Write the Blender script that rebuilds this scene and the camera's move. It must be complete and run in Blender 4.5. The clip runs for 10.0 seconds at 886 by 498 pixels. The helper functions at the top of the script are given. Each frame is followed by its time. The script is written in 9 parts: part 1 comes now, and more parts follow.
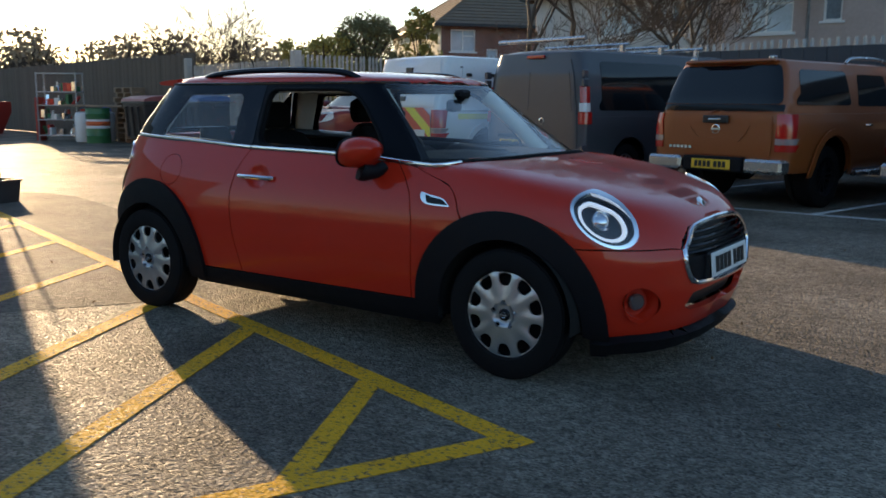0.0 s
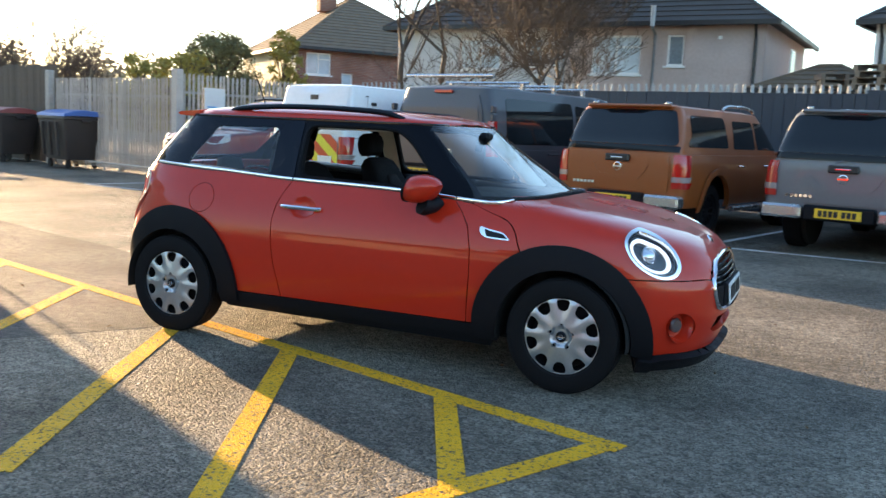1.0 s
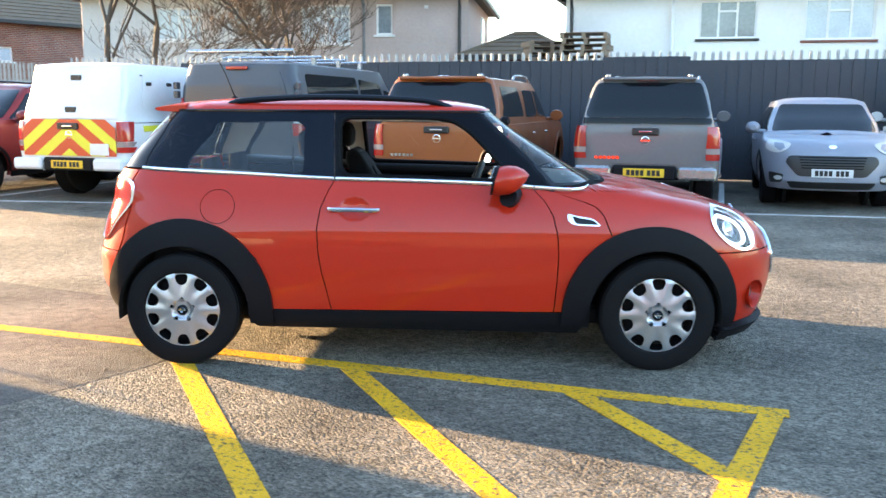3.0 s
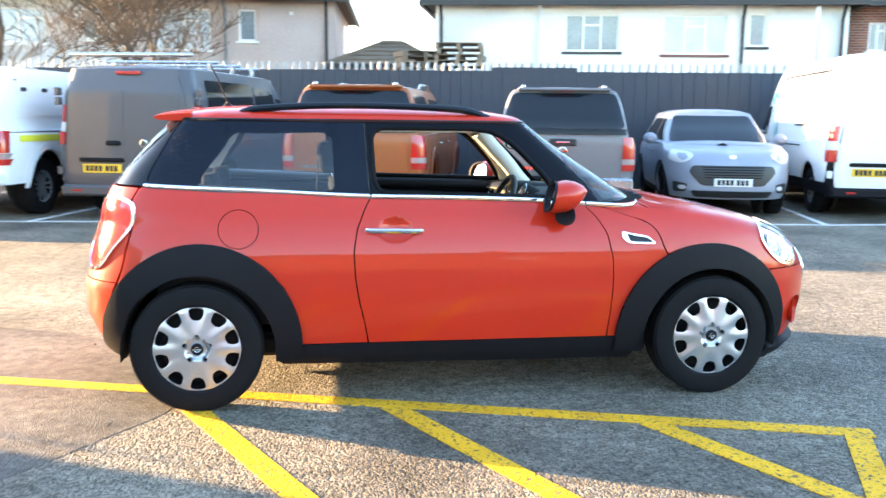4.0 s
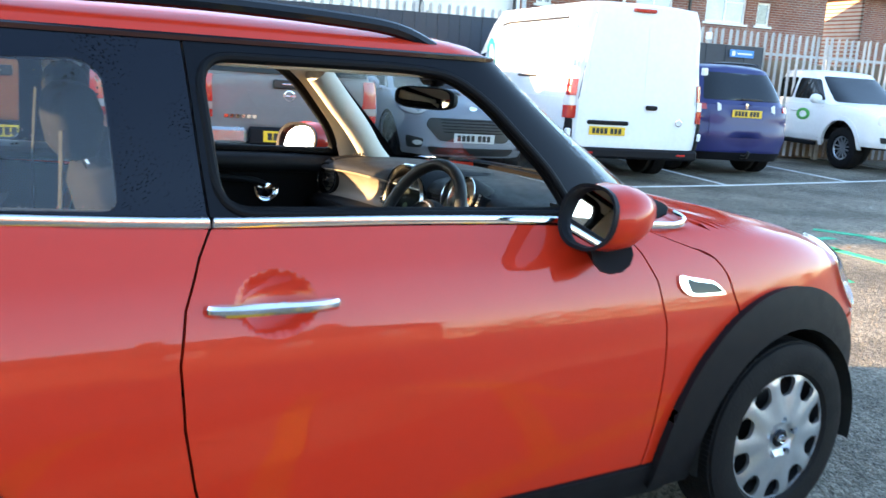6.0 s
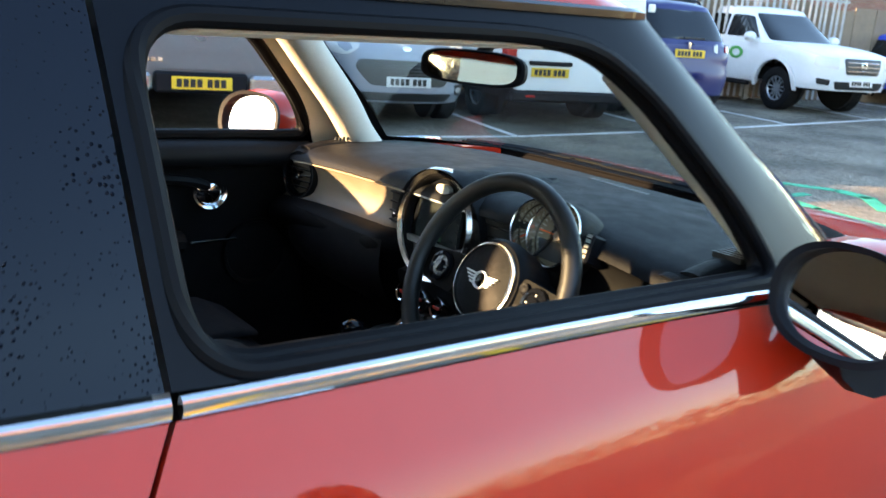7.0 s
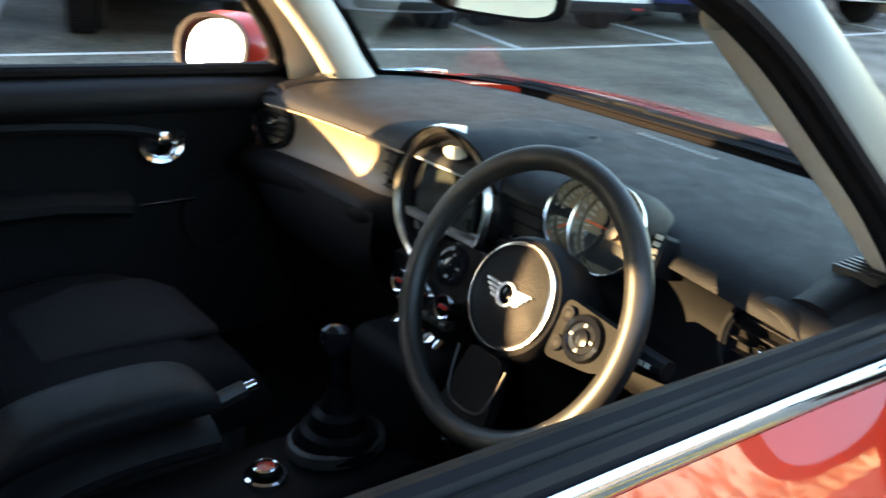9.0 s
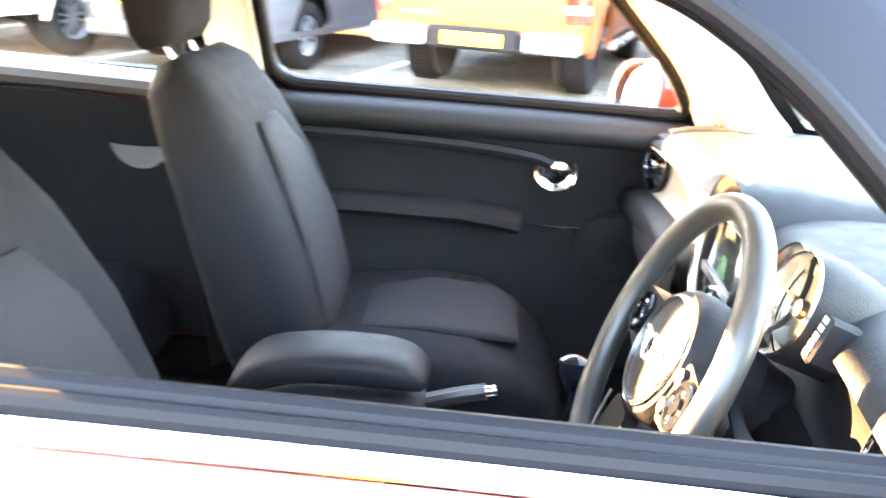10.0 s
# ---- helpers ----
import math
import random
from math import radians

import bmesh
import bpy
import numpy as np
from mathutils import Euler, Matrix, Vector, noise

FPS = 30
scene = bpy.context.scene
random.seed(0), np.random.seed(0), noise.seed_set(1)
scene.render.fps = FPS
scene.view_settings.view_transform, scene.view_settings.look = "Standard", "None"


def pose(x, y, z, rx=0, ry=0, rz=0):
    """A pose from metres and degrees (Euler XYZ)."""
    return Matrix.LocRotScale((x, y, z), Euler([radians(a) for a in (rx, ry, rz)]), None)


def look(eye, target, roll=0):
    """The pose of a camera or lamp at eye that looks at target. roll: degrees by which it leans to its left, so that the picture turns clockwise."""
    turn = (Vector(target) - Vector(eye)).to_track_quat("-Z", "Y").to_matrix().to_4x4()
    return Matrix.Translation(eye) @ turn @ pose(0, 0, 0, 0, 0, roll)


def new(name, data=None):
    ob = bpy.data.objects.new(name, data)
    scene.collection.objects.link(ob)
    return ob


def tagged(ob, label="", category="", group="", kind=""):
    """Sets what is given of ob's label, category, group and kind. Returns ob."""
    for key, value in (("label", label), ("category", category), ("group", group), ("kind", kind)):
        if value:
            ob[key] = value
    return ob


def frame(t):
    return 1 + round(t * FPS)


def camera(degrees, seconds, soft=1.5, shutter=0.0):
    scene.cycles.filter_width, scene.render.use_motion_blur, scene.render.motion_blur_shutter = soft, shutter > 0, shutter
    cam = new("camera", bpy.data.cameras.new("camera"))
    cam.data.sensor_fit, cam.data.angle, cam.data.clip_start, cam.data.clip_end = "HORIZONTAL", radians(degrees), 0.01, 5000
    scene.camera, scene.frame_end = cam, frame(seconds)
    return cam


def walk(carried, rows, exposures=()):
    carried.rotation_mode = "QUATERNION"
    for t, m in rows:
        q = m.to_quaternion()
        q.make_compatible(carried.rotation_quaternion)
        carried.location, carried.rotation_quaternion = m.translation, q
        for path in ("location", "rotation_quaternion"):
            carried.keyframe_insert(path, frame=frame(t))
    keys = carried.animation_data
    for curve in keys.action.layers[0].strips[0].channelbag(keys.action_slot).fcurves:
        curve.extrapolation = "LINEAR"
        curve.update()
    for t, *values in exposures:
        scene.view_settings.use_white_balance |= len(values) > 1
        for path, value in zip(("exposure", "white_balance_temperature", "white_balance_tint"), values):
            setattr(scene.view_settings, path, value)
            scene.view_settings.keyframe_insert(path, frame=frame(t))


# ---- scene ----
cam = camera(52.7, 10.0, soft=1.5, shutter=0.35)
PATH = [
    (0, (3.234, -4.221, 1.246), (2.119, -2.593, 0.92), 0.3),
    (0.5, (2.86, -4.733, 1.292), (1.883, -3.008, 1.028), 2.0),
    (1, (2.443, -5.17, 1.326), (1.658, -3.35, 1.058), 2.6),
    (1.5, (1.932, -5.419, 1.337), (1.324, -3.529, 1.095), 3.0),
    (2, (1.375, -5.609, 1.362), (0.984, -3.665, 1.105), 1.9),
    (2.5, (0.796, -5.59, 1.346), (0.546, -3.632, 1.021), 1.1),
    (2.7, (0.576, -5.519, 1.363), (0.421, -3.55, 1.045), 0.8),
    (3.8, (-0.594, -5.074, 1.384), (-0.399, -3.11, 1.063), 0.4),
    (4, (-0.764, -4.929, 1.368), (-0.455, -2.975, 1.074), 0.7),
    (4.5, (-1.066, -4.415, 1.359), (-0.552, -2.508, 1.04), 0.6),
    (5, (-1.154, -3.765, 1.338), (-0.434, -1.93, 0.999), 1.3),
    (5.5, (-1.107, -3.078, 1.327), (-0.174, -1.349, 0.95), 2.4),
    (5.7, (-1.059, -2.792, 1.306), (-0.077, -1.093, 0.921), 3.1),
    (6.8, (-0.755, -1.563, 1.337), (0.437, -0.026, 0.872), 4.1),
    (7, (-0.71, -1.392, 1.332), (0.5, 0.113, 0.81), 4.3),
    (7.5, (-0.673, -1.072, 1.348), (0.712, 0.216, 0.698), 4.0),
    (8, (-0.702, -0.931, 1.368), (0.834, 0.149, 0.679), 5.0),
    (8.5, (-0.644, -0.922, 1.358), (0.887, 0.146, 0.639), 5.7),
    (9, (-0.461, -1.037, 1.333), (0.727, 0.405, 0.619), 4.9),
    (9.5, (-0.205, -1.112, 1.294), (0.379, 0.662, 0.579), 3.9),
    (10, (0.056, -1.232, 1.312), (-0.035, 0.655, 0.656), 3.0),
]
walk(cam, [(t, look(eye, target, roll)) for t, eye, target, roll in PATH],
     exposures=[(0.0, 0.95, 6600, 10), (0.5, 1.55, 6800, 10), (1.0, 2.2, 7000, 10), (2.0, 2.7, 7200, 10), (2.5, 2.8, 7300, 11), (4.0, 3.65, 7300, 11), (5.5, 3.4, 7300, 11),
                (7.0, 3.2, 7500, 12), (7.5, 3.85, 7600, 11), (8.0, 4.0, 7600, 11), (8.5, 4.12, 7700, 11), (9.0, 3.8, 8200, 12), (9.5, 5.35, 8400, 16), (10.0, 7.2, 10200, 22)])

# ---- world and sun: low winter sun behind the car ----
SUN_AZ, SUN_EL = 153.0, 10.5
world = bpy.data.worlds.new("world")
scene.world = world
world.use_nodes = True
wn = world.node_tree.nodes
sky = wn.new("ShaderNodeTexSky")
sky.sky_type = 'NISHITA'
sky.sun_disc = False
sky.sun_elevation = radians(SUN_EL)
sky.sun_rotation = radians(90.0 - SUN_AZ)
sky.air_density, sky.dust_density, sky.ozone_density = 1.0, 0.5, 2.6
wn["Background"].inputs["Strength"].default_value = 0.15
world.node_tree.links.new(sky.outputs[0], wn["Background"].inputs["Color"])

sun_data = bpy.data.lights.new("sun", 'SUN')
sun_data.energy, sun_data.angle, sun_data.color = 3.9, radians(0.6), (1.0, 0.70, 0.40)
sun = new("sun", sun_data)
sun_dir = Vector((math.cos(radians(SUN_AZ)) * math.cos(radians(SUN_EL)), math.sin(radians(SUN_AZ)) * math.cos(radians(SUN_EL)), math.sin(radians(SUN_EL))))
sun.matrix_world = look(sun_dir * 60, (0, 0, 0))

# ---- helpers of this scene ----
from mathutils.geometry import delaunay_2d_cdt


def node_mat(name, base=(0.5, 0.5, 0.5), rough=0.5, metal=0.0, coat=0.0, spec=0.5, vary=0.0, scale=8.0, bump=0.0, bump_scale=60.0, emit=None, per_object=0.0):
    """A principled material with two scales of colour variation, roughness wear and fine relief."""
    m = bpy.data.materials.new(name)
    m.use_nodes = True
    nt = m.node_tree
    n, l = nt.nodes, nt.links
    p = n["Principled BSDF"]
    p.inputs["Base Color"].default_value = (*base, 1)
    p.inputs["Roughness"].default_value = rough
    p.inputs["Metallic"].default_value = metal
    p.inputs["Coat Weight"].default_value = coat
    p.inputs["Coat Roughness"].default_value = 0.03
    p.inputs["Specular IOR Level"].default_value = spec
    if emit:
        p.inputs["Emission Color"].default_value = (*emit[:3], 1)
        p.inputs["Emission Strength"].default_value = emit[3]
    if vary or bump or per_object:
        tc = n.new("ShaderNodeTexCoord")
    if vary or per_object:
        a = n.new("ShaderNodeTexNoise")
        a.inputs["Scale"].default_value, a.inputs["Detail"].default_value = scale, 6
        b = n.new("ShaderNodeTexNoise")
        b.inputs["Scale"].default_value, b.inputs["Detail"].default_value = scale * 9, 3
        l.new(tc.outputs["Object"], a.inputs["Vector"])
        l.new(tc.outputs["Object"], b.inputs["Vector"])
        add = n.new("ShaderNodeMath")
        add.operation = 'ADD'
        l.new(a.outputs["Fac"], add.inputs[0])
        l.new(b.outputs["Fac"], add.inputs[1])
        src = add.outputs[0]
        if per_object:
            oi = n.new("ShaderNodeObjectInfo")
            sc = n.new("ShaderNodeMath")
            sc.operation = 'MULTIPLY_ADD'
            sc.inputs[1].default_value, sc.inputs[2].default_value = per_object, -per_object / 2
            l.new(oi.outputs["Random"], sc.inputs[0])
            ad2 = n.new("ShaderNodeMath")
            ad2.operation = 'ADD'
            l.new(src, ad2.inputs[0])
            l.new(sc.outputs[0], ad2.inputs[1])
            src = ad2.outputs[0]
        mr = n.new("ShaderNodeMapRange")
        mr.inputs[1].default_value, mr.inputs[2].default_value = 0.5, 1.5
        mr.inputs[3].default_value, mr.inputs[4].default_value = 1 - max(vary, per_object * 0.5), 1 + max(vary, per_object * 0.5)
        mr.clamp = False
        l.new(src, mr.inputs[0])
        mul = n.new("ShaderNodeVectorMath")
        mul.operation = 'SCALE'
        mul.inputs[0].default_value = base
        l.new(mr.outputs[0], mul.inputs["Scale"])
        l.new(mul.outputs[0], p.inputs["Base Color"])
        rr = n.new("ShaderNodeMapRange")
        rr.inputs[3].default_value, rr.inputs[4].default_value = max(0.02, rough * 0.75), min(1, rough * 1.25 + 0.02)
        l.new(a.outputs["Fac"], rr.inputs[0])
        l.new(rr.outputs[0], p.inputs["Roughness"])
    if bump:
        c = n.new("ShaderNodeTexNoise")
        c.inputs["Scale"].default_value, c.inputs["Detail"].default_value = bump_scale, 4
        l.new(tc.outputs["Object"], c.inputs["Vector"])
        bp = n.new("ShaderNodeBump")
        bp.inputs["Strength"].default_value, bp.inputs["Distance"].default_value = min(1.0, bump), 0.004
        l.new(c.outputs["Fac"], bp.inputs["Height"])
        l.new(bp.outputs[0], p.inputs["Normal"])
    return m


def glass_mat(name, tint=(0.9, 0.95, 0.93), drops=False):
    """A thin pane: clear through, with gloss that grows at a slant; optional dried drops."""
    m = bpy.data.materials.new(name)
    m.use_nodes = True
    nt = m.node_tree
    n, l = nt.nodes, nt.links
    n.remove(n["Principled BSDF"])
    out = n["Material Output"]
    tr = n.new("ShaderNodeBsdfTransparent")
    tr.inputs[0].default_value = (*tint, 1)
    gl = n.new("ShaderNodeBsdfGlossy")
    gl.inputs["Roughness"].default_value = 0.01
    lw = n.new("ShaderNodeLayerWeight")
    lw.inputs["Blend"].default_value = 0.5
    pw = n.new("ShaderNodeMath")
    pw.operation = 'POWER'
    pw.inputs[1].default_value = 4.5
    l.new(lw.outputs["Facing"], pw.inputs[0])
    fr = n.new("ShaderNodeMath")
    fr.operation = 'MULTIPLY_ADD'
    fr.inputs[1].default_value, fr.inputs[2].default_value = 0.92, 0.07
    l.new(pw.outputs[0], fr.inputs[0])
    mx = n.new("ShaderNodeMixShader")
    l.new(fr.outputs[0], mx.inputs[0])
    l.new(tr.outputs[0], mx.inputs[1])
    l.new(gl.outputs[0], mx.inputs[2])
    last = mx.outputs[0]
    if drops:
        tc = n.new("ShaderNodeTexCoord")
        v = n.new("ShaderNodeTexVoronoi")
        v.inputs["Scale"].default_value = 95
        ns = n.new("ShaderNodeTexNoise")
        ns.inputs["Scale"].default_value = 9
        l.new(tc.outputs["Object"], v.inputs["Vector"])
        l.new(tc.outputs["Object"], ns.inputs["Vector"])
        th = n.new("ShaderNodeMapRange")
        th.inputs[1].default_value, th.inputs[2].default_value, th.inputs[3].default_value, th.inputs[4].default_value = 0.4, 0.7, 0.08, 0.30
        l.new(ns.outputs["Fac"], th.inputs[0])
        lt = n.new("ShaderNodeMath")
        lt.operation = 'LESS_THAN'
        l.new(v.outputs["Distance"], lt.inputs[0])
        l.new(th.outputs[0], lt.inputs[1])
        bp = n.new("ShaderNodeBump")
        bp.inputs["Strength"].default_value, bp.inputs["Distance"].default_value = 0.6, 0.004
        bp.invert = True
        l.new(v.outputs["Distance"], bp.inputs["Height"])
        wet = n.new("ShaderNodeBsdfGlass")
        wet.inputs["Roughness"].default_value, wet.inputs["IOR"].default_value = 0.05, 1.2
        l.new(bp.outputs[0], wet.inputs["Normal"])
        m2 = n.new("ShaderNodeMixShader")
        l.new(lt.outputs[0], m2.inputs[0])
        l.new(last, m2.inputs[1])
        l.new(wet.outputs[0], m2.inputs[2])
        last = m2.outputs[0]
    l.new(last, out.inputs["Surface"])
    return m


def mesh_of(name, bm, mat, angle=35):
    me = bpy.data.meshes.new(name)
    bm.normal_update()
    bm.to_mesh(me)
    bm.free()
    for mt in (mat if isinstance(mat, (list, tuple)) else [mat]):
        me.materials.append(mt)
    for p in me.polygons:
        p.use_smooth = True
    me.set_sharp_from_angle(angle=radians(angle))
    return me


def part(name, bm, mat, parent, label="", angle=35):
    """Links a bmesh as one mesh object under a thing or part."""
    ob = new(name, mesh_of(name, bm, mat, angle))
    ob.parent = parent
    if label:
        ob["label"] = label
    return ob


def thing(name, m=None, label="", category="", group="", kind=""):
    e = new(name)
    e.empty_display_size = 0.1
    if m is not None:
        e.matrix_world = m
    return tagged(e, label, category, group, kind)


def solid(name, bm, mat, label="", category="", group="", kind="", m=None, angle=35):
    ob = new(name, mesh_of(name, bm, mat, angle))
    if m is not None:
        ob.matrix_world = m
    return tagged(ob, label, category, group, kind)


def B():
    return bmesh.new()


def box(bm, lo, hi, m=None, bev=0.0, seg=1, mi=0):
    lo, hi = Vector(lo), Vector(hi)
    r = bmesh.ops.create_cube(bm, size=1.0)
    vs = r["verts"]
    for v in vs:
        v.co = Vector([(lo[i] + hi[i]) / 2 + v.co[i] * (hi[i] - lo[i]) for i in range(3)])
    if bev:
        es = list({e for v in vs for e in v.link_edges})
        r2 = bmesh.ops.bevel(bm, geom=es, offset=bev, segments=seg, affect='EDGES', profile=0.5)
        vs = list({v for f in r2["faces"] for v in f.verts} | {v for v in vs if v.is_valid})
    if m is not None:
        for v in vs:
            v.co = m @ v.co
    if mi:
        for f in {f for v in vs for f in v.link_faces}:
            f.material_index = mi
    return vs


def frame_at(p, d, up=(0, 0, 1)):
    """A matrix at p whose z points along d."""
    d = Vector(d).normalized()
    q = d.to_track_quat('Z', 'Y')
    return Matrix.Translation(p) @ q.to_matrix().to_4x4()


def cyl(bm, p0, p1, r0, r1=None, n=14, mi=0):
    r1 = r0 if r1 is None else r1
    p0, p1 = Vector(p0), Vector(p1)
    m = frame_at(p0, p1 - p0)
    h = (p1 - p0).length
    a = [bm.verts.new(m @ Vector((r0 * math.cos(2 * math.pi * i / n), r0 * math.sin(2 * math.pi * i / n), 0))) for i in range(n)]
    b = [bm.verts.new(m @ Vector((r1 * math.cos(2 * math.pi * i / n), r1 * math.sin(2 * math.pi * i / n), h))) for i in range(n)]
    fs = [bm.faces.new((a[i], a[(i + 1) % n], b[(i + 1) % n], b[i])) for i in range(n)]
    fs += [bm.faces.new(a[::-1]), bm.faces.new(b)]
    for f in fs:
        f.material_index = mi
    return a + b


def tube(bm, pts, r, n=8, closed=False, rs=None, mi=0, flat=None):
    """A tube along points; rs: a radius for each; flat: (a, b) half axes, a along world-up-ish."""
    pts = [Vector(p) for p in pts]
    k = len(pts)
    rings = []
    ref = Vector((0, 0, 1))
    for i, p in enumerate(pts):
        d = (pts[(i + 1) % k] - pts[i - 1]) if closed else (pts[min(i + 1, k - 1)] - pts[max(i - 1, 0)])
        d.normalize()
        u = ref - d * ref.dot(d)
        if u.length < 0.15:
            u = Vector((1, 0, 0)) - d * d.x
        u.normalize()
        w = d.cross(u)
        rr = rs[i] if rs else r
        fa, fb = flat if flat else (rr, rr)
        rings.append([bm.verts.new(p + u * fa * math.cos(2 * math.pi * j / n) + w * fb * math.sin(2 * math.pi * j / n)) for j in range(n)])
    for i in range(k if closed else k - 1):
        a, b = rings[i], rings[(i + 1) % k]
        for j in range(n):
            bm.faces.new((a[j], a[(j + 1) % n], b[(j + 1) % n], b[j])).material_index = mi
    if not closed:
        bm.faces.new(rings[0][::-1]).material_index = mi
        bm.faces.new(rings[-1]).material_index = mi


def lathe(bm, prof, n=32, m=None, mi=0, close=False):
    """Turns (radius, height) rows round the z axis of m."""
    m = m if m is not None else Matrix.Identity(4)
    rings = []
    for r, h in prof:
        if r < 1e-5:
            rings.append([bm.verts.new(m @ Vector((0, 0, h)))])
        else:
            rings.append([bm.verts.new(m @ Vector((r * math.cos(2 * math.pi * i / n), r * math.sin(2 * math.pi * i / n), h))) for i in range(n)])
    seq = list(zip(rings, rings[1:])) + ([(rings[-1], rings[0])] if close else [])
    for a, b in seq:
        for i in range(n):
            j = (i + 1) % n
            if len(a) == 1 and len(b) == 1:
                continue
            if len(a) == 1:
                f = bm.faces.new((a[0], b[j], b[i]))
            elif len(b) == 1:
                f = bm.faces.new((a[i], a[j], b[0]))
            else:
                f = bm.faces.new((a[i], a[j], b[j], b[i]))
            f.material_index = mi


def prism(bm, pts, d0, d1, m=None, mi=0):
    """A polygon (x, y) drawn out from z = d0 to d1 in the frame m."""
    m = m if m is not None else Matrix.Identity(4)
    a = [bm.verts.new(m @ Vector((x, y, d0))) for x, y in pts]
    b = [bm.verts.new(m @ Vector((x, y, d1))) for x, y in pts]
    k = len(pts)
    fs = [bm.faces.new(a[::-1]), bm.faces.new(b)] + [bm.faces.new((a[i], a[(i + 1) % k], b[(i + 1) % k], b[i])) for i in range(k)]
    for f in fs:
        f.material_index = mi
    return a + b


def curve(pts, n=8, closed=False):
    """A smooth line (Catmull-Rom) through the points, n steps between two."""
    p = [np.array(q, float) for q in pts]
    k = len(p)
    out = []
    for i in range(k if closed else k - 1):
        a, b, c, d = (p[(i - 1) % k], p[i], p[(i + 1) % k], p[(i + 2) % k]) if closed else (p[max(i - 1, 0)], p[i], p[i + 1], p[min(i + 2, k - 1)])
        for j in range(n):
            t = j / n
            out.append(0.5 * ((2 * b) + (c - a) * t + (2 * a - 5 * b + 4 * c - d) * t * t + (3 * b - a - 3 * c + d) * t ** 3))
    if not closed:
        out.append(p[-1])
    return [tuple(q) for q in out]


def rounded(pts, r, n=4):
    """A polygon with its corners rounded by r."""
    out = []
    k = len(pts)
    for i in range(k):
        p, a, b = np.array(pts[i], float), np.array(pts[i - 1], float), np.array(pts[(i + 1) % k], float)
        da, db = (a - p), (b - p)
        la, lb = np.linalg.norm(da), np.linalg.norm(db)
        ra = min(r, la * 0.45, lb * 0.45)
        s, e = p + da / la * ra, p + db / lb * ra
        for j in range(n + 1):
            t = j / n
            out.append(tuple((1 - t) ** 2 * s + 2 * t * (1 - t) * p + t * t * e))
    return out


def ellipse(cx, cy, a, b, turn=0.0, n=36):
    c, s = math.cos(radians(turn)), math.sin(radians(turn))
    return [(cx + a * math.cos(2 * math.pi * i / n) * c - b * math.sin(2 * math.pi * i / n) * s, cy + a * math.cos(2 * math.pi * i / n) * s + b * math.sin(2 * math.pi * i / n) * c) for i in range(n)]


def inside(pts, poly):
    """For each point whether it lies in the polygon."""
    x, y = pts[:, 0], pts[:, 1]
    r = np.zeros(len(pts), bool)
    k = len(poly)
    for i in range(k):
        (x0, y0), (x1, y1) = poly[i - 1], poly[i]
        if y0 == y1:
            continue
        c = ((y0 > y) != (y1 > y)) & (x < (x1 - x0) * (y - y0) / (y1 - y0) + x0)
        r ^= c
    return r


def split_edges(poly, step):
    out = []
    k = len(poly)
    for i in range(k):
        a, b = np.array(poly[i], float), np.array(poly[(i + 1) % k], float)
        m = max(1, int(math.ceil(np.max(np.abs(b - a) / step))))
        out += [tuple(a + (b - a) * j / m) for j in range(m)]
    return out


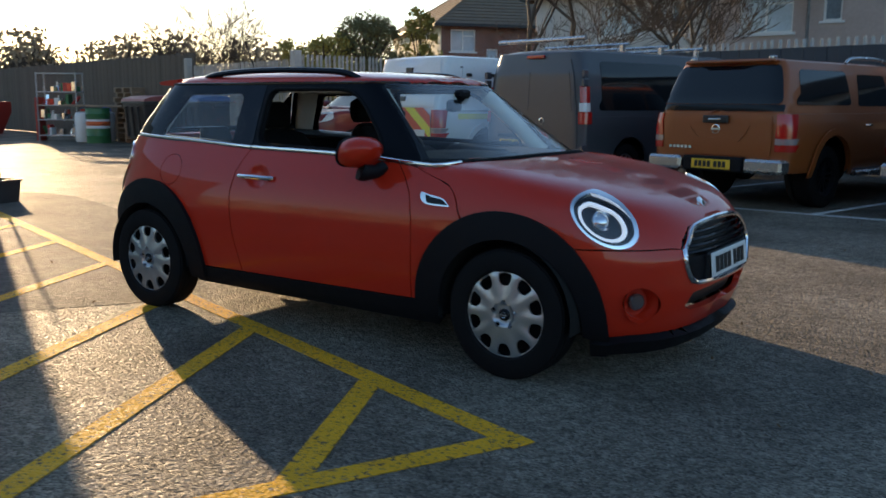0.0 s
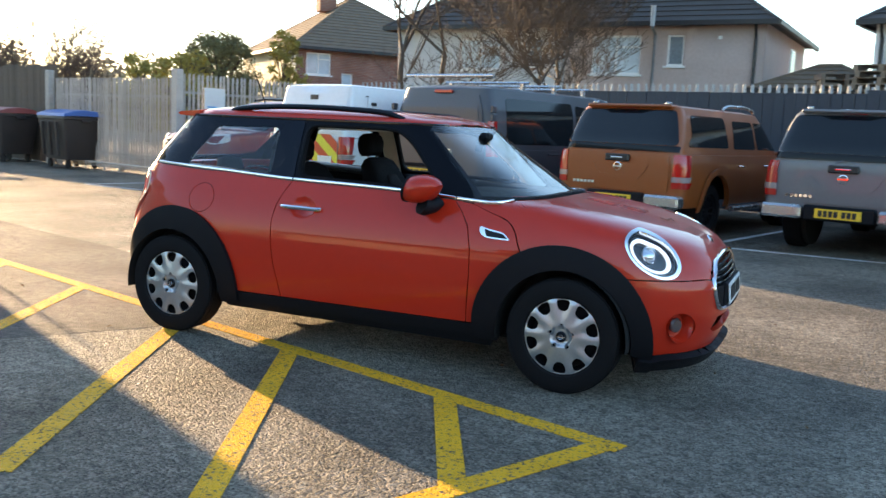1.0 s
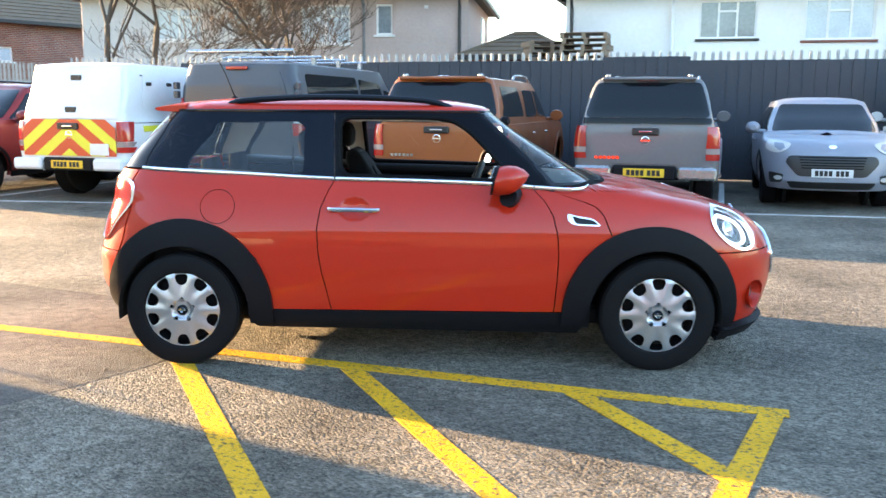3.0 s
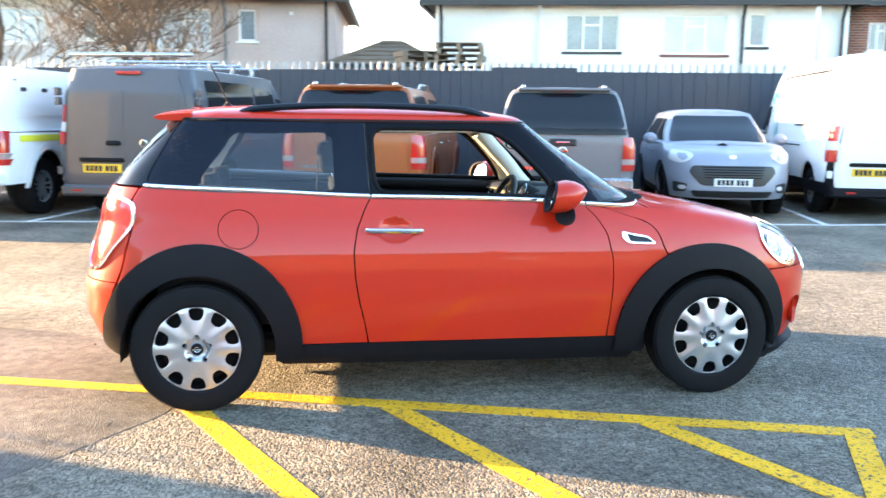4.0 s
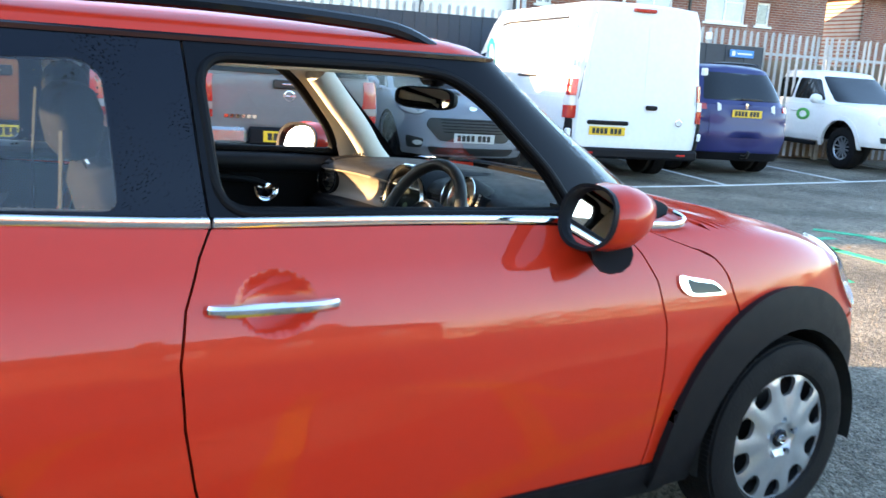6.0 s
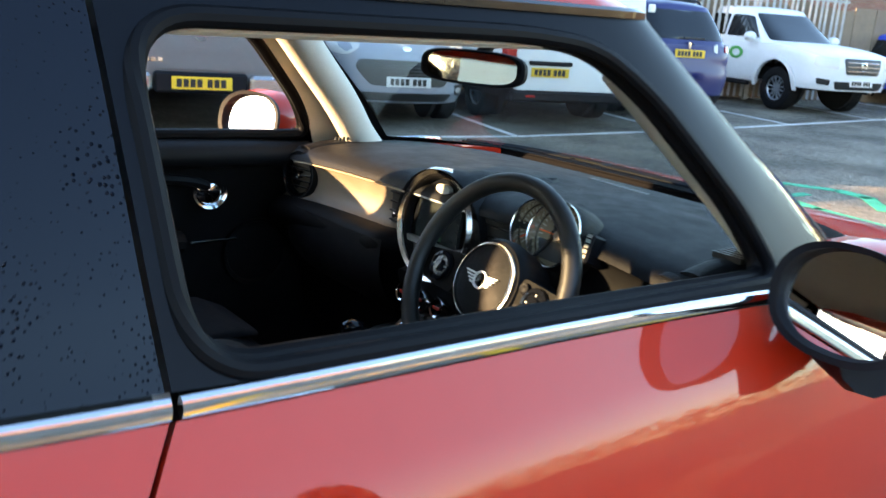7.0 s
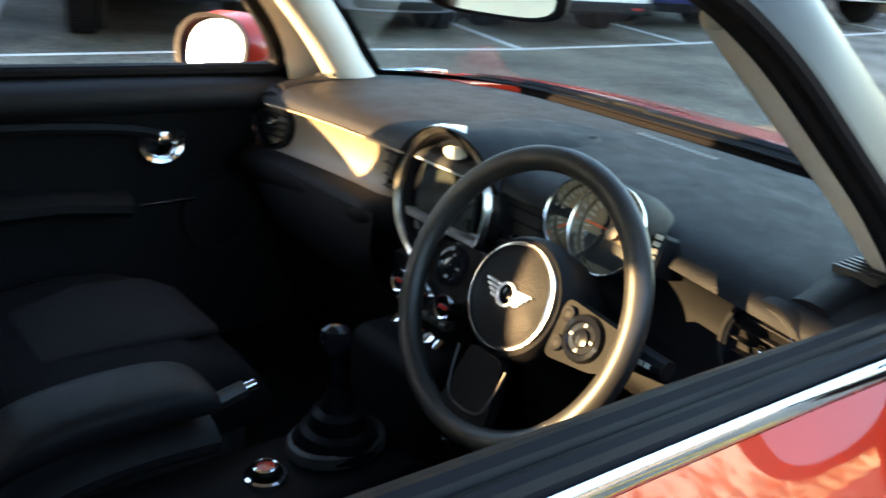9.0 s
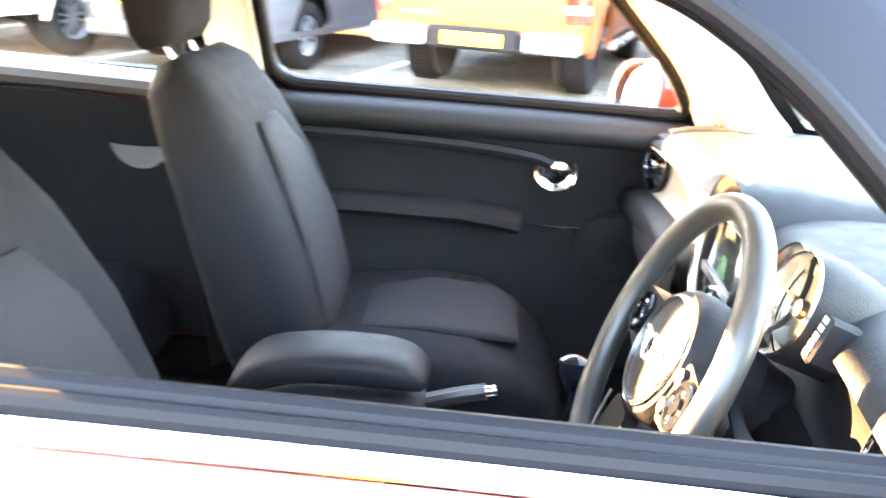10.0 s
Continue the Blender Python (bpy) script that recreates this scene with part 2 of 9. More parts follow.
def skin(bm, outline, f, step, holes=(), lip=0.012, away=0.0, core=None, mirror=False, mi=0, normals=None):
    """A curved sheet: the 2D outline (less holes) filled finely and laid into space by f(a, b), pushed out by 'away', with edges
    turned in by 'lip'. core(p): a point inside, to tell the outer side. Collects exact normals."""
    step = np.array(step, float)
    loops = [split_edges(outline, step)] + [split_edges(h, step) for h in holes]
    pts = [np.array(p) for lo in loops for p in lo]
    edges, at = [], 0
    for lo in loops:
        edges += [(at + i, at + (i + 1) % len(lo)) for i in range(len(lo))]
        at += len(lo)
    bound = np.array(pts)
    lo_, hi_ = bound.min(0), bound.max(0)
    gx = np.arange(lo_[0] + step[0] * 0.5, hi_[0], step[0])
    gy = np.arange(lo_[1] + step[1] * 0.5, hi_[1], step[1])
    if len(gx) and len(gy):
        g = np.array([(a + (0.5 * step[0] if j % 2 else 0), b) for j, b in enumerate(gy) for a in gx])
        ok = inside(g, loops[0])
        for h in loops[1:]:
            ok &= ~inside(g, h)
        g = g[ok]
        if len(g):
            d = np.full(len(g), 9.0)
            for b in bound:
                d = np.minimum(d, (((g - b) / step) ** 2).sum(1))
            g = g[d > 0.35]
            pts += list(g)
    vs, _, fs, *_ = delaunay_2d_cdt([Vector(p) for p in pts], edges, [], 0, 1e-7)
    P2 = np.array([v[:] for v in vs])
    tri = np.array([t for t in fs if len(t) == 3])
    cen = P2[tri].mean(1)
    ok = inside(cen, loops[0])
    for h in loops[1:]:
        ok &= ~inside(cen, h)
    tri = tri[ok]
    e = step * 0.04
    P = np.array([f(*p) for p in P2], float)
    du = np.array([np.subtract(f(p[0] + e[0], p[1]), f(p[0] - e[0], p[1])) for p in P2])
    dv = np.array([np.subtract(f(p[0], p[1] + e[1]), f(p[0], p[1] - e[1])) for p in P2])
    N = np.cross(du, dv)
    N /= np.maximum(np.linalg.norm(N, axis=1), 1e-9)[:, None]
    c = np.array([core(p) if core else (0.7 * p[0], 0.0, 0.5) for p in P])
    if ((N * (P - c)).sum(1) > 0).mean() < 0.5:
        N = -N
    P = P + N * away
    for sgn in ((1, -1) if mirror else (1,)):
        S = np.array([1, sgn, 1.0])
        bv = [bm.verts.new(p) for p in P * S]
        NS = N * S
        if normals is not None:
            normals.update({v: n for v, n in zip(bv, NS)})
        count = {}
        for t in tri:
            a, b, d_ = (P * S)[t]
            n = np.cross(b - a, d_ - a)
            q = t if n @ NS[t[0]] > 0 else t[::-1]
            try:
                bm.faces.new([bv[i] for i in q]).material_index = mi
            except ValueError:
                continue
            for i in range(3):
                k = (q[i], q[(i + 1) % 3])
                count[k] = count.get(k, 0) + 1
        if lip:
            rim = [k for k in count if (k[1], k[0]) not in count]
            top, low = {}, {}
            for a, b in rim:
                for i in (a, b):
                    if i not in top:
                        top[i] = bm.verts.new((P * S)[i])
                        low[i] = bm.verts.new((P * S)[i] - NS[i] * lip)
                try:
                    bm.faces.new((top[b], top[a], low[a], low[b])).material_index = mi
                except ValueError:
                    pass


def skin_part(name, outline, f, step, mat, parent, label="", **kw):
    bm = B()
    nor = {}
    skin(bm, outline, f, step, normals=nor, **kw)
    return finish_skin(name, bm, nor, mat, parent, label)


def finish_skin(name, bm, nor, mat, parent, label=""):
    mid = [v for v in bm.verts if abs(v.co.y) < 1e-4]
    if 2 < len(mid) < len(bm.verts):
        bmesh.ops.remove_doubles(bm, verts=mid, dist=2e-4)
    bm.normal_update()
    bm.verts.index_update()
    given = [tuple(nor[v]) if v in nor else (0, 0, 0) for v in bm.verts]
    me = bpy.data.meshes.new(name)
    bm.to_mesh(me)
    bm.free()
    for mt in (mat if isinstance(mat, (list, tuple)) else [mat]):
        me.materials.append(mt)
    for p in me.polygons:
        p.use_smooth = True
    me.normals_split_custom_set_from_vertices(given)
    ob = new(name, me)
    ob.parent = parent
    if label:
        ob["label"] = label
    return ob


def hermite(xs, ys):
    """A smooth function through a table."""
    xs, ys = np.array(xs, float), np.array(ys, float)
    d = np.diff(ys) / np.diff(xs)
    t = np.zeros(len(xs))
    t[0], t[-1] = d[0], d[-1]
    for i in range(1, len(xs) - 1):
        t[i] = 0 if d[i - 1] * d[i] <= 0 else 2 * d[i - 1] * d[i] / (d[i - 1] + d[i])

    def g(x):
        if x <= xs[0]:
            return ys[0] + t[0] * (x - xs[0])
        if x >= xs[-1]:
            return ys[-1] + t[-1] * (x - xs[-1])
        i = int(np.searchsorted(xs, x, side="right") - 1)
        h = xs[i + 1] - xs[i]
        s = (x - xs[i]) / h
        return (2 * s ** 3 - 3 * s * s + 1) * ys[i] + (s ** 3 - 2 * s * s + s) * h * t[i] + (-2 * s ** 3 + 3 * s * s) * ys[i + 1] + (s ** 3 - s * s) * h * t[i + 1]

    return g


class Shell:
    """A car body's right half: at each height z a plan outline, straight along the flank, rounded to nose and tail.
    rows: z, half width, nose x, tail x, roundness of nose and tail. s: -2 tail centre, -1 to 1 flank, 2 nose centre."""

    def __init__(self, xr, xf, rows):
        self.xr, self.xf = xr, xf
        cols = list(zip(*rows))
        self.w, self.nose, self.tail, self.nf, self.nr = [hermite(cols[0], c) for c in cols[1:]]

    def at(self, s, z):
        w = max(self.w(z), 0.001)
        if abs(s) <= 1:
            return (self.xr + (self.xf - self.xr) * (s + 1) / 2, -w, z)
        q = (abs(s) - 1) * math.pi / 2
        n = self.nf(z) if s > 0 else self.nr(z)
        a, c = abs(math.sin(q)) ** (2 / n), math.cos(q)
        b = math.copysign(abs(c) ** (2 / n), c)
        x = self.xf + (self.nose(z) - self.xf) * a if s > 0 else self.xr + (self.tail(z) - self.xr) * a
        return (x, -w * b, z)

    def sx(self, x, z):
        """The s at which the flank has this x."""
        if self.xr <= x <= self.xf:
            return (x - self.xr) / (self.xf - self.xr) * 2 - 1
        n, end, x0 = (self.nf(z), self.nose(z), self.xf) if x > self.xf else (self.nr(z), self.tail(z), self.xr)
        a = min(max((x - x0) / (end - x0), 0), 1.0)
        q = 1 + math.asin(a ** (n / 2)) / (math.pi / 2)
        return q if x > self.xf else -q

    def sy(self, y, z, front=True):
        """The s at which the nose or tail has this y (negative: the right side)."""
        n = self.nf(z) if front else self.nr(z)
        b = min(abs(y) / self.w(z), 1.0)
        q = 1 + math.acos(b ** (n / 2)) / (math.pi / 2)
        if y > 0:
            q = 4 - q
        return q if front else -q

    def side(self, pts):
        return [(self.sx(x, z), z) for x, z in pts]

    def end(self, pts, front=True):
        return [(self.sy(y, z, front), z) for y, z in pts]

    def flank(self, x, z):
        return self.at(self.sx(x, z), z)


# ---- materials ----
def asphalt_mat(name, base, stone, rough, warm=(1.0, 0.88, 0.70), scale=105.0, relief=1.0):
    m = bpy.data.materials.new(name)
    m.use_nodes = True
    nt = m.node_tree
    n, l = nt.nodes, nt.links
    p = n["Principled BSDF"]
    p.inputs["Specular IOR Level"].default_value = 0.17
    tc = n.new("ShaderNodeTexCoord")
    v = n.new("ShaderNodeTexVoronoi")
    v.inputs["Scale"].default_value = scale
    big = n.new("ShaderNodeTexNoise")
    big.inputs["Scale"].default_value, big.inputs["Detail"].default_value = 0.9, 8
    mid = n.new("ShaderNodeTexNoise")
    mid.inputs["Scale"].default_value, mid.inputs["Detail"].default_value = 14, 5
    for t in (v, big, mid):
        l.new(tc.outputs["Object"], t.inputs["Vector"])
    rgb = n.new("ShaderNodeSeparateColor")
    l.new(v.outputs["Color"], rgb.inputs[0])
    ramp = n.new("ShaderNodeMapRange")
    ramp.inputs[3].default_value, ramp.inputs[4].default_value = base, stone
    l.new(rgb.outputs[0], ramp.inputs[0])
    s2 = n.new("ShaderNodeMapRange")
    s2.inputs[1].default_value, s2.inputs[2].default_value, s2.inputs[3].default_value, s2.inputs[4].default_value = 0.3, 0.7, 0.5, 1.4
    l.new(big.outputs["Fac"], s2.inputs[0])
    s3 = n.new("ShaderNodeMapRange")
    s3.inputs[1].default_value, s3.inputs[2].default_value, s3.inputs[3].default_value, s3.inputs[4].default_value = 0.3, 0.7, 0.66, 1.25
    l.new(mid.outputs["Fac"], s3.inputs[0])
    m1 = n.new("ShaderNodeMath")
    m1.operation = 'MULTIPLY'
    l.new(ramp.outputs[0], m1.inputs[0])
    l.new(s2.outputs[0], m1.inputs[1])
    m2 = n.new("ShaderNodeMath")
    m2.operation = 'MULTIPLY'
    l.new(m1.outputs[0], m2.inputs[0])
    l.new(s3.outputs[0], m2.inputs[1])
    col = n.new("ShaderNodeVectorMath")
    col.operation = 'SCALE'
    col.inputs[0].default_value = warm
    l.new(m2.outputs[0], col.inputs["Scale"])
    l.new(col.outputs[0], p.inputs["Base Color"])
    rr = n.new("ShaderNodeMapRange")
    rr.inputs[3].default_value, rr.inputs[4].default_value = rough - 0.26, rough + 0.12
    l.new(rgb.outputs[1], rr.inputs[0])
    l.new(rr.outputs[0], p.inputs["Roughness"])
    hm = n.new("ShaderNodeMath")
    hm.operation = 'MULTIPLY_ADD'
    hm.inputs[1].default_value = -0.8
    l.new(v.outputs["Distance"], hm.inputs[0])
    l.new(rgb.outputs[2], hm.inputs[2])
    clump = n.new("ShaderNodeTexNoise")
    clump.inputs["Scale"].default_value, clump.inputs["Detail"].default_value = scale * 0.42, 3
    l.new(tc.outputs["Object"], clump.inputs["Vector"])
    hc = n.new("ShaderNodeMath")
    hc.operation = 'MULTIPLY_ADD'
    hc.inputs[1].default_value = 2.4
    l.new(clump.outputs["Fac"], hc.inputs[0])
    l.new(hm.outputs[0], hc.inputs[2])
    bp = n.new("ShaderNodeBump")
    bp.inputs["Strength"].default_value, bp.inputs["Distance"].default_value = relief, 0.022
    l.new(hc.outputs[0], bp.inputs["Height"])
    l.new(bp.outputs[0], p.inputs["Normal"])
    return m


def marking_mat(name, base, keep):
    """Worn road paint: flakes off to asphalt by a noise of its own."""
    m = asphalt_mat(name, 0.06, 0.15, 0.8, relief=0.4)
    n, l = m.node_tree.nodes, m.node_tree.links
    p = n["Principled BSDF"]
    was = p.inputs["Base Color"].links[0].from_socket
    tc = n["Texture Coordinate"]
    ns = n.new("ShaderNodeTexNoise")
    ns.inputs["Scale"].default_value, ns.inputs["Detail"].default_value, ns.inputs["Roughness"].default_value = 48, 8, 0.72
    l.new(tc.outputs["Object"], ns.inputs["Vector"])
    th = n.new("ShaderNodeMapRange")
    th.inputs[1].default_value, th.inputs[2].default_value = keep, keep + 0.035
    l.new(ns.outputs["Fac"], th.inputs[0])
    tone = n.new("ShaderNodeTexNoise")
    tone.inputs["Scale"].default_value, tone.inputs["Detail"].default_value = 5, 5
    l.new(tc.outputs["Object"], tone.inputs["Vector"])
    tr = n.new("ShaderNodeMapRange")
    tr.inputs[3].default_value, tr.inputs[4].default_value = 0.7, 1.2
    l.new(tone.outputs["Fac"], tr.inputs[0])
    sc = n.new("ShaderNodeVectorMath")
    sc.operation = 'SCALE'
    sc.inputs[0].default_value = base
    l.new(tr.outputs[0], sc.inputs["Scale"])
    mx = n.new("ShaderNodeMix")
    mx.data_type = 'RGBA'
    l.new(th.outputs[0], mx.inputs["Factor"])
    l.new(sc.outputs[0], mx.inputs["A"])
    l.new(was, mx.inputs["B"])
    l.new(mx.outputs["Result"], p.inputs["Base Color"])
    return m


ASPHALT = asphalt_mat("asphalt", 0.105, 0.37, 0.74, scale=95.0)
PATCH = asphalt_mat("asphalt_patch", 0.085, 0.19, 0.85, warm=(1.0, 0.88, 0.76), scale=170, relief=0.6)
YELLOW = marking_mat("yellow_road_paint", (0.80, 0.405, 0.022), 0.55)
WHITE_LINE = marking_mat("white_road_paint", (0.72, 0.71, 0.68), 0.60)
GREEN_MARK = marking_mat("green_spray", (0.03, 0.42, 0.24), 0.56)

RED = node_mat("red_orange_paint", (0.49, 0.024, 0.008), 0.40, 0.0, spec=0.10, coat=0.72, vary=0.04, scale=3)
BLACK_TRIM = node_mat("black_plastic", (0.007, 0.007, 0.009), 0.55, spec=0.14, vary=0.15, scale=20, bump=0.15, bump_scale=500)
GLOSS_BLACK = node_mat("gloss_black", (0.006, 0.007, 0.010), 0.08, spec=0.24, vary=0.05)
RUBBER = node_mat("rubber", (0.012, 0.012, 0.012), 0.8, spec=0.25, vary=0.25, scale=30, bump=0.1, bump_scale=300)
TYRE = node_mat("tyre_rubber", (0.006, 0.006, 0.007), 0.7, spec=0.14, vary=0.3, scale=14, bump=0.3, bump_scale=120)
CHROME = node_mat("chrome", (0.82, 0.83, 0.85), 0.07, 1.0, vary=0.03, scale=20)
SILVER = node_mat("silver_wheel_paint", (0.42, 0.45, 0.49), 0.30, 0.8, coat=0.3, vary=0.1, scale=10)
FRAME_BLACK = node_mat("black_window_frame", (0.004, 0.005, 0.008), 0.36, spec=0.09, vary=0.08)
SEAL = node_mat("black_window_rubber", (0.004, 0.004, 0.005), 0.5, spec=0.10, vary=0.1)
FRIT = node_mat("black_ceramic_border", (0.004, 0.004, 0.005), 0.9, spec=0.05, vary=0.1)
GLASS = glass_mat("clear_glass", (0.84, 0.9, 0.88))
GLASS_WET = glass_mat("clear_glass_with_drops", (0.74, 0.80, 0.82), drops=True)
GLASS_DARK = node_mat("dark_car_glass", (0.006, 0.008, 0.010), 0.05, spec=0.45, vary=0.1)
LENS = glass_mat("lamp_lens", (0.95, 0.97, 1.0))
LENS_RED = node_mat("red_lamp_lens", (0.42, 0.012, 0.010), 0.12, coat=0.8, vary=0.1, scale=40)
LENS_WHITE = node_mat("white_lamp_lens", (0.62, 0.60, 0.58), 0.14, coat=0.8, vary=0.1, scale=60)
FOG_LENS = node_mat("fog_lamp_lens", (0.075, 0.055, 0.055), 0.10, coat=0.7, vary=0.2, scale=60)
LAMP_ON = node_mat("daytime_running_light", (0.9, 0.95, 1.0), 0.3, emit=(0.85, 0.93, 1.0, 0.22))
REFLECTOR = node_mat("lamp_reflector", (0.75, 0.77, 0.8), 0.12, 1.0)
PLATE_Y = node_mat("yellow_plate", (0.78, 0.48, 0.03), 0.35, vary=0.06)
PLATE_W = node_mat("white_plate", (0.72, 0.72, 0.70), 0.35, vary=0.06)
INK = node_mat("black_ink", (0.015, 0.015, 0.015), 0.4)


def wet_black(name):
    """Gloss black glass with dried rain drops standing on it."""
    m = node_mat(name, (0.004, 0.006, 0.012), 0.03, spec=0.2)
    n, l = m.node_tree.nodes, m.node_tree.links
    p = n["Principled BSDF"]
    tc = n.new("ShaderNodeTexCoord")
    v = n.new("ShaderNodeTexVoronoi")
    v.inputs["Scale"].default_value = 165
    ns = n.new("ShaderNodeTexNoise")
    ns.inputs["Scale"].default_value = 7
    l.new(tc.outputs["Object"], v.inputs["Vector"])
    l.new(tc.outputs["Object"], ns.inputs["Vector"])
    th = n.new("ShaderNodeMapRange")
    th.inputs[1].default_value, th.inputs[2].default_value, th.inputs[3].default_value, th.inputs[4].default_value = 0.35, 0.65, 0.06, 0.33
    l.new(ns.outputs["Fac"], th.inputs[0])
    sub = n.new("ShaderNodeMath")
    sub.operation = 'SUBTRACT'
    sub.use_clamp = True
    l.new(th.outputs[0], sub.inputs[0])
    l.new(v.outputs["Distance"], sub.inputs[1])
    bp = n.new("ShaderNodeBump")
    bp.inputs["Strength"].default_value, bp.inputs["Distance"].default_value = 1.0, 0.012
    l.new(sub.outputs[0], bp.inputs["Height"])
    l.new(bp.outputs[0], p.inputs["Normal"])
    l.new(bp.outputs[0], p.inputs["Coat Normal"])
    return m


GLOSS_WET = wet_black("gloss_black_glass_with_drops")
# ---- ground: one sheet to the horizon ----
ROW = pose(4.0, 11.8, 0, 0, 0, -15)


def flat(bm, pts, z, thick=0.004):
    prism(bm, pts, z - thick, z)


def strip(bm, a, b, w, z=0.004):
    a, b = np.array(a, float), np.array(b, float)
    d = (b - a) / np.linalg.norm(b - a)
    n = np.array((-d[1], d[0])) * w / 2
    flat(bm, [tuple(a - n), tuple(b - n), tuple(b + n), tuple(a + n)], z)


bm = B()
flat(bm, [(-900, -900), (900, -900), (900, 900), (-900, 900)], 0.0, 0.05)
solid("ground", bm, ASPHALT, "worn grey asphalt car park with coarse pale chippings", "ground", kind="structure")

bm = B()
edge = [(-2.9, 1.1), (-1.9, 0.55), (-1.55, -0.45), (-1.38, -0.75), (-1.62, -1.15), (-1.95, -1.62), (-2.6, -2.5), (-3.6, -3.9), (-7.2, -3.0), (-8.4, 2.4), (-5.0, 1.9)]
flat(bm, curve(edge, 5, closed=True), 0.002)
solid("pavement", bm, PATCH, "darker smooth asphalt repair patch on the ground", "asphalt patch", kind="structure")

# yellow hatching beside the car
marks = thing("road_marking", label="worn yellow painted hatched no-parking box", category="road marking", kind="structure")
dg = np.array((0.425, -0.905))


def on_line(x):
    return np.array((x, 1.05 - 0.3165 * (x + 6.25)))


bm = B()
strip(bm, on_line(-7.4), (1.72, -1.475), 0.105, 0.0045)
part("border_line", bm, YELLOW, marks)
for x, ln in ((-5.35, 2.3), (-4.05, 2.4), (-2.75, 2.6), (-1.42, 2.7), (-0.38, 3.0), (0.76, 1.2)):
    bm = B()
    a = on_line(x)
    strip(bm, a + dg * 0.05, a + dg * ln, 0.11, 0.0049)
    part("hatch_line", bm, YELLOW, marks)
bm = B()
strip(bm, (1.66, -1.44), (0.70, -3.35), 0.11, 0.0053)
part("end_line", bm, YELLOW, marks)

# white bay lines
base = [(-10.2, 7.35), (-6.9, 7.05), (-4.15, 6.85), (-1.5, 6.68), (1.0, 6.45), (3.58, 6.30), (6.08, 5.90), (8.80, 5.87), (11.70, 6.0), (14.6, 6.15), (17.5, 6.3)]
bays = thing("bay_marking", label="thin white painted parking bay lines", category="road marking", kind="structure")
bm = B()
for a, b in zip(base, base[1:]):
    strip(bm, a, b, 0.075)
part("front_line", bm, WHITE_LINE, bays)
for i, a in enumerate(base):
    bm = B()
    strip(bm, a, (a[0] + 0.27 * 4.8, a[1] + 0.963 * 4.8), 0.085, 0.0045)
    part("bay_line", bm, WHITE_LINE, bays)

# green spray marks ahead of the car
bm = B()
for a, b, w in (((6.75, 3.02), (6.97, 2.60), 0.13), ((6.97, 2.62), (6.92, 2.26), 0.16), ((6.94, 2.32), (6.48, 1.92), 0.13), ((6.12, 2.80), (5.94, 2.18), 0.13), ((5.95, 2.24), (5.88, 1.62), 0.11), ((6.50, 2.62), (6.05, 2.66), 0.10), ((4.98, 1.64), (4.84, 1.34), 0.11)):
    strip(bm, a, b, w, 0.0048)
solid("spray_mark", bm, GREEN_MARK, "faded green spray paint scribble on asphalt", "spray mark", kind="structure")

# ---- compound fence: galvanised palisade with dark boards ----
GALV = node_mat("galvanised_steel", (0.36, 0.37, 0.38), 0.5, 0.5, vary=0.3, scale=5, per_object=0.25)
GALV_DULL = node_mat("weathered_grey_pales", (0.40, 0.375, 0.34), 0.75, 0.1, vary=0.3, scale=5, per_object=0.4)
BOARD = node_mat("dark_blue_boards", (0.020, 0.028, 0.042), 0.5, vary=0.25, scale=2.5, bump=0.15, bump_scale=25)
DARK_WOOD = node_mat("dark_fence_timber", (0.085, 0.065, 0.048), 0.85, vary=0.35, scale=4, bump=0.4, bump_scale=30, per_object=0.45)
WOOD_GREY = node_mat("weathered_wood", (0.22, 0.16, 0.11), 0.8, vary=0.3, scale=6, bump=0.4, bump_scale=40, per_object=0.4)


def pale_mesh(h, w=0.065, mat=GALV):
    """One W-section pale with a split spiked top."""
    bm = B()
    sec = [(-w / 2, 0.0), (-w / 4, 0.018), (0, 0.004), (w / 4, 0.018), (w / 2, 0.0)]
    top = [h - 0.07, h - 0.012, h - 0.05, h - 0.012, h - 0.07]
    for d in (0.0, -0.004):
        a = [bm.verts.new((x, -y + d, 0.06)) for x, y in sec]
        b = [bm.verts.new((x, -y + d, t)) for (x, y), t in zip(sec, top)]
        for i in range(4):
            bm.faces.new((a[i], a[i + 1], b[i + 1], b[i]))
    return mesh_of("pale", bm, mat)


def palisade(name, m, length, h, pitch, mat, label, rails=True):
    f = thing(name, m, label, "fence", kind="structure")
    me = pale_mesh(h, mat=mat)
    for i in range(int(length / pitch)):
        ob = new("pale", me)
        ob.parent = f
        ob.location = ((i + 0.5) * pitch, random.uniform(-0.004, 0.004), random.uniform(-0.012, 0.012))
        ob.rotation_euler = (0, radians(random.uniform(-0.6, 0.6)), 0)
    for z in (0.4, h - 0.42):
        bm = B()
        box(bm, (0, 0.004, z - 0.025), (length, 0.05, z + 0.025))
        part("rail", bm, mat, f)
    for i in range(int(length / 2.75) + 1):
        bm = B()
        box(bm, (i * 2.75 - 0.05, 0.05, 0), (i * 2.75 + 0.05, 0.12, h - 0.15))
        part("post", bm, mat, f)
    return f


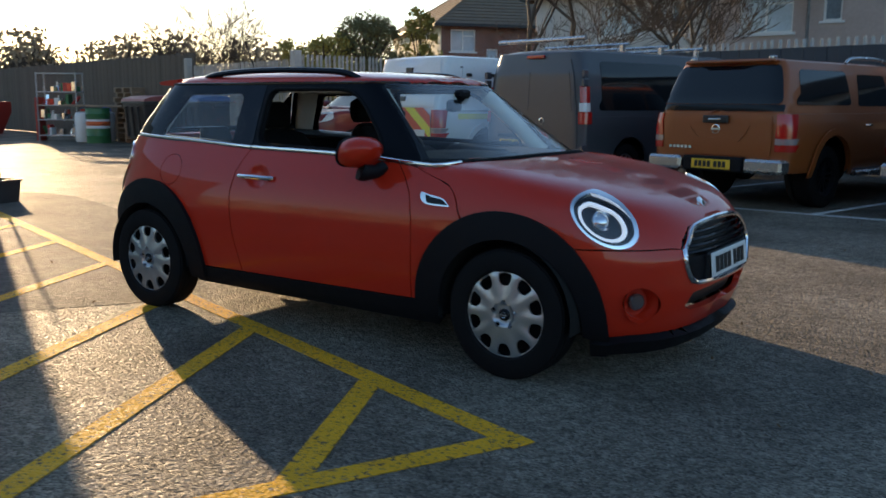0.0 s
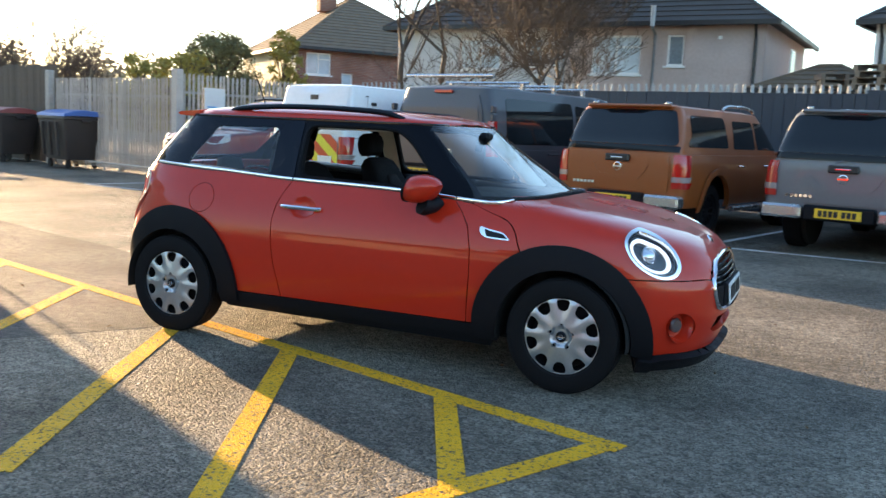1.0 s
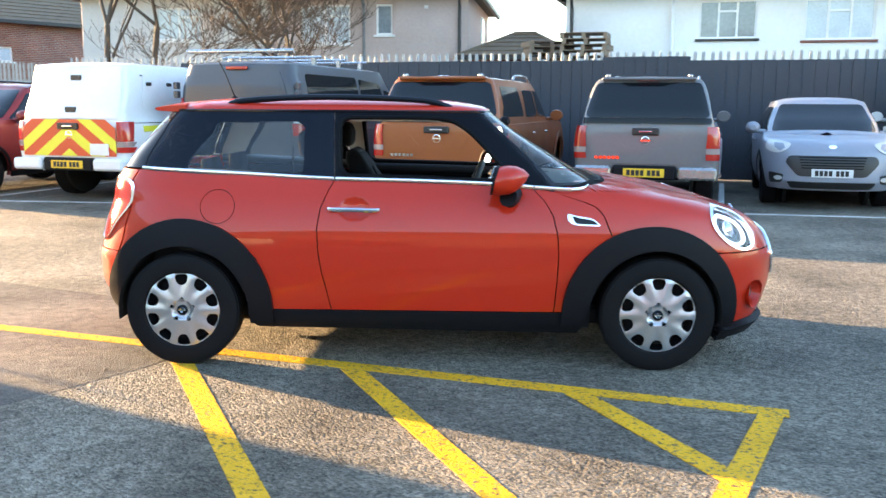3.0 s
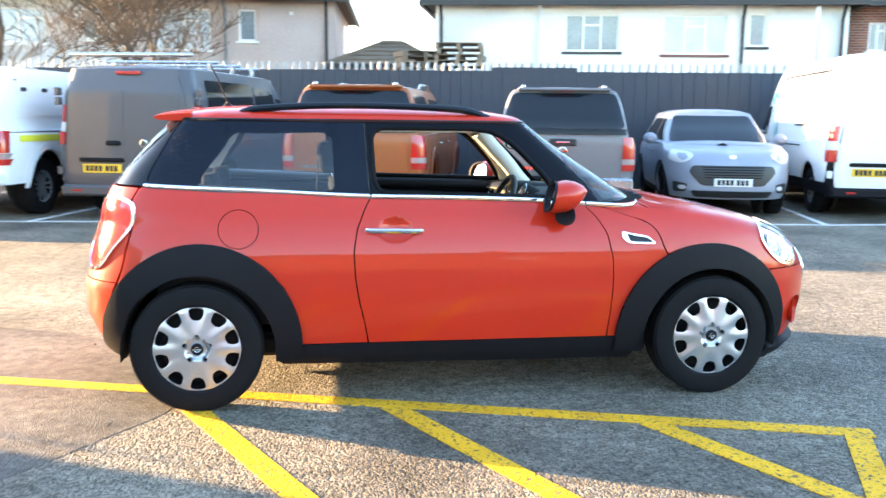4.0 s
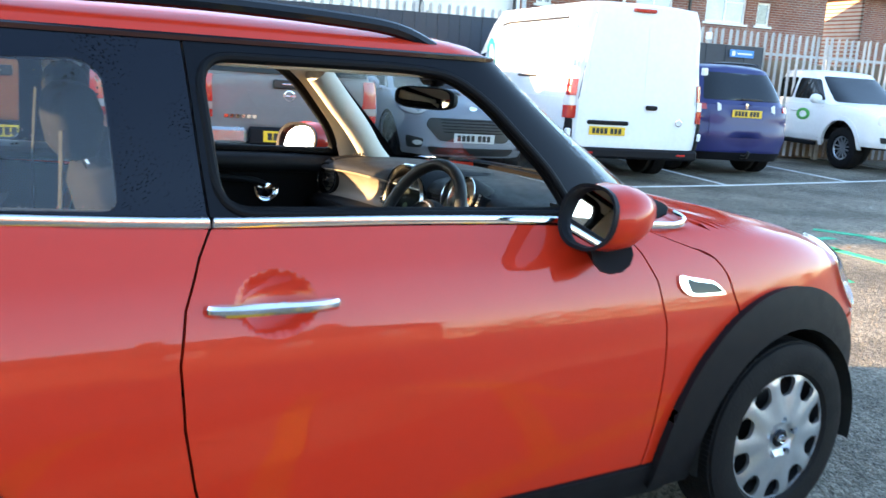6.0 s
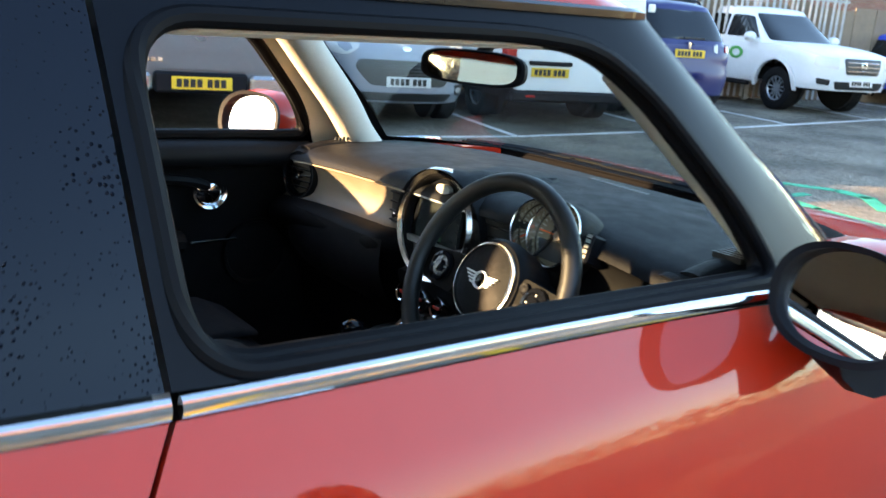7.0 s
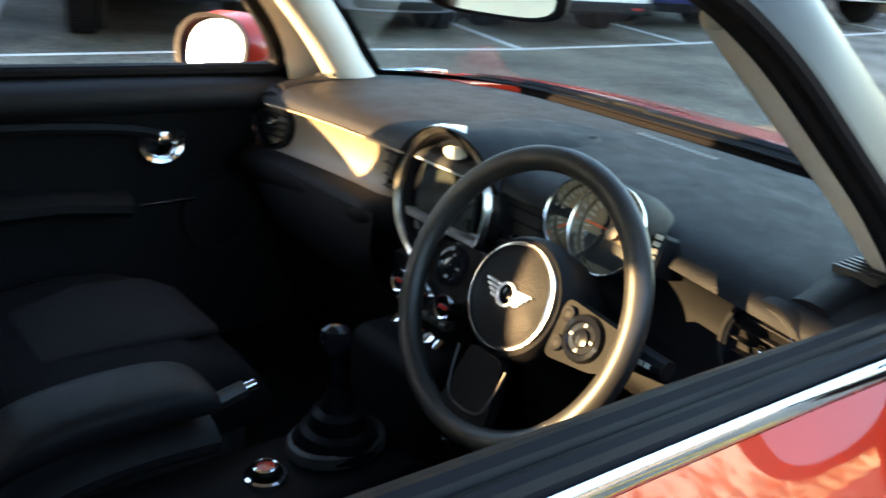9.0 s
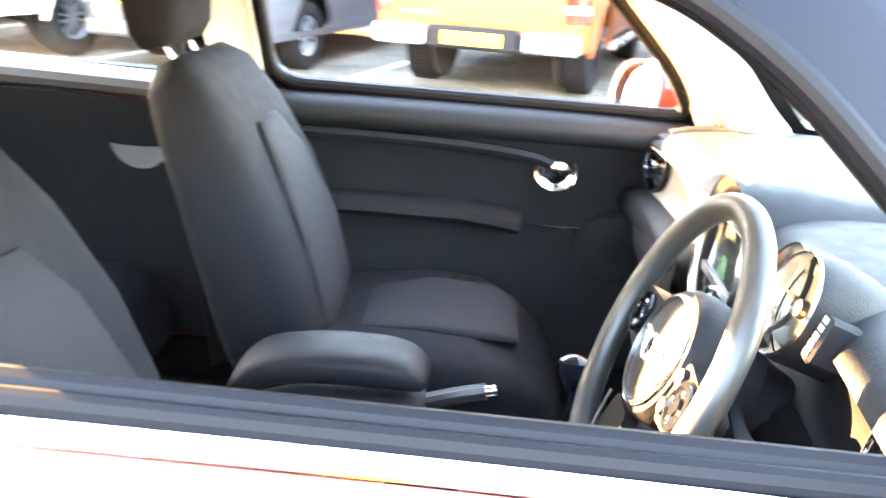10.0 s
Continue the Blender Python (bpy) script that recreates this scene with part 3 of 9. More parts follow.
palisade("fence", ROW @ pose(-13.4, 0.10, 0), 27.0, 2.42, 0.155, GALV, "galvanised steel palisade fence with split spiked pales")
boards = thing("boarding", ROW, "dark blue-grey timber boarding fixed along the palisade fence", "fence", kind="structure")
for u0, u1, h in ((-10.4, -8.4, 2.24), (-8.4, -6.0, 2.24), (-6.0, -3.6, 2.24), (-3.6, -1.2, 2.235), (-1.2, 0.4, 2.30), (0.4, 2.8, 2.225), (2.8, 5.2, 2.225), (5.2, 7.6, 2.225), (7.6, 9.7, 2.1)):
    bm = B()
    box(bm, (u0 - 0.01, 0.022, 0.03), (u1 + 0.01, 0.035, h - 0.01))
    panel = part("panel", bm, BOARD, boards)
    k = int((u1 - u0) / 0.2)
    w = (u1 - u0) / k
    bm = B()
    box(bm, (0.003, -0.012, 0.03), (w - 0.003, 0.016, h))
    me = mesh_of("board", bm, BOARD)
    for i in range(k):
        ob = new("board", me)
        ob.parent = panel
        ob.location = (u0 + w * i, (i % 2) * 0.007, random.uniform(-0.004, 0.004))
bm = B()
cyl(bm, (4.7, -0.10, 0), (4.7, -0.10, 3.4), 0.04)
box(bm, (4.62, -0.12, 2.2), (4.78, 0.02, 2.24))
solid("pole", bm, GALV, "slim galvanised steel pole standing at the fence", "pole", m=ROW)
sg = thing("sign", ROW @ pose(9.2, -0.04, 0), "small blue and white parking sign on the fence", "sign")
bm = B()
box(bm, (-0.26, -0.015, 1.88), (0.26, 0, 2.02), bev=0.004)
part("plate", bm, node_mat("sign_blue", (0.03, 0.22, 0.55), 0.4, vary=0.05), sg)
bm = B()
box(bm, (-0.10, -0.019, 1.935), (0.22, -0.0155, 1.965))
box(bm, (-0.22, -0.019, 1.905), (-0.15, -0.0155, 1.995))
part("writing", bm, PLATE_W, sg)

# left return and gates
LEFT = ROW @ pose(-13.4, -5.3, 0)
palisade("fence", ROW @ pose(-13.4, -5.3, 0, 0, 0, 90), 5.3, 2.25, 0.115, GALV_DULL, "dull grey palisade fence return beside the gates")
palisade("gate", ROW @ pose(-18.6, -5.3, 0), 5.0, 2.15, 0.105, GALV_DULL, "dull grey steel palisade vehicle gates, closed")
far = thing("fence", ROW @ pose(-45.6, -5.2, 0), "tall dark close-boarded timber fence at the back of the yard", "fence", kind="structure")
bm = B()
box(bm, (-0.083, -0.012, 0.02), (0.083, 0.012, 2.45), bev=0.004)
me = mesh_of("board", bm, DARK_WOOD)
for i in range(162):
    ob = new("board", me)
    ob.parent = far
    ob.location = (i * 0.166 + 0.083, 0.006 * (i % 2), 0)
    ob.scale = (1, 1, random.uniform(0.985, 1.01))
for z in (0.5, 1.3, 2.1):
    bm = B()
    box(bm, (0, 0.02, z - 0.04), (26.9, 0.06, z + 0.04))
    part("rail", bm, DARK_WOOD, far)
bm = B()
box(bm, (-0.09, -0.09, 0), (0.09, 0.09, 2.3), bev=0.01)
solid("gate_post", bm, GALV_DULL, "square grey steel gate post", "gate post", m=LEFT @ pose(0.0, -0.12, 0))
solid_bm = B()
box(solid_bm, (-0.08, -0.08, 0), (0.08, 0.08, 2.3), bev=0.01)
solid("gate_post", solid_bm, GALV_DULL, "square grey steel gate post", "gate post", m=LEFT @ pose(-5.3, -0.1, 0))
sg = thing("sign", LEFT @ pose(0.06, 0.75, 0, 0, 0, 90), "white notice board with blue lines on the gate return", "sign")
bm = B()
box(bm, (-0.27, -0.06, 1.35), (0.27, -0.045, 1.95), bev=0.004)
part("plate", bm, PLATE_W, sg)
bm = B()
box(bm, (-0.2, -0.064, 1.42), (0.2, -0.0605, 1.5))
box(bm, (-0.2, -0.064, 1.53), (0.05, -0.0605, 1.56))
part("writing", bm, node_mat("notice_blue", (0.05, 0.3, 0.6), 0.5), sg)
for m, k in ((ROW @ pose(10.0, 0.5, 0), 14), (ROW @ pose(18.4, 0.5, 0, 0, 0, -30), 40)):
    wf = thing("wooden_fence", m, "weathered brown timber board fence", "fence", kind="structure")
    bm = B()
    box(bm, (0.01, 0, 0), (0.59, 0.03, 1.9), bev=0.004)
    me = mesh_of("board", bm, WOOD_GREY)
    for i in range(k):
        ob = new("board", me)
        ob.parent = wf
        ob.location = (i * 0.6, 0, 0)
        ob.scale = (1, 1, 1 + 0.025 * math.sin(i * 1.9))

# ---- houses behind the fence ----

def brick_mat(name, c1, c2):
    m = bpy.data.materials.new(name)
    m.use_nodes = True
    n, l = m.node_tree.nodes, m.node_tree.links
    p = n["Principled BSDF"]
    tc = n.new("ShaderNodeTexCoord")
    mp = n.new("ShaderNodeMapping")
    mp.inputs["Rotation"].default_value = (radians(90), 0, 0)
    b = n.new("ShaderNodeTexBrick")
    b.inputs["Color1"].default_value, b.inputs["Color2"].default_value = (*c1, 1), (*c2, 1)
    b.inputs["Mortar"].default_value = (0.32, 0.28, 0.24, 1)
    b.inputs["Scale"].default_value, b.inputs["Brick Width"].default_value, b.inputs["Row Height"].default_value = 1.0, 0.225, 0.075
    b.inputs["Mortar Size"].default_value = 0.008
    ns = n.new("ShaderNodeTexNoise")
    ns.inputs["Scale"].default_value, ns.inputs["Detail"].default_value = 1.5, 6
    l.new(tc.outputs["Object"], mp.inputs[0])
    l.new(mp.outputs[0], b.inputs["Vector"])
    l.new(tc.outputs["Object"], ns.inputs["Vector"])
    mr = n.new("ShaderNodeMapRange")
    mr.inputs[3].default_value, mr.inputs[4].default_value = 0.6, 1.4
    l.new(ns.outputs["Fac"], mr.inputs[0])
    sc = n.new("ShaderNodeVectorMath")
    sc.operation = 'SCALE'
    l.new(b.outputs["Color"], sc.inputs[0])
    l.new(mr.outputs[0], sc.inputs["Scale"])
    l.new(sc.outputs[0], p.inputs["Base Color"])
    p.inputs["Roughness"].default_value = 0.85
    return m


BRICK = brick_mat("red_brick", (0.26, 0.085, 0.05), (0.19, 0.06, 0.04))
RENDER_PINK = node_mat("pinkish_render", (0.47, 0.37, 0.33), 0.9, vary=0.12, scale=1.2, bump=0.3, bump_scale=60)
RENDER_WHITE = node_mat("white_render", (0.78, 0.77, 0.74), 0.85, vary=0.07, scale=1.0, bump=0.2, bump_scale=60)
RENDER_CREAM = node_mat("cream_render", (0.75, 0.66, 0.48), 0.85, vary=0.1, scale=1.0, bump=0.2, bump_scale=60)
SLATE = node_mat("roof_tiles", (0.055, 0.048, 0.044), 0.85, vary=0.4, scale=3, bump=0.5, bump_scale=14)
SLATE_OLD = node_mat("mossy_roof_tiles", (0.17, 0.12, 0.08), 0.9, vary=0.35, scale=3, bump=0.5, bump_scale=14)
RENDER_GREY = node_mat("grey_white_render", (0.60, 0.58, 0.55), 0.9, vary=0.12, scale=1.2, bump=0.3, bump_scale=60)
PIPE_MOTTLED = node_mat("mottled_pipe", (0.20, 0.20, 0.20), 0.7, vary=0.75, scale=9)
UPVC = node_mat("white_window_frame", (0.78, 0.78, 0.76), 0.4, vary=0.04)
PANE = node_mat("house_window_glass", (0.20, 0.24, 0.27), 0.06, spec=0.8, vary=0.35, scale=1.3)
PANE_DIM = node_mat("house_window_curtain", (0.48, 0.56, 0.62), 0.12, spec=0.8, vary=0.25, scale=2)
PIPE_BLACK = node_mat("black_gutter", (0.02, 0.02, 0.022), 0.45, vary=0.15)
SILL_RED = node_mat("red_brick_sill", (0.22, 0.08, 0.06), 0.8, vary=0.2)


def tiled_slope(bm, pts, course=0.3):
    """A roof slope a, b (eaves), c, d (ridge) laid in courses, each lapping over the one below."""
    a, b, c, d = [np.array(p, float) for p in pts]
    nrm = np.cross(b - a, d - a)
    nrm /= np.linalg.norm(nrm)
    if nrm[2] < 0:
        nrm = -nrm
    k = max(3, int(np.linalg.norm((d + c) / 2 - (a + b) / 2) / course))
    for i in range(k):
        t0, t1 = i / k, (i + 1) / k
        q = [a + (d - a) * t0 + nrm * 0.035, b + (c - b) * t0 + nrm * 0.035, b + (c - b) * t1 + nrm * 0.004, a + (d - a) * t1 + nrm * 0.004]
        lo = [a + (d - a) * t0, b + (c - b) * t0]
        v = [bm.verts.new(p) for p in q]
        w = [bm.verts.new(p) for p in lo]
        try:
            bm.faces.new(v)
            bm.faces.new((w[0], w[1], v[1], v[0]))
        except ValueError:
            pass


def window(parent, x0, x1, z0, z1, lights, pane, sill=None, transom=True):
    w = new("window")
    w.parent = parent
    bm = B()
    t = 0.06
    box(bm, (x0, 0.07, z0), (x1, 0.13, z0 + t))
    box(bm, (x0, 0.07, z1 - t), (x1, 0.13, z1))
    for i in range(lights + 1):
        x = x0 + (x1 - x0 - t) * i / lights
        box(bm, (x, 0.068, z0), (x + t, 0.132, z1))
    if transom and lights > 1:
        i = lights // 2
        xa, xb = x0 + (x1 - x0) * i / lights, x0 + (x1 - x0) * (i + 1) / lights
        zz = z0 + (z1 - z0) * 0.68
        box(bm, (xa, 0.066, zz), (xb, 0.134, zz + t))
    part("window_frame", bm, UPVC, w)
    bm = B()
    box(bm, (x0 + 0.02, 0.10, z0 + 0.02), (x1 - 0.02, 0.115, z1 - 0.02))
    part("pane", bm, pane, w)
    bm = B()
    box(bm, (x0 - 0.08, -0.05, z0 - 0.07), (x1 + 0.08, 0.1, z0 - 0.002), bev=0.008)
    part("window_sill", bm, sill or UPVC, w)
    return w


def house(m, length, depth, eave, rise, wall, roof, wins, label, chimneys=(), over=0.35, pipes=(), hip=True, side_wins=()):
    """A two-storey house, its front along local x at y = 0."""
    h = thing("house", m, label, "house")
    out = [(0, 0), (length, 0), (length, eave), (0, eave)]
    mid = lambda p: (length / 2, depth / 2, 2)
    for f_, o_, hl_, lip_ in ((lambda a, b: (a, 0, b), out, [[(x0, z0), (x1, z0), (x1, z1), (x0, z1)] for x0, x1, z0, z1, *_ in wins], 0.14),
                              (lambda a, b: (0, a, b), [(0, 0), (depth, 0), (depth, eave), (0, eave)], [], 0),
                              (lambda a, b: (length, a, b), [(0, 0), (depth, 0), (depth, eave), (0, eave)], [], 0),
                              (lambda a, b: (a, depth, b), out, [], 0)):
        bm, nor = B(), {}
        skin(bm, o_, f_, (2.0, 2.0), holes=hl_, lip=lip_, core=mid, normals=nor)
        finish_skin("wall", bm, nor, wall, h)
    o = over
    e0, e1, e2, e3 = (-o, -o, eave), (length + o, -o, eave), (length + o, depth + o, eave), (-o, depth + o, eave)
    hx = depth / 2 if hip else -0.02
    r0, r1 = (hx - o * 0, depth / 2, eave + rise), (length - hx, depth / 2, eave + rise)
    bm = B()
    tiled_slope(bm, [e0, e1, r1, r0])
    tiled_slope(bm, [e2, e3, r0, r1])
    tiled_slope(bm, [e1, e2, r1, r1])
    tiled_slope(bm, [e3, e0, r0, r0])
    prism(bm, [(-o, -o), (length + o, -o), (length + o, depth + o), (-o, depth + o)], eave - 0.03, eave - 0.002)
    rf = tagged(part("roof", bm, roof, h), kind="stuff")
    bm = B()
    tube(bm, [r0, r1], 0.09, 8)
    for c, r in ((e0, r0), (e1, r1), (e2, r1), (e3, r0)):
        tube(bm, [c, r], 0.07, 6)
    part("ridge", bm, roof, rf)
    bm = B()
    box(bm, (-o - 0.06, -o - 0.1, eave - 0.12), (length + o + 0.06, -o + 0.02, eave + 0.02))
    box(bm, (length + o - 0.02, -o, eave - 0.12), (length + o + 0.1, depth + o, eave + 0.02))
    box(bm, (-o - 0.1, -o, eave - 0.12), (-o + 0.02, depth + o, eave + 0.02))
    part("gutter", bm, PIPE_BLACK, h)
    for x, col in pipes:
        bm = B()
        tube(bm, [(x, -o + 0.05, eave - 0.1), (x, -0.08, eave - 0.45), (x, -0.08, 0.1)], 0.05, 8)
        part("downpipe", bm, col, h)
    for x0, x1, z0, z1, k, pane, sill in wins:
        window(h, x0, x1, z0, z1, k, pane, sill)
    for x, ww in chimneys:
        bm = B()
        box(bm, (x - ww / 2, depth / 2 - 0.35, eave + rise - 1.0), (x + ww / 2, depth / 2 + 0.35, eave + rise + 1.1), bev=0.02)
        box(bm, (x - ww / 2 - 0.05, depth / 2 - 0.4, eave + rise + 0.95), (x + ww / 2 + 0.05, depth / 2 + 0.4, eave + rise + 1.1))
        for i in range(int(ww / 0.4)):
            cyl(bm, (x - ww / 2 + 0.25 + i * 0.4, depth / 2, eave + rise + 1.1), (x - ww / 2 + 0.25 + i * 0.4, depth / 2, eave + rise + 1.5), 0.12, 0.1, 10)
        part("chimney", bm, BRICK, h)
    return h


hp = house(pose(-12.28, 24.12, 0, 0, 0, -6), 12.6, 7.5, 4.80, 2.9, RENDER_PINK, SLATE,
      [(7.30, 8.91, 3.25, 4.45, 2, PANE_DIM, None), (9.73, 10.25, 3.52, 4.45, 1, PANE, None), (2.5, 4.07, 3.36, 4.4, 2, PANE_DIM, None), (5.1, 5.6, 3.5, 4.4, 1, PANE, None), (7.3, 9.0, 0.9, 2.2, 3, PANE, None)],
      "semi-detached house in pinkish render with a dark hipped tile roof", chimneys=((6.3, 1.3),), pipes=((12.35, PIPE_BLACK), (6.4, GALV)))
bm = B()
tube(bm, [(9.36, -0.05, 0.1), (9.36, -0.10, 2.5), (9.36, -0.10, 4.45), (9.36, -0.44, 4.62), (9.36, -0.44, 5.0)], 0.05, 10)
part("flue", bm, PIPE_MOTTLED, hp, "mottled old flue pipe")
bm = B()
cyl(bm, (9.36, -0.44, 4.66), (9.36, -0.44, 5.27), 0.075, n=12)
part("flue_top", bm, GALV, hp, "pale metal flue end")
bm = B()
box(bm, (0.02, -0.012, 0.02), (6.28, -0.003, 3.355))
box(bm, (0.02, -0.012, 4.405), (6.28, -0.003, 4.78))
for x0, x1 in ((0.02, 2.495), (4.075, 5.095), (5.605, 6.28)):
    box(bm, (x0, -0.0125, 3.355), (x1, -0.0028, 4.405))
part("render_panel", bm, RENDER_GREY, hp, "paler grey-white rendered half")
bm = B()
box(bm, (12.598, 4.4, 3.55), (12.64, 5.3, 4.45))
part("side_window", bm, UPVC, hp)
bm = B()
box(bm, (12.62, 4.46, 3.61), (12.648, 5.24, 4.39))
part("side_pane", bm, PANE, hp)
bm = B()
box(bm, (11.25, -0.03, 4.30), (11.37, -0.002, 4.40), bev=0.008)
part("alarm_box", bm, UPVC, hp)
house(ROW @ pose(-3.35, 9.0, 0), 11.49, 8.0, 4.61, 3.0, RENDER_WHITE, SLATE,
      [(3.72, 5.26, 3.24, 4.29, 3, PANE, SLATE), (6.47, 8.24, 3.17, 4.27, 3, PANE_DIM, SILL_RED), (8.82, 9.3, 3.39, 4.32, 1, PANE, SLATE), (3.68, 5.3, 0.9, 2.1, 3, PANE, None), (6.47, 8.26, 0.9, 2.1, 3, PANE, None)],
      "semi-detached house in white render with a dark hipped tile roof", chimneys=((5.75, 1.3),), pipes=((0.18, PIPE_BLACK), (3.01, UPVC), (8.64, PIPE_BLACK), (11.31, PIPE_BLACK)))
house(ROW @ pose(8.45, 9.9, 0), 10.53, 7.5, 4.69, 2.8, BRICK, SLATE_OLD,
      [(0.54, 1.03, 3.35, 4.16, 2, PANE, None), (3.75, 5.0, 3.27, 4.25, 2, PANE_DIM, None), (6.15, 7.58, 3.27, 4.16, 2, PANE_DIM, None), (7.98, 8.47, 3.27, 3.98, 1, PANE, None), (3.75, 5.0, 0.9, 2.1, 3, PANE, None)],
      "red brick terraced house with white window frames and tile roof", chimneys=((5.4, 1.1),), pipes=((3.3, UPVC), (5.53, PIPE_BLACK)))
house(ROW @ pose(24.0, 14, 0), 14, 8.0, 5.1, 3.0, BRICK, SLATE_OLD, [(3, 4.6, 3.5, 4.6, 2, PANE, None), (8, 9.6, 3.5, 4.6, 2, PANE, None)], "red brick house beyond the corner of the yard", chimneys=((7, 1.2),))
hl = house(pose(-20.5, 30.2, 0, 0, 0, 51), 8.5, 9.2, 4.72, 3.2, BRICK, SLATE_OLD, [(0.45, 1.65, 3.5, 4.5, 2, PANE_DIM, None), (2.2, 2.75, 3.05, 3.65, 1, PANE_DIM, None)], "red brick house with a sunlit mossy tile roof", chimneys=((3.0, 0.9),))
bm = B()
box(bm, (-0.02, 0.0, 0.0), (-0.002, 9.2, 4.67))
box(bm, (-0.06, 2.0, 2.9), (-0.02, 3.0, 4.0))
part("render_panel", bm, RENDER_CREAM, hl)

# houses and yard wall behind the camera, seen only as reflections
house(pose(22, -37, 0, 0, 0, 180), 34, 8, 5.0, 3.0, BRICK, SLATE_OLD, [(2, 3.6, 3.4, 4.6, 2, PANE, None), (7, 8.6, 3.4, 4.6, 2, PANE, None), (12, 13.6, 3.4, 4.6, 2, PANE, None)], "red brick terrace across the yard", chimneys=((4, 1.2), (13, 1.2)))
house(pose(-8, -34, 0, 0, 0, 180), 14, 8, 3.0, 0.9, RENDER_CREAM, SLATE, [(2, 5, 0.8, 2.4, 3, PANE, None)], "low cream-rendered workshop across the yard")

# unseen plain block, added to cast shade over the ground beside the car
bm = B()
prism(bm, [(0, 0), (0, -10), (-7, -10), (-7, 0)], 0, 3.7)
solid("unseen_building", bm, RENDER_CREAM, "unseen plain block added to shade the ground beside the yard", "building", kind="structure", m=pose(-7.9, 1.80, 0, 0, 0, -8))
# ---- the red hatchback: shell shapes ----
BODY = Shell(-0.85, 0.85, [
    (0.15, 0.72, 1.86, -1.60, 3.2, 4.0), (0.25, 0.785, 1.93, -1.72, 3.2, 4.0), (0.35, 0.812, 1.965, -1.79, 3.2, 4.0), (0.45, 0.826, 1.985, -1.825, 3.2, 4.0),
    (0.55, 0.832, 1.985, -1.825, 3.2, 4.0), (0.62, 0.832, 1.965, -1.81, 3.2, 4.0), (0.70, 0.826, 1.92, -1.79, 3.25, 4.0), (0.76, 0.816, 1.86, -1.775, 3.4, 4.0),
    (0.80, 0.806, 1.79, -1.76, 3.7, 4.0), (0.85, 0.790, 1.645, -1.745, 4.1, 4.0), (0.88, 0.778, 1.535, -1.735, 4.2, 4.2), (0.90, 0.768, 1.45, -1.73, 4.0, 4.4),
    (0.925, 0.754, 1.32, -1.72, 3.5, 4.7), (0.945, 0.743, 1.20, -1.713, 3.0, 4.8), (0.985, 0.722, 0.95, -1.70, 2.4, 5.0), (1.05, 0.695, 0.90, -1.665, 2.4, 5.0)])
BONNET = Shell(0.2, 0.85, [
    (0.55, 0.832, 1.985, 0, 3.2, 4.0), (0.62, 0.832, 1.965, 0, 3.2, 4.0), (0.70, 0.826, 1.92, 0, 3.25, 4.0), (0.76, 0.816, 1.86, 0, 3.4, 4.0),
    (0.80, 0.806, 1.79, 0, 3.7, 4.0), (0.85, 0.790, 1.645, 0, 4.1, 4.0), (0.88, 0.778, 1.535, 0, 4.2, 4.0), (0.90, 0.768, 1.45, 0, 4.0, 4.0),
    (0.925, 0.753, 1.32, 0, 3.5, 4.0), (0.945, 0.72, 1.20, 0, 3.0, 4.0), (0.96, 0.61, 1.09, 0, 2.7, 4.0), (0.972, 0.44, 0.99, 0, 2.4, 4.0), (0.980, 0.28, 0.91, 0, 2.2, 4.0), (0.985, 0.06, 0.862, 0, 2.0, 4.0)])
CABIN = Shell(-0.9, 0.1, [
    (0.90, 0.760, 1.06, -1.735, 4.0, 5.0), (0.94, 0.742, 1.00, -1.72, 4.0, 5.0), (0.985, 0.720, 0.925, -1.70, 4.1, 5.0), (1.03, 0.700, 0.85, -1.67, 4.3, 5.0),
    (1.10, 0.672, 0.735, -1.615, 4.5, 5.5), (1.20, 0.630, 0.575, -1.53, 4.7, 5.5), (1.28, 0.594, 0.455, -1.455, 5.0, 6.0), (1.34, 0.566, 0.375, -1.395, 5.0, 6.0), (1.40, 0.54, 0.30, -1.35, 5.0, 6.0)])
belt = hermite([-1.48, -0.9, -0.446, 0.0, 0.36, 0.68, 0.9], [1.032, 1.008, 0.987, 0.979, 0.968, 0.947, 0.938])


def mini_core(p):
    return (0.72 * p[0], 0.0, 0.45 + 0.4 * max(0.0, p[2] - 0.7))


car = thing("car", pose(0, 0, 0), "shiny red-orange three-door hatchback with black arches, driver's window down", "car")
FINE = (0.03, 0.028)


def arc(cx, cz, rx, rz, a0, a1, n=22):
    return [(cx + rx * math.cos(radians(a0 + (a1 - a0) * i / n)), cz + rz * math.sin(radians(a0 + (a1 - a0) * i / n))) for i in range(n + 1)]


# outer edges of the wheel arch trims in side view
ARCH_F = arc(1.215, 0.30, 0.465, 0.462, 180, -2, 44)
ARCH_R = arc(-1.225, 0.30, 0.455, 0.48, 182, 0, 44)
SILL_Z = 0.305
def head_edge(a, b):
    """Eases an outline point of the headlamp back from the nose's end."""
    d = 0.85 + (BONNET.nose(b) - 0.85) * 0.945 - a
    return (a + d - 0.5 * (d + math.hypot(d, 0.05)), b)


HEAD = [head_edge(a, b) for a, b in ellipse(1.652, 0.742, 0.158, 0.082, -38, 48)]

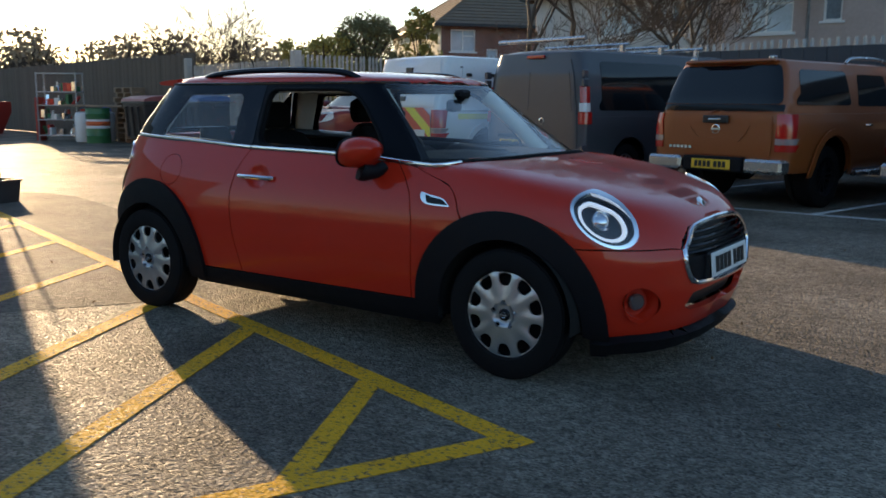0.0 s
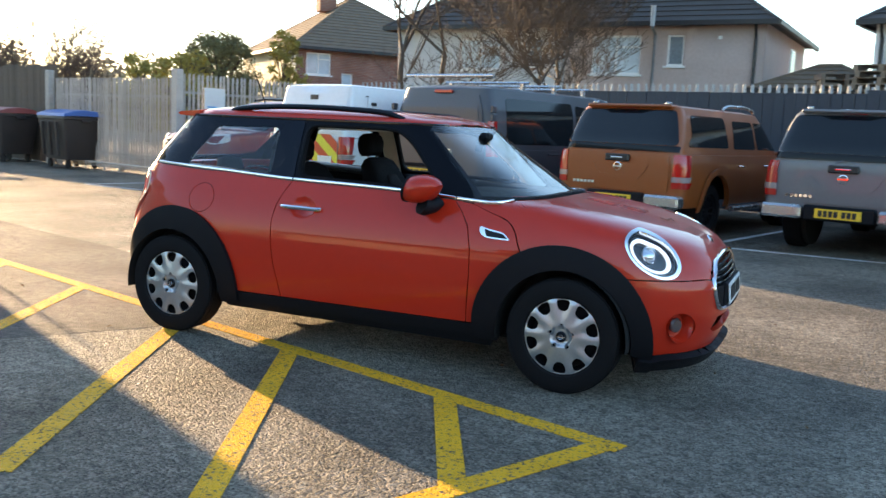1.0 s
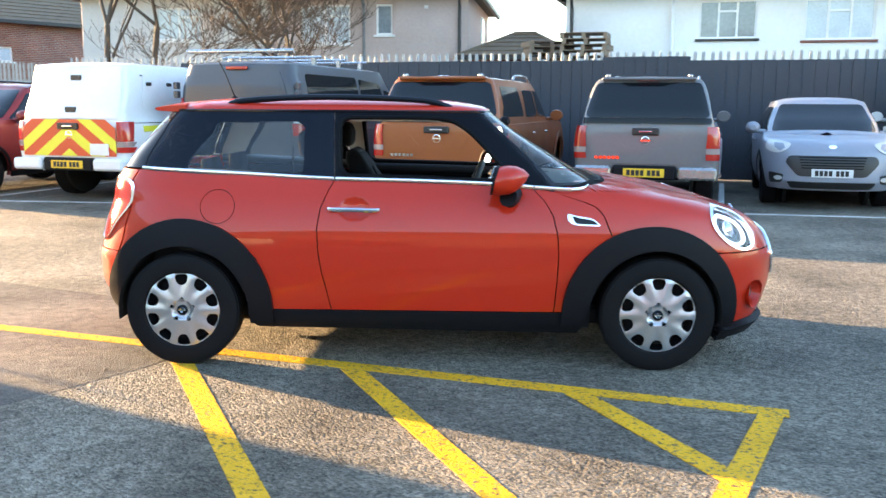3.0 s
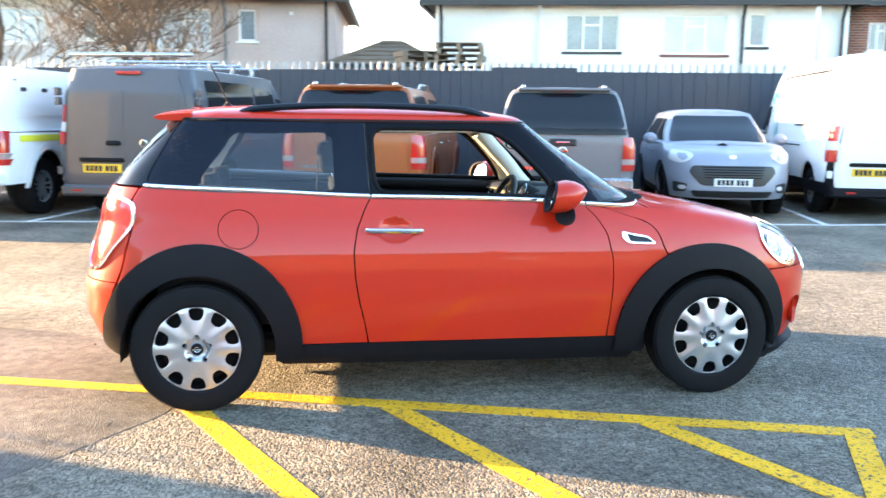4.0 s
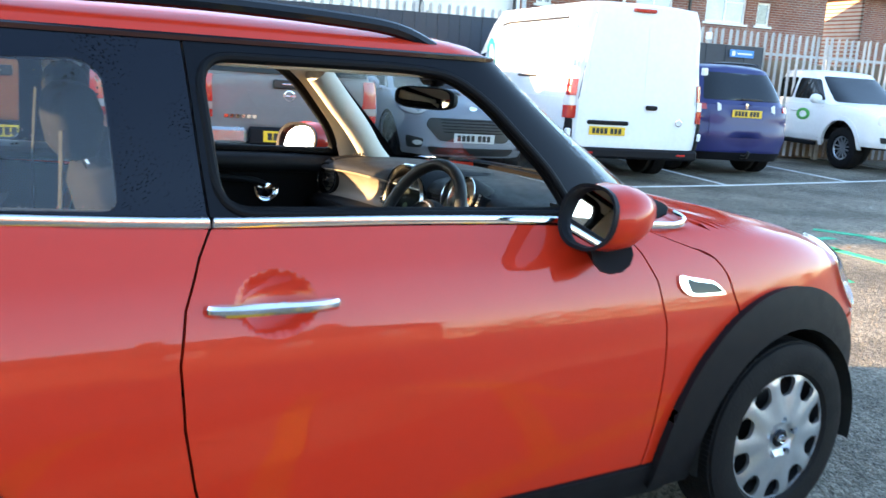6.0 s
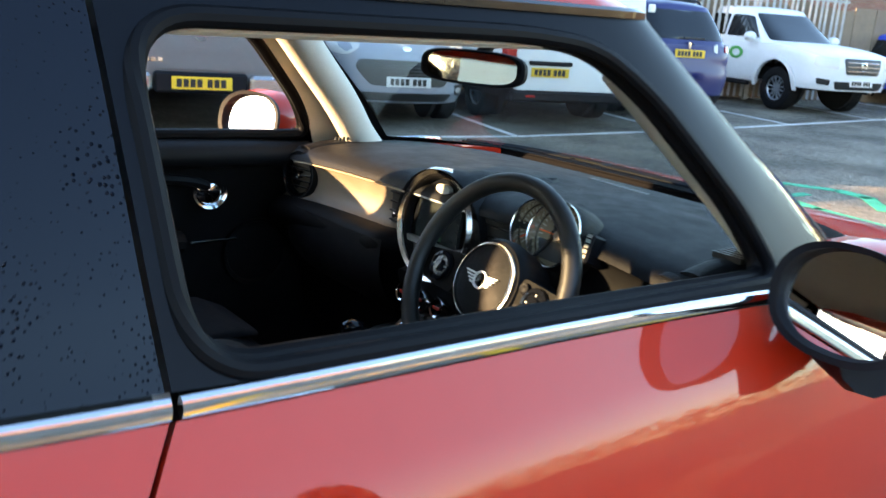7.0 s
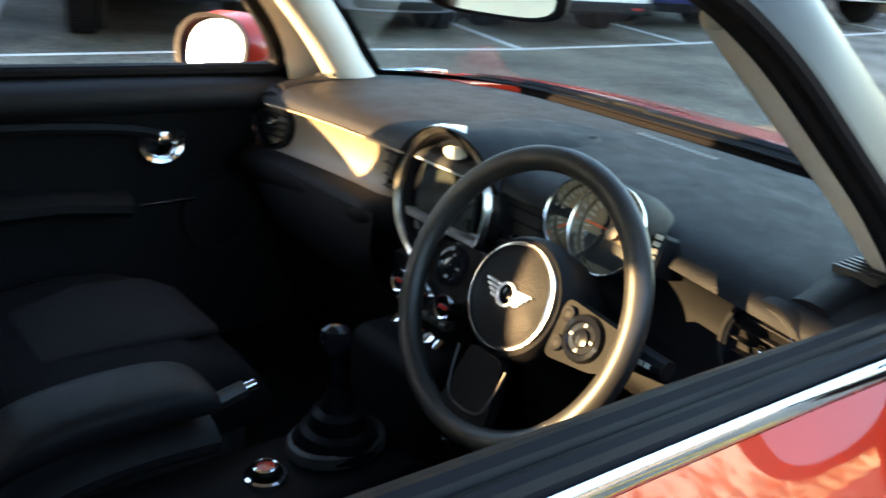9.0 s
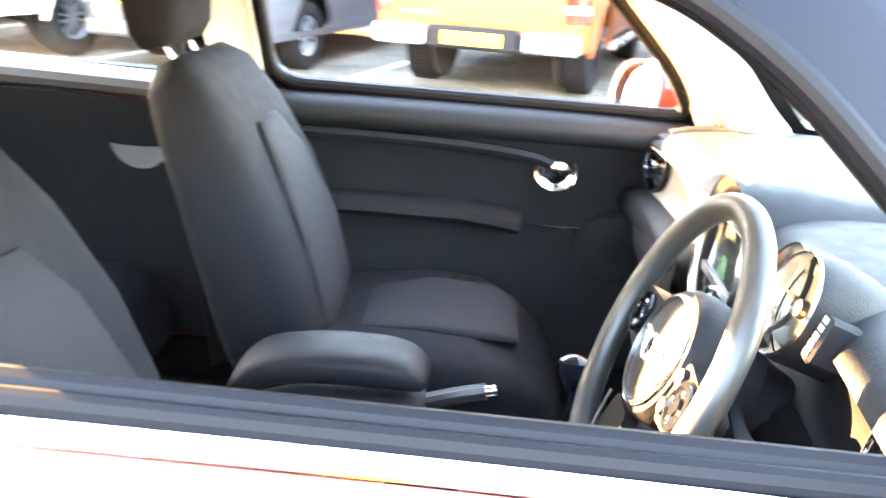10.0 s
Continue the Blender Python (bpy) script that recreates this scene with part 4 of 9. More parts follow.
# bonnet, a clamshell with the headlamps in it
low = [(0.70, belt(0.70) - 0.012), (0.86, 0.885), (1.005, 0.7125)] + [p for p in ARCH_F if p[0] > 1.02 and p[1] > 0.625] + [(1.5485, 0.622), (1.70, 0.622), (1.80, 0.622)]
out = BONNET.side(low) + BONNET.end([(-0.50, 0.622), (-0.455, 0.615), (-0.43, 0.65), (-0.345, 0.700), (-0.2, 0.716), (0, 0.72)])
bm, nor = B(), {}
half = out + [(2.0, 0.72), (2.0, 0.9715), (1.2, 0.9715), (0.95, 0.970), (0.90, 0.958), (BONNET.sx(0.72, 0.945), 0.945)]
head_b = BONNET.side(HEAD)
skin(bm, half, BONNET.at, (0.035, 0.016), holes=[head_b], lip=0.02, core=mini_core, mirror=True, normals=nor)
bonnet = finish_skin("bonnet", bm, nor, RED, car)
for sgn in (1, -1):
    bmesh_w = B()
    lathe(bmesh_w, [(0.018, -0.01), (0.016, 0.004), (0.0, 0.008)], 10, pose(1.30, 0.29 * sgn, 0.915, 0, 8, 0))
    part("washer_jet", bmesh_w, BLACK_TRIM, bonnet)

# front wings
for sgn, nm in ((1, "r"), (-1, "l")):
    wing = [(0.598, belt(0.6) - 0.008), (0.655, 0.885), (0.698, 0.815), (0.724, 0.70), (0.728, 0.58), (0.722, 0.45), (0.712, SILL_Z)] + [(0.752, SILL_Z)] + [p for p in ARCH_F if p[0] < 1.0 and p[1] > SILL_Z] + [(0.998, 0.7085), (0.854, 0.882), (0.694, belt(0.70) - 0.012)]
    bm, nor = B(), {}
    skin(bm, BODY.side(wing), BODY.at, FINE, lip=0.016, core=mini_core, normals=nor)
    if sgn < 0:
        for v in bm.verts:
            v.co.y = -v.co.y
        bmesh.ops.reverse_faces(bm, faces=bm.faces)
        nor = {v: (n[0], -n[1], n[2]) for v, n in nor.items()}
    w = finish_skin("front_wing", bm, nor, RED, car)
    # side scuttle: chrome ring with a black inlay
    ring = rounded([(0.765, 0.825), (0.90, 0.80), (0.945, 0.762), (0.80, 0.768), (0.768, 0.79)], 0.02)
    inn = rounded([(0.792, 0.8125), (0.896, 0.793), (0.930, 0.7695), (0.808, 0.7745)], 0.012)
    for o_, mat_, aw, hl_, nm_ in ((ring, CHROME, 0.007, [inn], "scuttle_surround"), (inn, GLOSS_BLACK, 0.003, [], "scuttle_inlay")):
        bm, nor = B(), {}
        skin(bm, BODY.side(o_), BODY.at, (0.03, 0.02), holes=[BODY.side(h) for h in hl_], lip=0.01, away=aw, core=mini_core, normals=nor)
        if sgn < 0:
            for v in bm.verts:
                v.co.y = -v.co.y
            bmesh.ops.reverse_faces(bm, faces=bm.faces)
            nor = {v: (n[0], -n[1], n[2]) for v, n in nor.items()}
        finish_skin(nm_, bm, nor, mat_, w)


def sided(name, pts, shell, mat, parent, sgn, step=FINE, label="", **kw):
    """A panel given in side view, on the right (1) or left (-1) flank."""
    bm, nor = B(), {}
    hl = [shell.side(h) for h in kw.pop("holes", [])]
    skin(bm, shell.side(pts), shell.at, step, holes=hl, core=mini_core, normals=nor, **kw)
    if sgn < 0:
        for v in bm.verts:
            v.co.y = -v.co.y
        bmesh.ops.reverse_faces(bm, faces=bm.faces)
        nor = {v: (n[0], -n[1], n[2]) for v, n in nor.items()}
    return finish_skin(name, bm, nor, mat, parent, label)


def wheel_cover(m, parent):
    """Silver ten-spoke plastic wheel cover: dish with ten scalloped holes, five bolts and a cap; axis along local z, outside up."""
    k, n_r = 10, 9
    bm, nor = B(), {}

    def dish(a, b):
        r = math.hypot(a, b)
        z = 0.030 - 0.16 * max(0, r - 0.05) ** 1.3 - 0.012 * max(0.0, min(1.0, (0.056 - r) / 0.01)) + 0.0045 * math.cos(k * math.atan2(b, a)) * max(0, min(r - 0.075, (0.207 - r) * 4)) * 10
        return (a, b, z)

    holes = []
    for i in range(k):
        t = 2 * math.pi * (i + 0.5) / k
        sh = [(0.133, 0.0), (0.1355, 0.014), (0.145, 0.025), (0.161, 0.0315), (0.178, 0.0345), (0.188, 0.028), (0.1915, 0.0), (0.188, -0.028), (0.178, -0.0345), (0.161, -0.0315), (0.145, -0.025), (0.1355, -0.014)]
        sh = curve(sh, 2, closed=True)
        holes.append([(r * math.cos(t) - d * math.sin(t), r * math.sin(t) + d * math.cos(t)) for r, d in sh])
    for i in range(5):
        t = 2 * math.pi * i / 5 + math.pi / 2
        holes.append(ellipse(0.058 * math.cos(t), 0.058 * math.sin(t), 0.0115, 0.0115, 0, 12))
    skin(bm, ellipse(0, 0, 0.207, 0.207, 0, 60), dish, (0.014, 0.014), holes=holes, lip=0.014, core=lambda p: (p[0], p[1], -1), normals=nor)
    ob = finish_skin("cover", bm, nor, SILVER, parent)
    ob.matrix_local = m
    bm = B()
    lathe(bm, [(0.192, 0.004), (0.194, 0.0170), (0.200, 0.0180), (0.2085, 0.0140), (0.213, 0.0)], 60, m)
    part("cover_rim", bm, SILVER, parent)
    bm = B()
    lathe(bm, [(0.029, 0.006), (0.028, 0.024), (0.024, 0.028), (0.0, 0.030)], 24, m)
    part("cap", bm, GLOSS_BLACK, parent)
    bm = B()
    lathe(bm, [(0.013, 0.0293), (0.012, 0.0312), (0.0105, 0.0305)], 24, m)
    box(bm, (-0.021, -0.0025, 0.0292), (0.021, 0.0025, 0.0312), m)
    part("badge", bm, CHROME, parent)


def car_wheel(parent, x, y, r, width, rim_r, sgn, cover=True, style=0, dark=False):
    """Tyre, rim and cover; sgn 1: the outer side faces -y."""
    w = new("wheel")
    w.parent = parent
    w.location = (x, y, r)
    m = pose(0, 0, 0, 90, 0, 0) if sgn > 0 else pose(0, 0, 0, -90, 0, 0)
    h = width / 2
    bm = B()
    prof = [(rim_r, -h * 0.8), (rim_r + 0.01, -h * 0.92), (r * 0.86, -h), (r * 0.965, -h * 0.86), (r * 0.988, -h * 0.6), (r * 0.990, -h * 0.3), (r * 0.990, h * 0.3), (r * 0.988, h * 0.6), (r * 0.965, h * 0.86), (r * 0.86, h), (rim_r + 0.012, h * 0.94), (rim_r - 0.004, h * 0.78)]
    lathe(bm, prof, 56, m)
    part("tyre", bm, TYRE, w)
    bm = B()
    n_block = 120 if cover else 64
    w_block = math.pi * r / n_block * 0.84
    for q in range(n_block):
        t = 2 * math.pi * q / n_block
        mm = m @ Matrix.Rotation(t, 4, 'Z')
        for zz in (-0.6, -0.2, 0.2, 0.6):
            box(bm, (r - 0.008, -w_block, h * zz - h * 0.17), (r - 0.0004 - 0.002 * abs(zz), w_block, h * zz + h * 0.17), mm)
    tagged(part("tread", bm, TYRE, w), kind="stuff")
    bm = B()
    lathe(bm, [(0.0, -h * 0.2), (rim_r * 0.6, -h * 0.25), (rim_r * 0.95, -h * 0.5), (rim_r, h * 0.75), (rim_r * 0.97, h * 0.75), (rim_r * 0.9, -h * 0.1), (0.0, 0.0)], 40, m)
    part("rim", bm, BLACK_TRIM, w)
    if cover:
        wheel_cover(m @ pose(0, 0, h * 0.62), w)
    else:
        bm = B()
        k = 5 + style
        lathe(bm, [(rim_r * 0.86, h * 0.62), (rim_r * 0.9, h * 0.7), (rim_r, h * 0.74), (rim_r * 1.02, h * 0.66)], 40, m)
        lathe(bm, [(rim_r * 0.26, h * 0.4), (rim_r * 0.24, h * 0.62), (0, h * 0.66)], 20, m)
        for q in range(k):
            for off in (-1, 1):
                mm = m @ Matrix.Rotation(2 * math.pi * q / k, 4, 'Z')
                a, b = off * rim_r * 0.07, off * rim_r * 0.19
                prism(bm, [(rim_r * 0.12, a - rim_r * 0.06), (rim_r * 0.92, b - rim_r * 0.05), (rim_r * 0.92, b + rim_r * 0.05), (rim_r * 0.12, a + rim_r * 0.06)], h * 0.44, h * 0.63, mm)
        part("spokes", bm, BLACK_TRIM if dark else SILVER, w)
    return w


for x in (1.2475, -1.2475):
    for y, sgn in ((-0.755, 1), (0.755, -1)):
        car_wheel(car, x, y, 0.300, 0.175, 0.196, sgn)

for sgn in (1, -1):
    # doors
    dl = [(-0.447, belt(-0.447) - 0.008), (-0.475, 0.93), (-0.512, 0.84), (-0.528, 0.74), (-0.522, 0.62), (-0.503, 0.50), (-0.478, 0.40), (-0.460, SILL_Z)]
    door = dl + [(0.706, SILL_Z), (0.716, 0.45), (0.722, 0.58), (0.718, 0.70), (0.692, 0.815), (0.649, 0.885), (0.592, belt(0.592) - 0.008)] + [(x, belt(x) - 0.008) for x in (0.4, 0.2, 0.0, -0.2, -0.35)]
    cup = ellipse(-0.335, 0.838, 0.088, 0.066, 0, 28)
    d = sided("door", door, BODY, RED, car, sgn, lip=0.02, holes=[cup])
    # handle scoop: a shallow bowl behind the handle
    bm, nor = B(), {}

    def bowl(a, b):
        p = BODY.at(BODY.sx(a, b), b)
        q = ((a + 0.335) / 0.088) ** 2 + ((b - 0.838) / 0.066) ** 2
        return (p[0], p[1] + 0.030 * max(0.0, 1 - q), p[2])

    skin(bm, ellipse(-0.335, 0.838, 0.0885, 0.0665, 0, 28), bowl, (0.014, 0.012), lip=0, core=mini_core, normals=nor)
    if sgn < 0:
        for v in bm.verts:
            v.co.y = -v.co.y
        bmesh.ops.reverse_faces(bm, faces=bm.faces)
        nor = {v: (n[0], -n[1], n[2]) for v, n in nor.items()}
    finish_skin("handle_scoop", bm, nor, RED, d)
    bm = B()
    pts = [(-0.470, 0.838), (-0.455, 0.838), (-0.40, 0.838), (-0.335, 0.838), (-0.27, 0.836), (-0.225, 0.835), (-0.212, 0.835)]
    ln = []
    for i, (a, b) in enumerate(pts):
        p = BODY.flank(a, b)
        out_ = (0.006, 0.018, 0.028, 0.030, 0.028, 0.018, 0.006)[i]
        ln.append((p[0], (p[1] - out_) * sgn, p[2]))
    tube(bm, curve(ln, 4), 0.013, 10)
    part("handle", bm, CHROME, d, "chrome door handle")
    # quarter panel
    qp = [(-1.50, belt(-1.48) - 0.006)] + [(x, belt(x) - 0.008) for x in (-1.3, -1.0, -0.7)] + [(a - 0.006, b) for a, b in dl] + [(-0.775, SILL_Z)] + [p for p in ARCH_R[::-1] if p[1] > 0.31 and p[0] > -1.60] + [(-1.60, 0.60), (-1.575, 0.66), (-1.54, 0.80), (-1.535, 0.96)]
    fuel = ellipse(-1.055, 0.845, 0.092, 0.088, 0, 40)
    q = sided("rear_quarter", qp, BODY, RED, car, sgn, lip=0.016, holes=[fuel] if sgn > 0 else [])
    if sgn > 0:
        sided("fuel_flap", ellipse(-1.055, 0.845, 0.0885, 0.0845, 0, 40), BODY, RED, q, sgn, lip=0.01)
    # sill cladding
    sl = [(-0.87, SILL_Z - 0.004), (0.80, SILL_Z - 0.004), (0.86, 0.215), (0.84, 0.185), (-0.86, 0.205), (-0.885, 0.225)]
    sided("sill_trim", sl, BODY, BLACK_TRIM, car, sgn, lip=0.05, away=0.008)
    # arch trims
    for (cx, cz), arch, span in (((1.235, 0.295), ARCH_F, (188, -8)), ((-1.24, 0.295), ARCH_R, (188, -2))):
        inner = arc(cx, cz, 0.345, 0.345, span[1], span[0], 26)
        outer = [(a, b) for a, b in arch]
        ends0 = [(outer[0][0], 0.235)] if cx > 0 else [(-1.665, 0.27)]
        ends1 = [(1.665, 0.20)] if cx > 0 else [(-0.775, 0.235)]
        poly = ends0 + outer + ends1 + [(inner[0][0], 0.235)] + inner + [(inner[-1][0], 0.235)]
        sided("arch_trim", poly, BODY, BLACK_TRIM, car, sgn, lip=0.05, away=0.024, step=(0.03, 0.03))
        bm = B()
        for i in range(len(inner) - 1):
            (a0, b0), (a1, b1) = inner[i], inner[i + 1]
            y0, y1 = -0.84 * sgn, -0.40 * sgn
            v = [bm.verts.new(p) for p in ((a0, y0, b0), (a1, y0, b1), (a1, y1, b1), (a0, y1, b0))]
            bm.faces.new(v)
        part("arch_liner", bm, RUBBER, car)
    # cabin side: rear quarter surround, door frame, windscreen pillar
    roof_z = 1.337
    qs = [(-1.468, 1.034), (-1.30, belt(-1.3) + 0.014), (-1.0, belt(-1.0) + 0.014), (-0.7, belt(-0.7) + 0.014), (-0.452, belt(-0.45) + 0.014), (-0.458, 1.10), (-0.463, 1.22), (-0.468, roof_z), (-1.312, roof_z)]
    glass_q = rounded([(-1.245, 1.028), (-0.615, 1.015), (-0.622, 1.262), (-0.66, 1.288), (-1.085, 1.280)], 0.03)
    qsp = sided("quarter_surround", qs, CABIN, GLOSS_WET, car, sgn, holes=[glass_q], lip=0.012)
    gw = sided("quarter_window", [(a, b) for a, b in glass_q], CABIN, GLASS_WET if sgn > 0 else GLASS, car, sgn, lip=0, away=-0.001)
    opening = rounded([(-0.425, belt(-0.42) + 0.017), (0.475, belt(0.45) + 0.017), (0.42, 1.075), (0.265, 1.235), (0.17, 1.297), (0.05, 1.308), (-0.44, 1.307)], 0.075, 9)
    df = [(-0.446, belt(-0.446) + 0.014), (0.680, belt(0.68) + 0.014), (0.515, 1.145), (0.340, 1.312), (0.315, roof_z), (-0.462, roof_z), (-0.457, 1.22), (-0.452, 1.10)]
    fr = sided("window_frame", df, CABIN, FRAME_BLACK, d, sgn, holes=[opening], lip=0.03)
    bm = B()
    ln = [CABIN.flank(a, b) for a, b in opening]
    tube(bm, [(p[0], (p[1] + 0.004) * sgn, p[2]) for p in split_edges(ln, np.array([0.03, 0.03, 0.03]))], 0.011, 10, closed=True)
    tube(bm, [(p[0], (p[1] + 0.026) * sgn, p[2]) for p in split_edges(ln, np.array([0.03, 0.03, 0.03]))], 0.014, 10, closed=True)
    part("window_seal", bm, SEAL, d)
    ws_edge = [CABIN.at(CABIN.sy(-0.70 + 0.15 * t, 0.955 + 0.382 * t), 0.955 + 0.382 * t) for t in np.linspace(0, 1, 9)]
    ap = [(0.686, belt(0.68) + 0.014), (0.75, belt(0.75) + 0.014), (ws_edge[0][0], 0.951)] + [(p[0], p[2]) for p in ws_edge] + [(0.321, roof_z), (0.346, 1.312), (0.521, 1.145)]
    sided("windscreen_pillar", ap, CABIN, FRAME_BLACK, car, sgn, lip=0.02)
    # chrome belt line
    for xs, pr in ((np.linspace(-1.485, -0.4515, 18), car), (np.linspace(-0.4425, 0.594, 18), d), (np.linspace(0.602, 0.79, 8), car)):
        bm = B()
        ln = []
        for x in xs:
            p = BODY.flank(x, min(belt(x) + 0.003, 1.04))
            ln.append((p[0], (p[1] - 0.003) * sgn, p[2]))
        if xs[-1] > 0.7:
            ex, ey, ez = ln[-1]
            ln = ln[:-1] + curve([(ex, ey, ez), (ex + 0.045, ey + 0.012 * sgn, ez + 0.003), (ex + 0.08, ey + 0.045 * sgn, ez + 0.008), (ex + 0.10, ey + 0.10 * sgn, ez + 0.013)], 4)
        tube(bm, ln, 0.01, 8, flat=(0.0105, 0.007))
        part("belt_chrome", bm, CHROME, pr)

# windscreen and its base
ws = [(-0.70 + 0.15 * t, 0.955 + 0.382 * t) for t in np.linspace(0, 1, 9)]
wsl = [(-0.70 * math.cos(t), 0.955 - 0.007 * math.sin(t)) for t in np.linspace(0, math.pi, 15)]
poly = CABIN.end([(a + 0.006, b) for a, b in ws]) + CABIN.end([(-a - 0.006, b) for a, b in ws[::-1]]) + CABIN.end(wsl[::-1][1:-1])
skin_part("windscreen", poly, CABIN.at, (0.05, 0.03), GLASS, car, lip=0, core=mini_core)
bm, nor = B(), {}
inner_b = [(a * 0.955, 0.976 + (b - 0.955) * 0.92) for a, b in ws]
hole = CABIN.end([(a, b) for a, b in inner_b]) + CABIN.end([(-a, b) for a, b in inner_b[::-1]])
skin(bm, poly, CABIN.at, (0.05, 0.03), holes=[hole], lip=0, away=-0.006, core=mini_core, normals=nor)
finish_skin("windscreen_border", bm, nor, FRIT, car)
def bonnet_z(x, y):
    """The height of the bonnet's skin over a point of the plan."""
    lo, hi = 0.86, 0.984
    for _ in range(30):
        z = (lo + hi) / 2
        inside_ = abs(y) < BONNET.w(z) and BONNET.at(BONNET.sy(-abs(y), z), z)[0] > x
        lo, hi = (z, hi) if inside_ else (lo, z)
    return min(lo, 0.9715)


bm = B()
prev = None
for t in np.linspace(-1, 1, 33):
    p = CABIN.at(CABIN.sy(t * 0.68, 0.945), 0.945)
    row = []
    for dx, dz in ((-0.052, -0.07), (-0.05, 0.002), (-0.01, 0.003), (0.02, 0.003), (0.040, 0.002), (0.042, -0.05)):
        x = p[0] + dx
        row.append(bm.verts.new((x, p[1], bonnet_z(x, p[1]) + dz)))
    if prev:
        for k in range(5):
            bm.faces.new((prev[k], row[k], row[k + 1], prev[k + 1]))
    prev = row
bmesh.ops.recalc_face_normals(bm, faces=bm.faces)
part("scuttle_panel", bm, FRIT, car)
for y0, y1 in ((-0.46, 0.10), (0.10, 0.56)):
    bm = B()
    ln = [CABIN.at(CABIN.sy(y0 + (y1 - y0) * t, 0.952), 0.952) for t in np.linspace(0, 1, 9)]
    ln = [(p[0], p[1], bonnet_z(p[0] + 0.015, p[1]) + 0.002) for p in ln]
    tube(bm, [(p[0] + 0.022, p[1], p[2] + 0.002) for p in ln], 0.007, 6)
    tube(bm, [(p[0] + 0.006, p[1], p[2] + 0.002) for p in ln[2:]], 0.005, 6)
    lathe(bm, [(0.020, 0), (0.018, 0.018), (0, 0.022)], 12, pose(ln[0][0] + 0.02, ln[0][1], ln[0][2] - 0.012))
    part("wiper", bm, BLACK_TRIM, car)

# roof
ring_r = [CABIN.at(s, 1.341) for s in np.linspace(-2, 2, 70)]
plan = [(p[0], p[1]) for p in ring_r] + [(p[0], -p[1]) for p in ring_r[::-1][1:-1]]
ridge = hermite([-1.42, -1.1, -0.45, 0.1, 0.30, 0.40], [1.372, 1.408, 1.418, 1.404, 1.378, 1.345])


def roof_at(x, y):
    n = 4.0
    w = CABIN.w(1.341)
    if x > CABIN.xf:
        w *= max(1e-4, 1 - min(1, (x - CABIN.xf) / (CABIN.nose(1.341) - CABIN.xf)) ** 5) ** 0.2
    elif x < CABIN.xr:
        w *= max(1e-4, 1 - min(1, (CABIN.xr - x) / (CABIN.xr - CABIN.tail(1.341))) ** 6) ** (1 / 6)
    e = min(1.0, abs(y) / max(w, 0.01))
    return (x, y, 1.341 + (ridge(x) - 1.341) * (1 - e ** 4.0) ** 0.5)


roof = skin_part("roof", plan, roof_at, (0.05, 0.045), RED, car, lip=0.012, core=lambda p: (p[0], p[1], 0))
for sgn in (1, -1):
    bm = B()
    rp = [(x, -(0.505 + 0.012 * math.sin((x + 1.05) * 2.4)) * sgn, ridge(x) + dz) for x, dz in ((-1.06, -0.046), (-0.98, -0.020), (-0.7, -0.006), (-0.4, -0.004), (-0.1, -0.006), (0.06, -0.014), (0.17, -0.046))]
    tube(bm, curve(rp, 5), 0.014, 8, flat=(0.017, 0.013))
    part("roof_rail", bm, GLOSS_BLACK, car)
# black gutter between roof and glass
for sgn in (1, -1):
    bm = B()
    tube(bm, [(p[0], (p[1] + 0.0) * sgn, p[2] - 0.004) for p in [CABIN.at(s, 1.343) for s in np.linspace(-1.86, 1.80, 50)]], 0.009, 6)
    part("roof_gutter", bm, GLOSS_BLACK, car)
# spoiler, aerial
bm = B()
sp = [(-1.28, 1.394), (-1.36, 1.386), (-1.43, 1.374), (-1.458, 1.362), (-1.462, 1.348), (-1.445, 1.330), (-1.38, 1.322), (-1.28, 1.322)]
rows_ = []
for y in np.linspace(-0.53, 0.53, 17):
    k = 1 - 0.5 * (abs(y) / 0.53) ** 3
    rows_.append([bm.verts.new((-1.28 + (x + 1.28) * (0.88 + 0.12 * k), y, 1.343 + (z - 1.343) * k)) for x, z in sp])
for a, b in zip(rows_, rows_[1:]):
    for i in range(len(sp)):
        j = (i + 1) % len(sp)
        bm.faces.new((a[i], a[j], b[j], b[i]))
bm.faces.new(rows_[0][::-1])
bm.faces.new(rows_[-1])
part("spoiler", bm, RED, car)
bm = B()
lathe(bm, [(0.03, 0), (0.022, 0.014), (0.008, 0.022), (0.006, 0.03)], 12, pose(-1.15, 0, 1.40))
tube(bm, [(-1.15, 0, 1.42), (-1.20, 0, 1.55), (-1.235, 0, 1.62)], 0.0035, 6)
part("aerial", bm, BLACK_TRIM, car)

# rear: glass, tailgate, bumper, lamps
rg = [(-0.50, 1.07), (0.50, 1.07), (0.53, 1.33), (-0.53, 1.33)]
rgp = CABIN.end(split_edges(rg, np.array([0.1, 0.1])), front=False)
skin_part("rear_window", rgp, CABIN.at, (0.06, 0.04), GLASS_WET, car, lip=0, core=mini_core)
rear_b = [(CABIN.sx(-1.474, 1.034), 1.036), (CABIN.sx(-1.318, 1.337), 1.337)] + [(-2.0, 1.337), (-2.0, 1.332)] + CABIN.end([(-0.53, 1.332), (-0.50, 1.068)], False) + [(-2.0, 1.068), (-2.0, 1.036)]
bm, nor = B(), {}
skin(bm, rear_b, CABIN.at, (0.05, 0.03), lip=0.01, core=mini_core, mirror=True, normals=nor)
finish_skin("rear_pillar", bm, nor, GLOSS_BLACK, car)
tg = [(-1.545, 0.96), (-1.55, 0.80), (-1.585, 0.66), (-1.61, 0.60)]
tgp = BODY.side([(-1.51, 1.025)] + tg) + [(-2.0, 0.60), (-2.0, 1.028)]
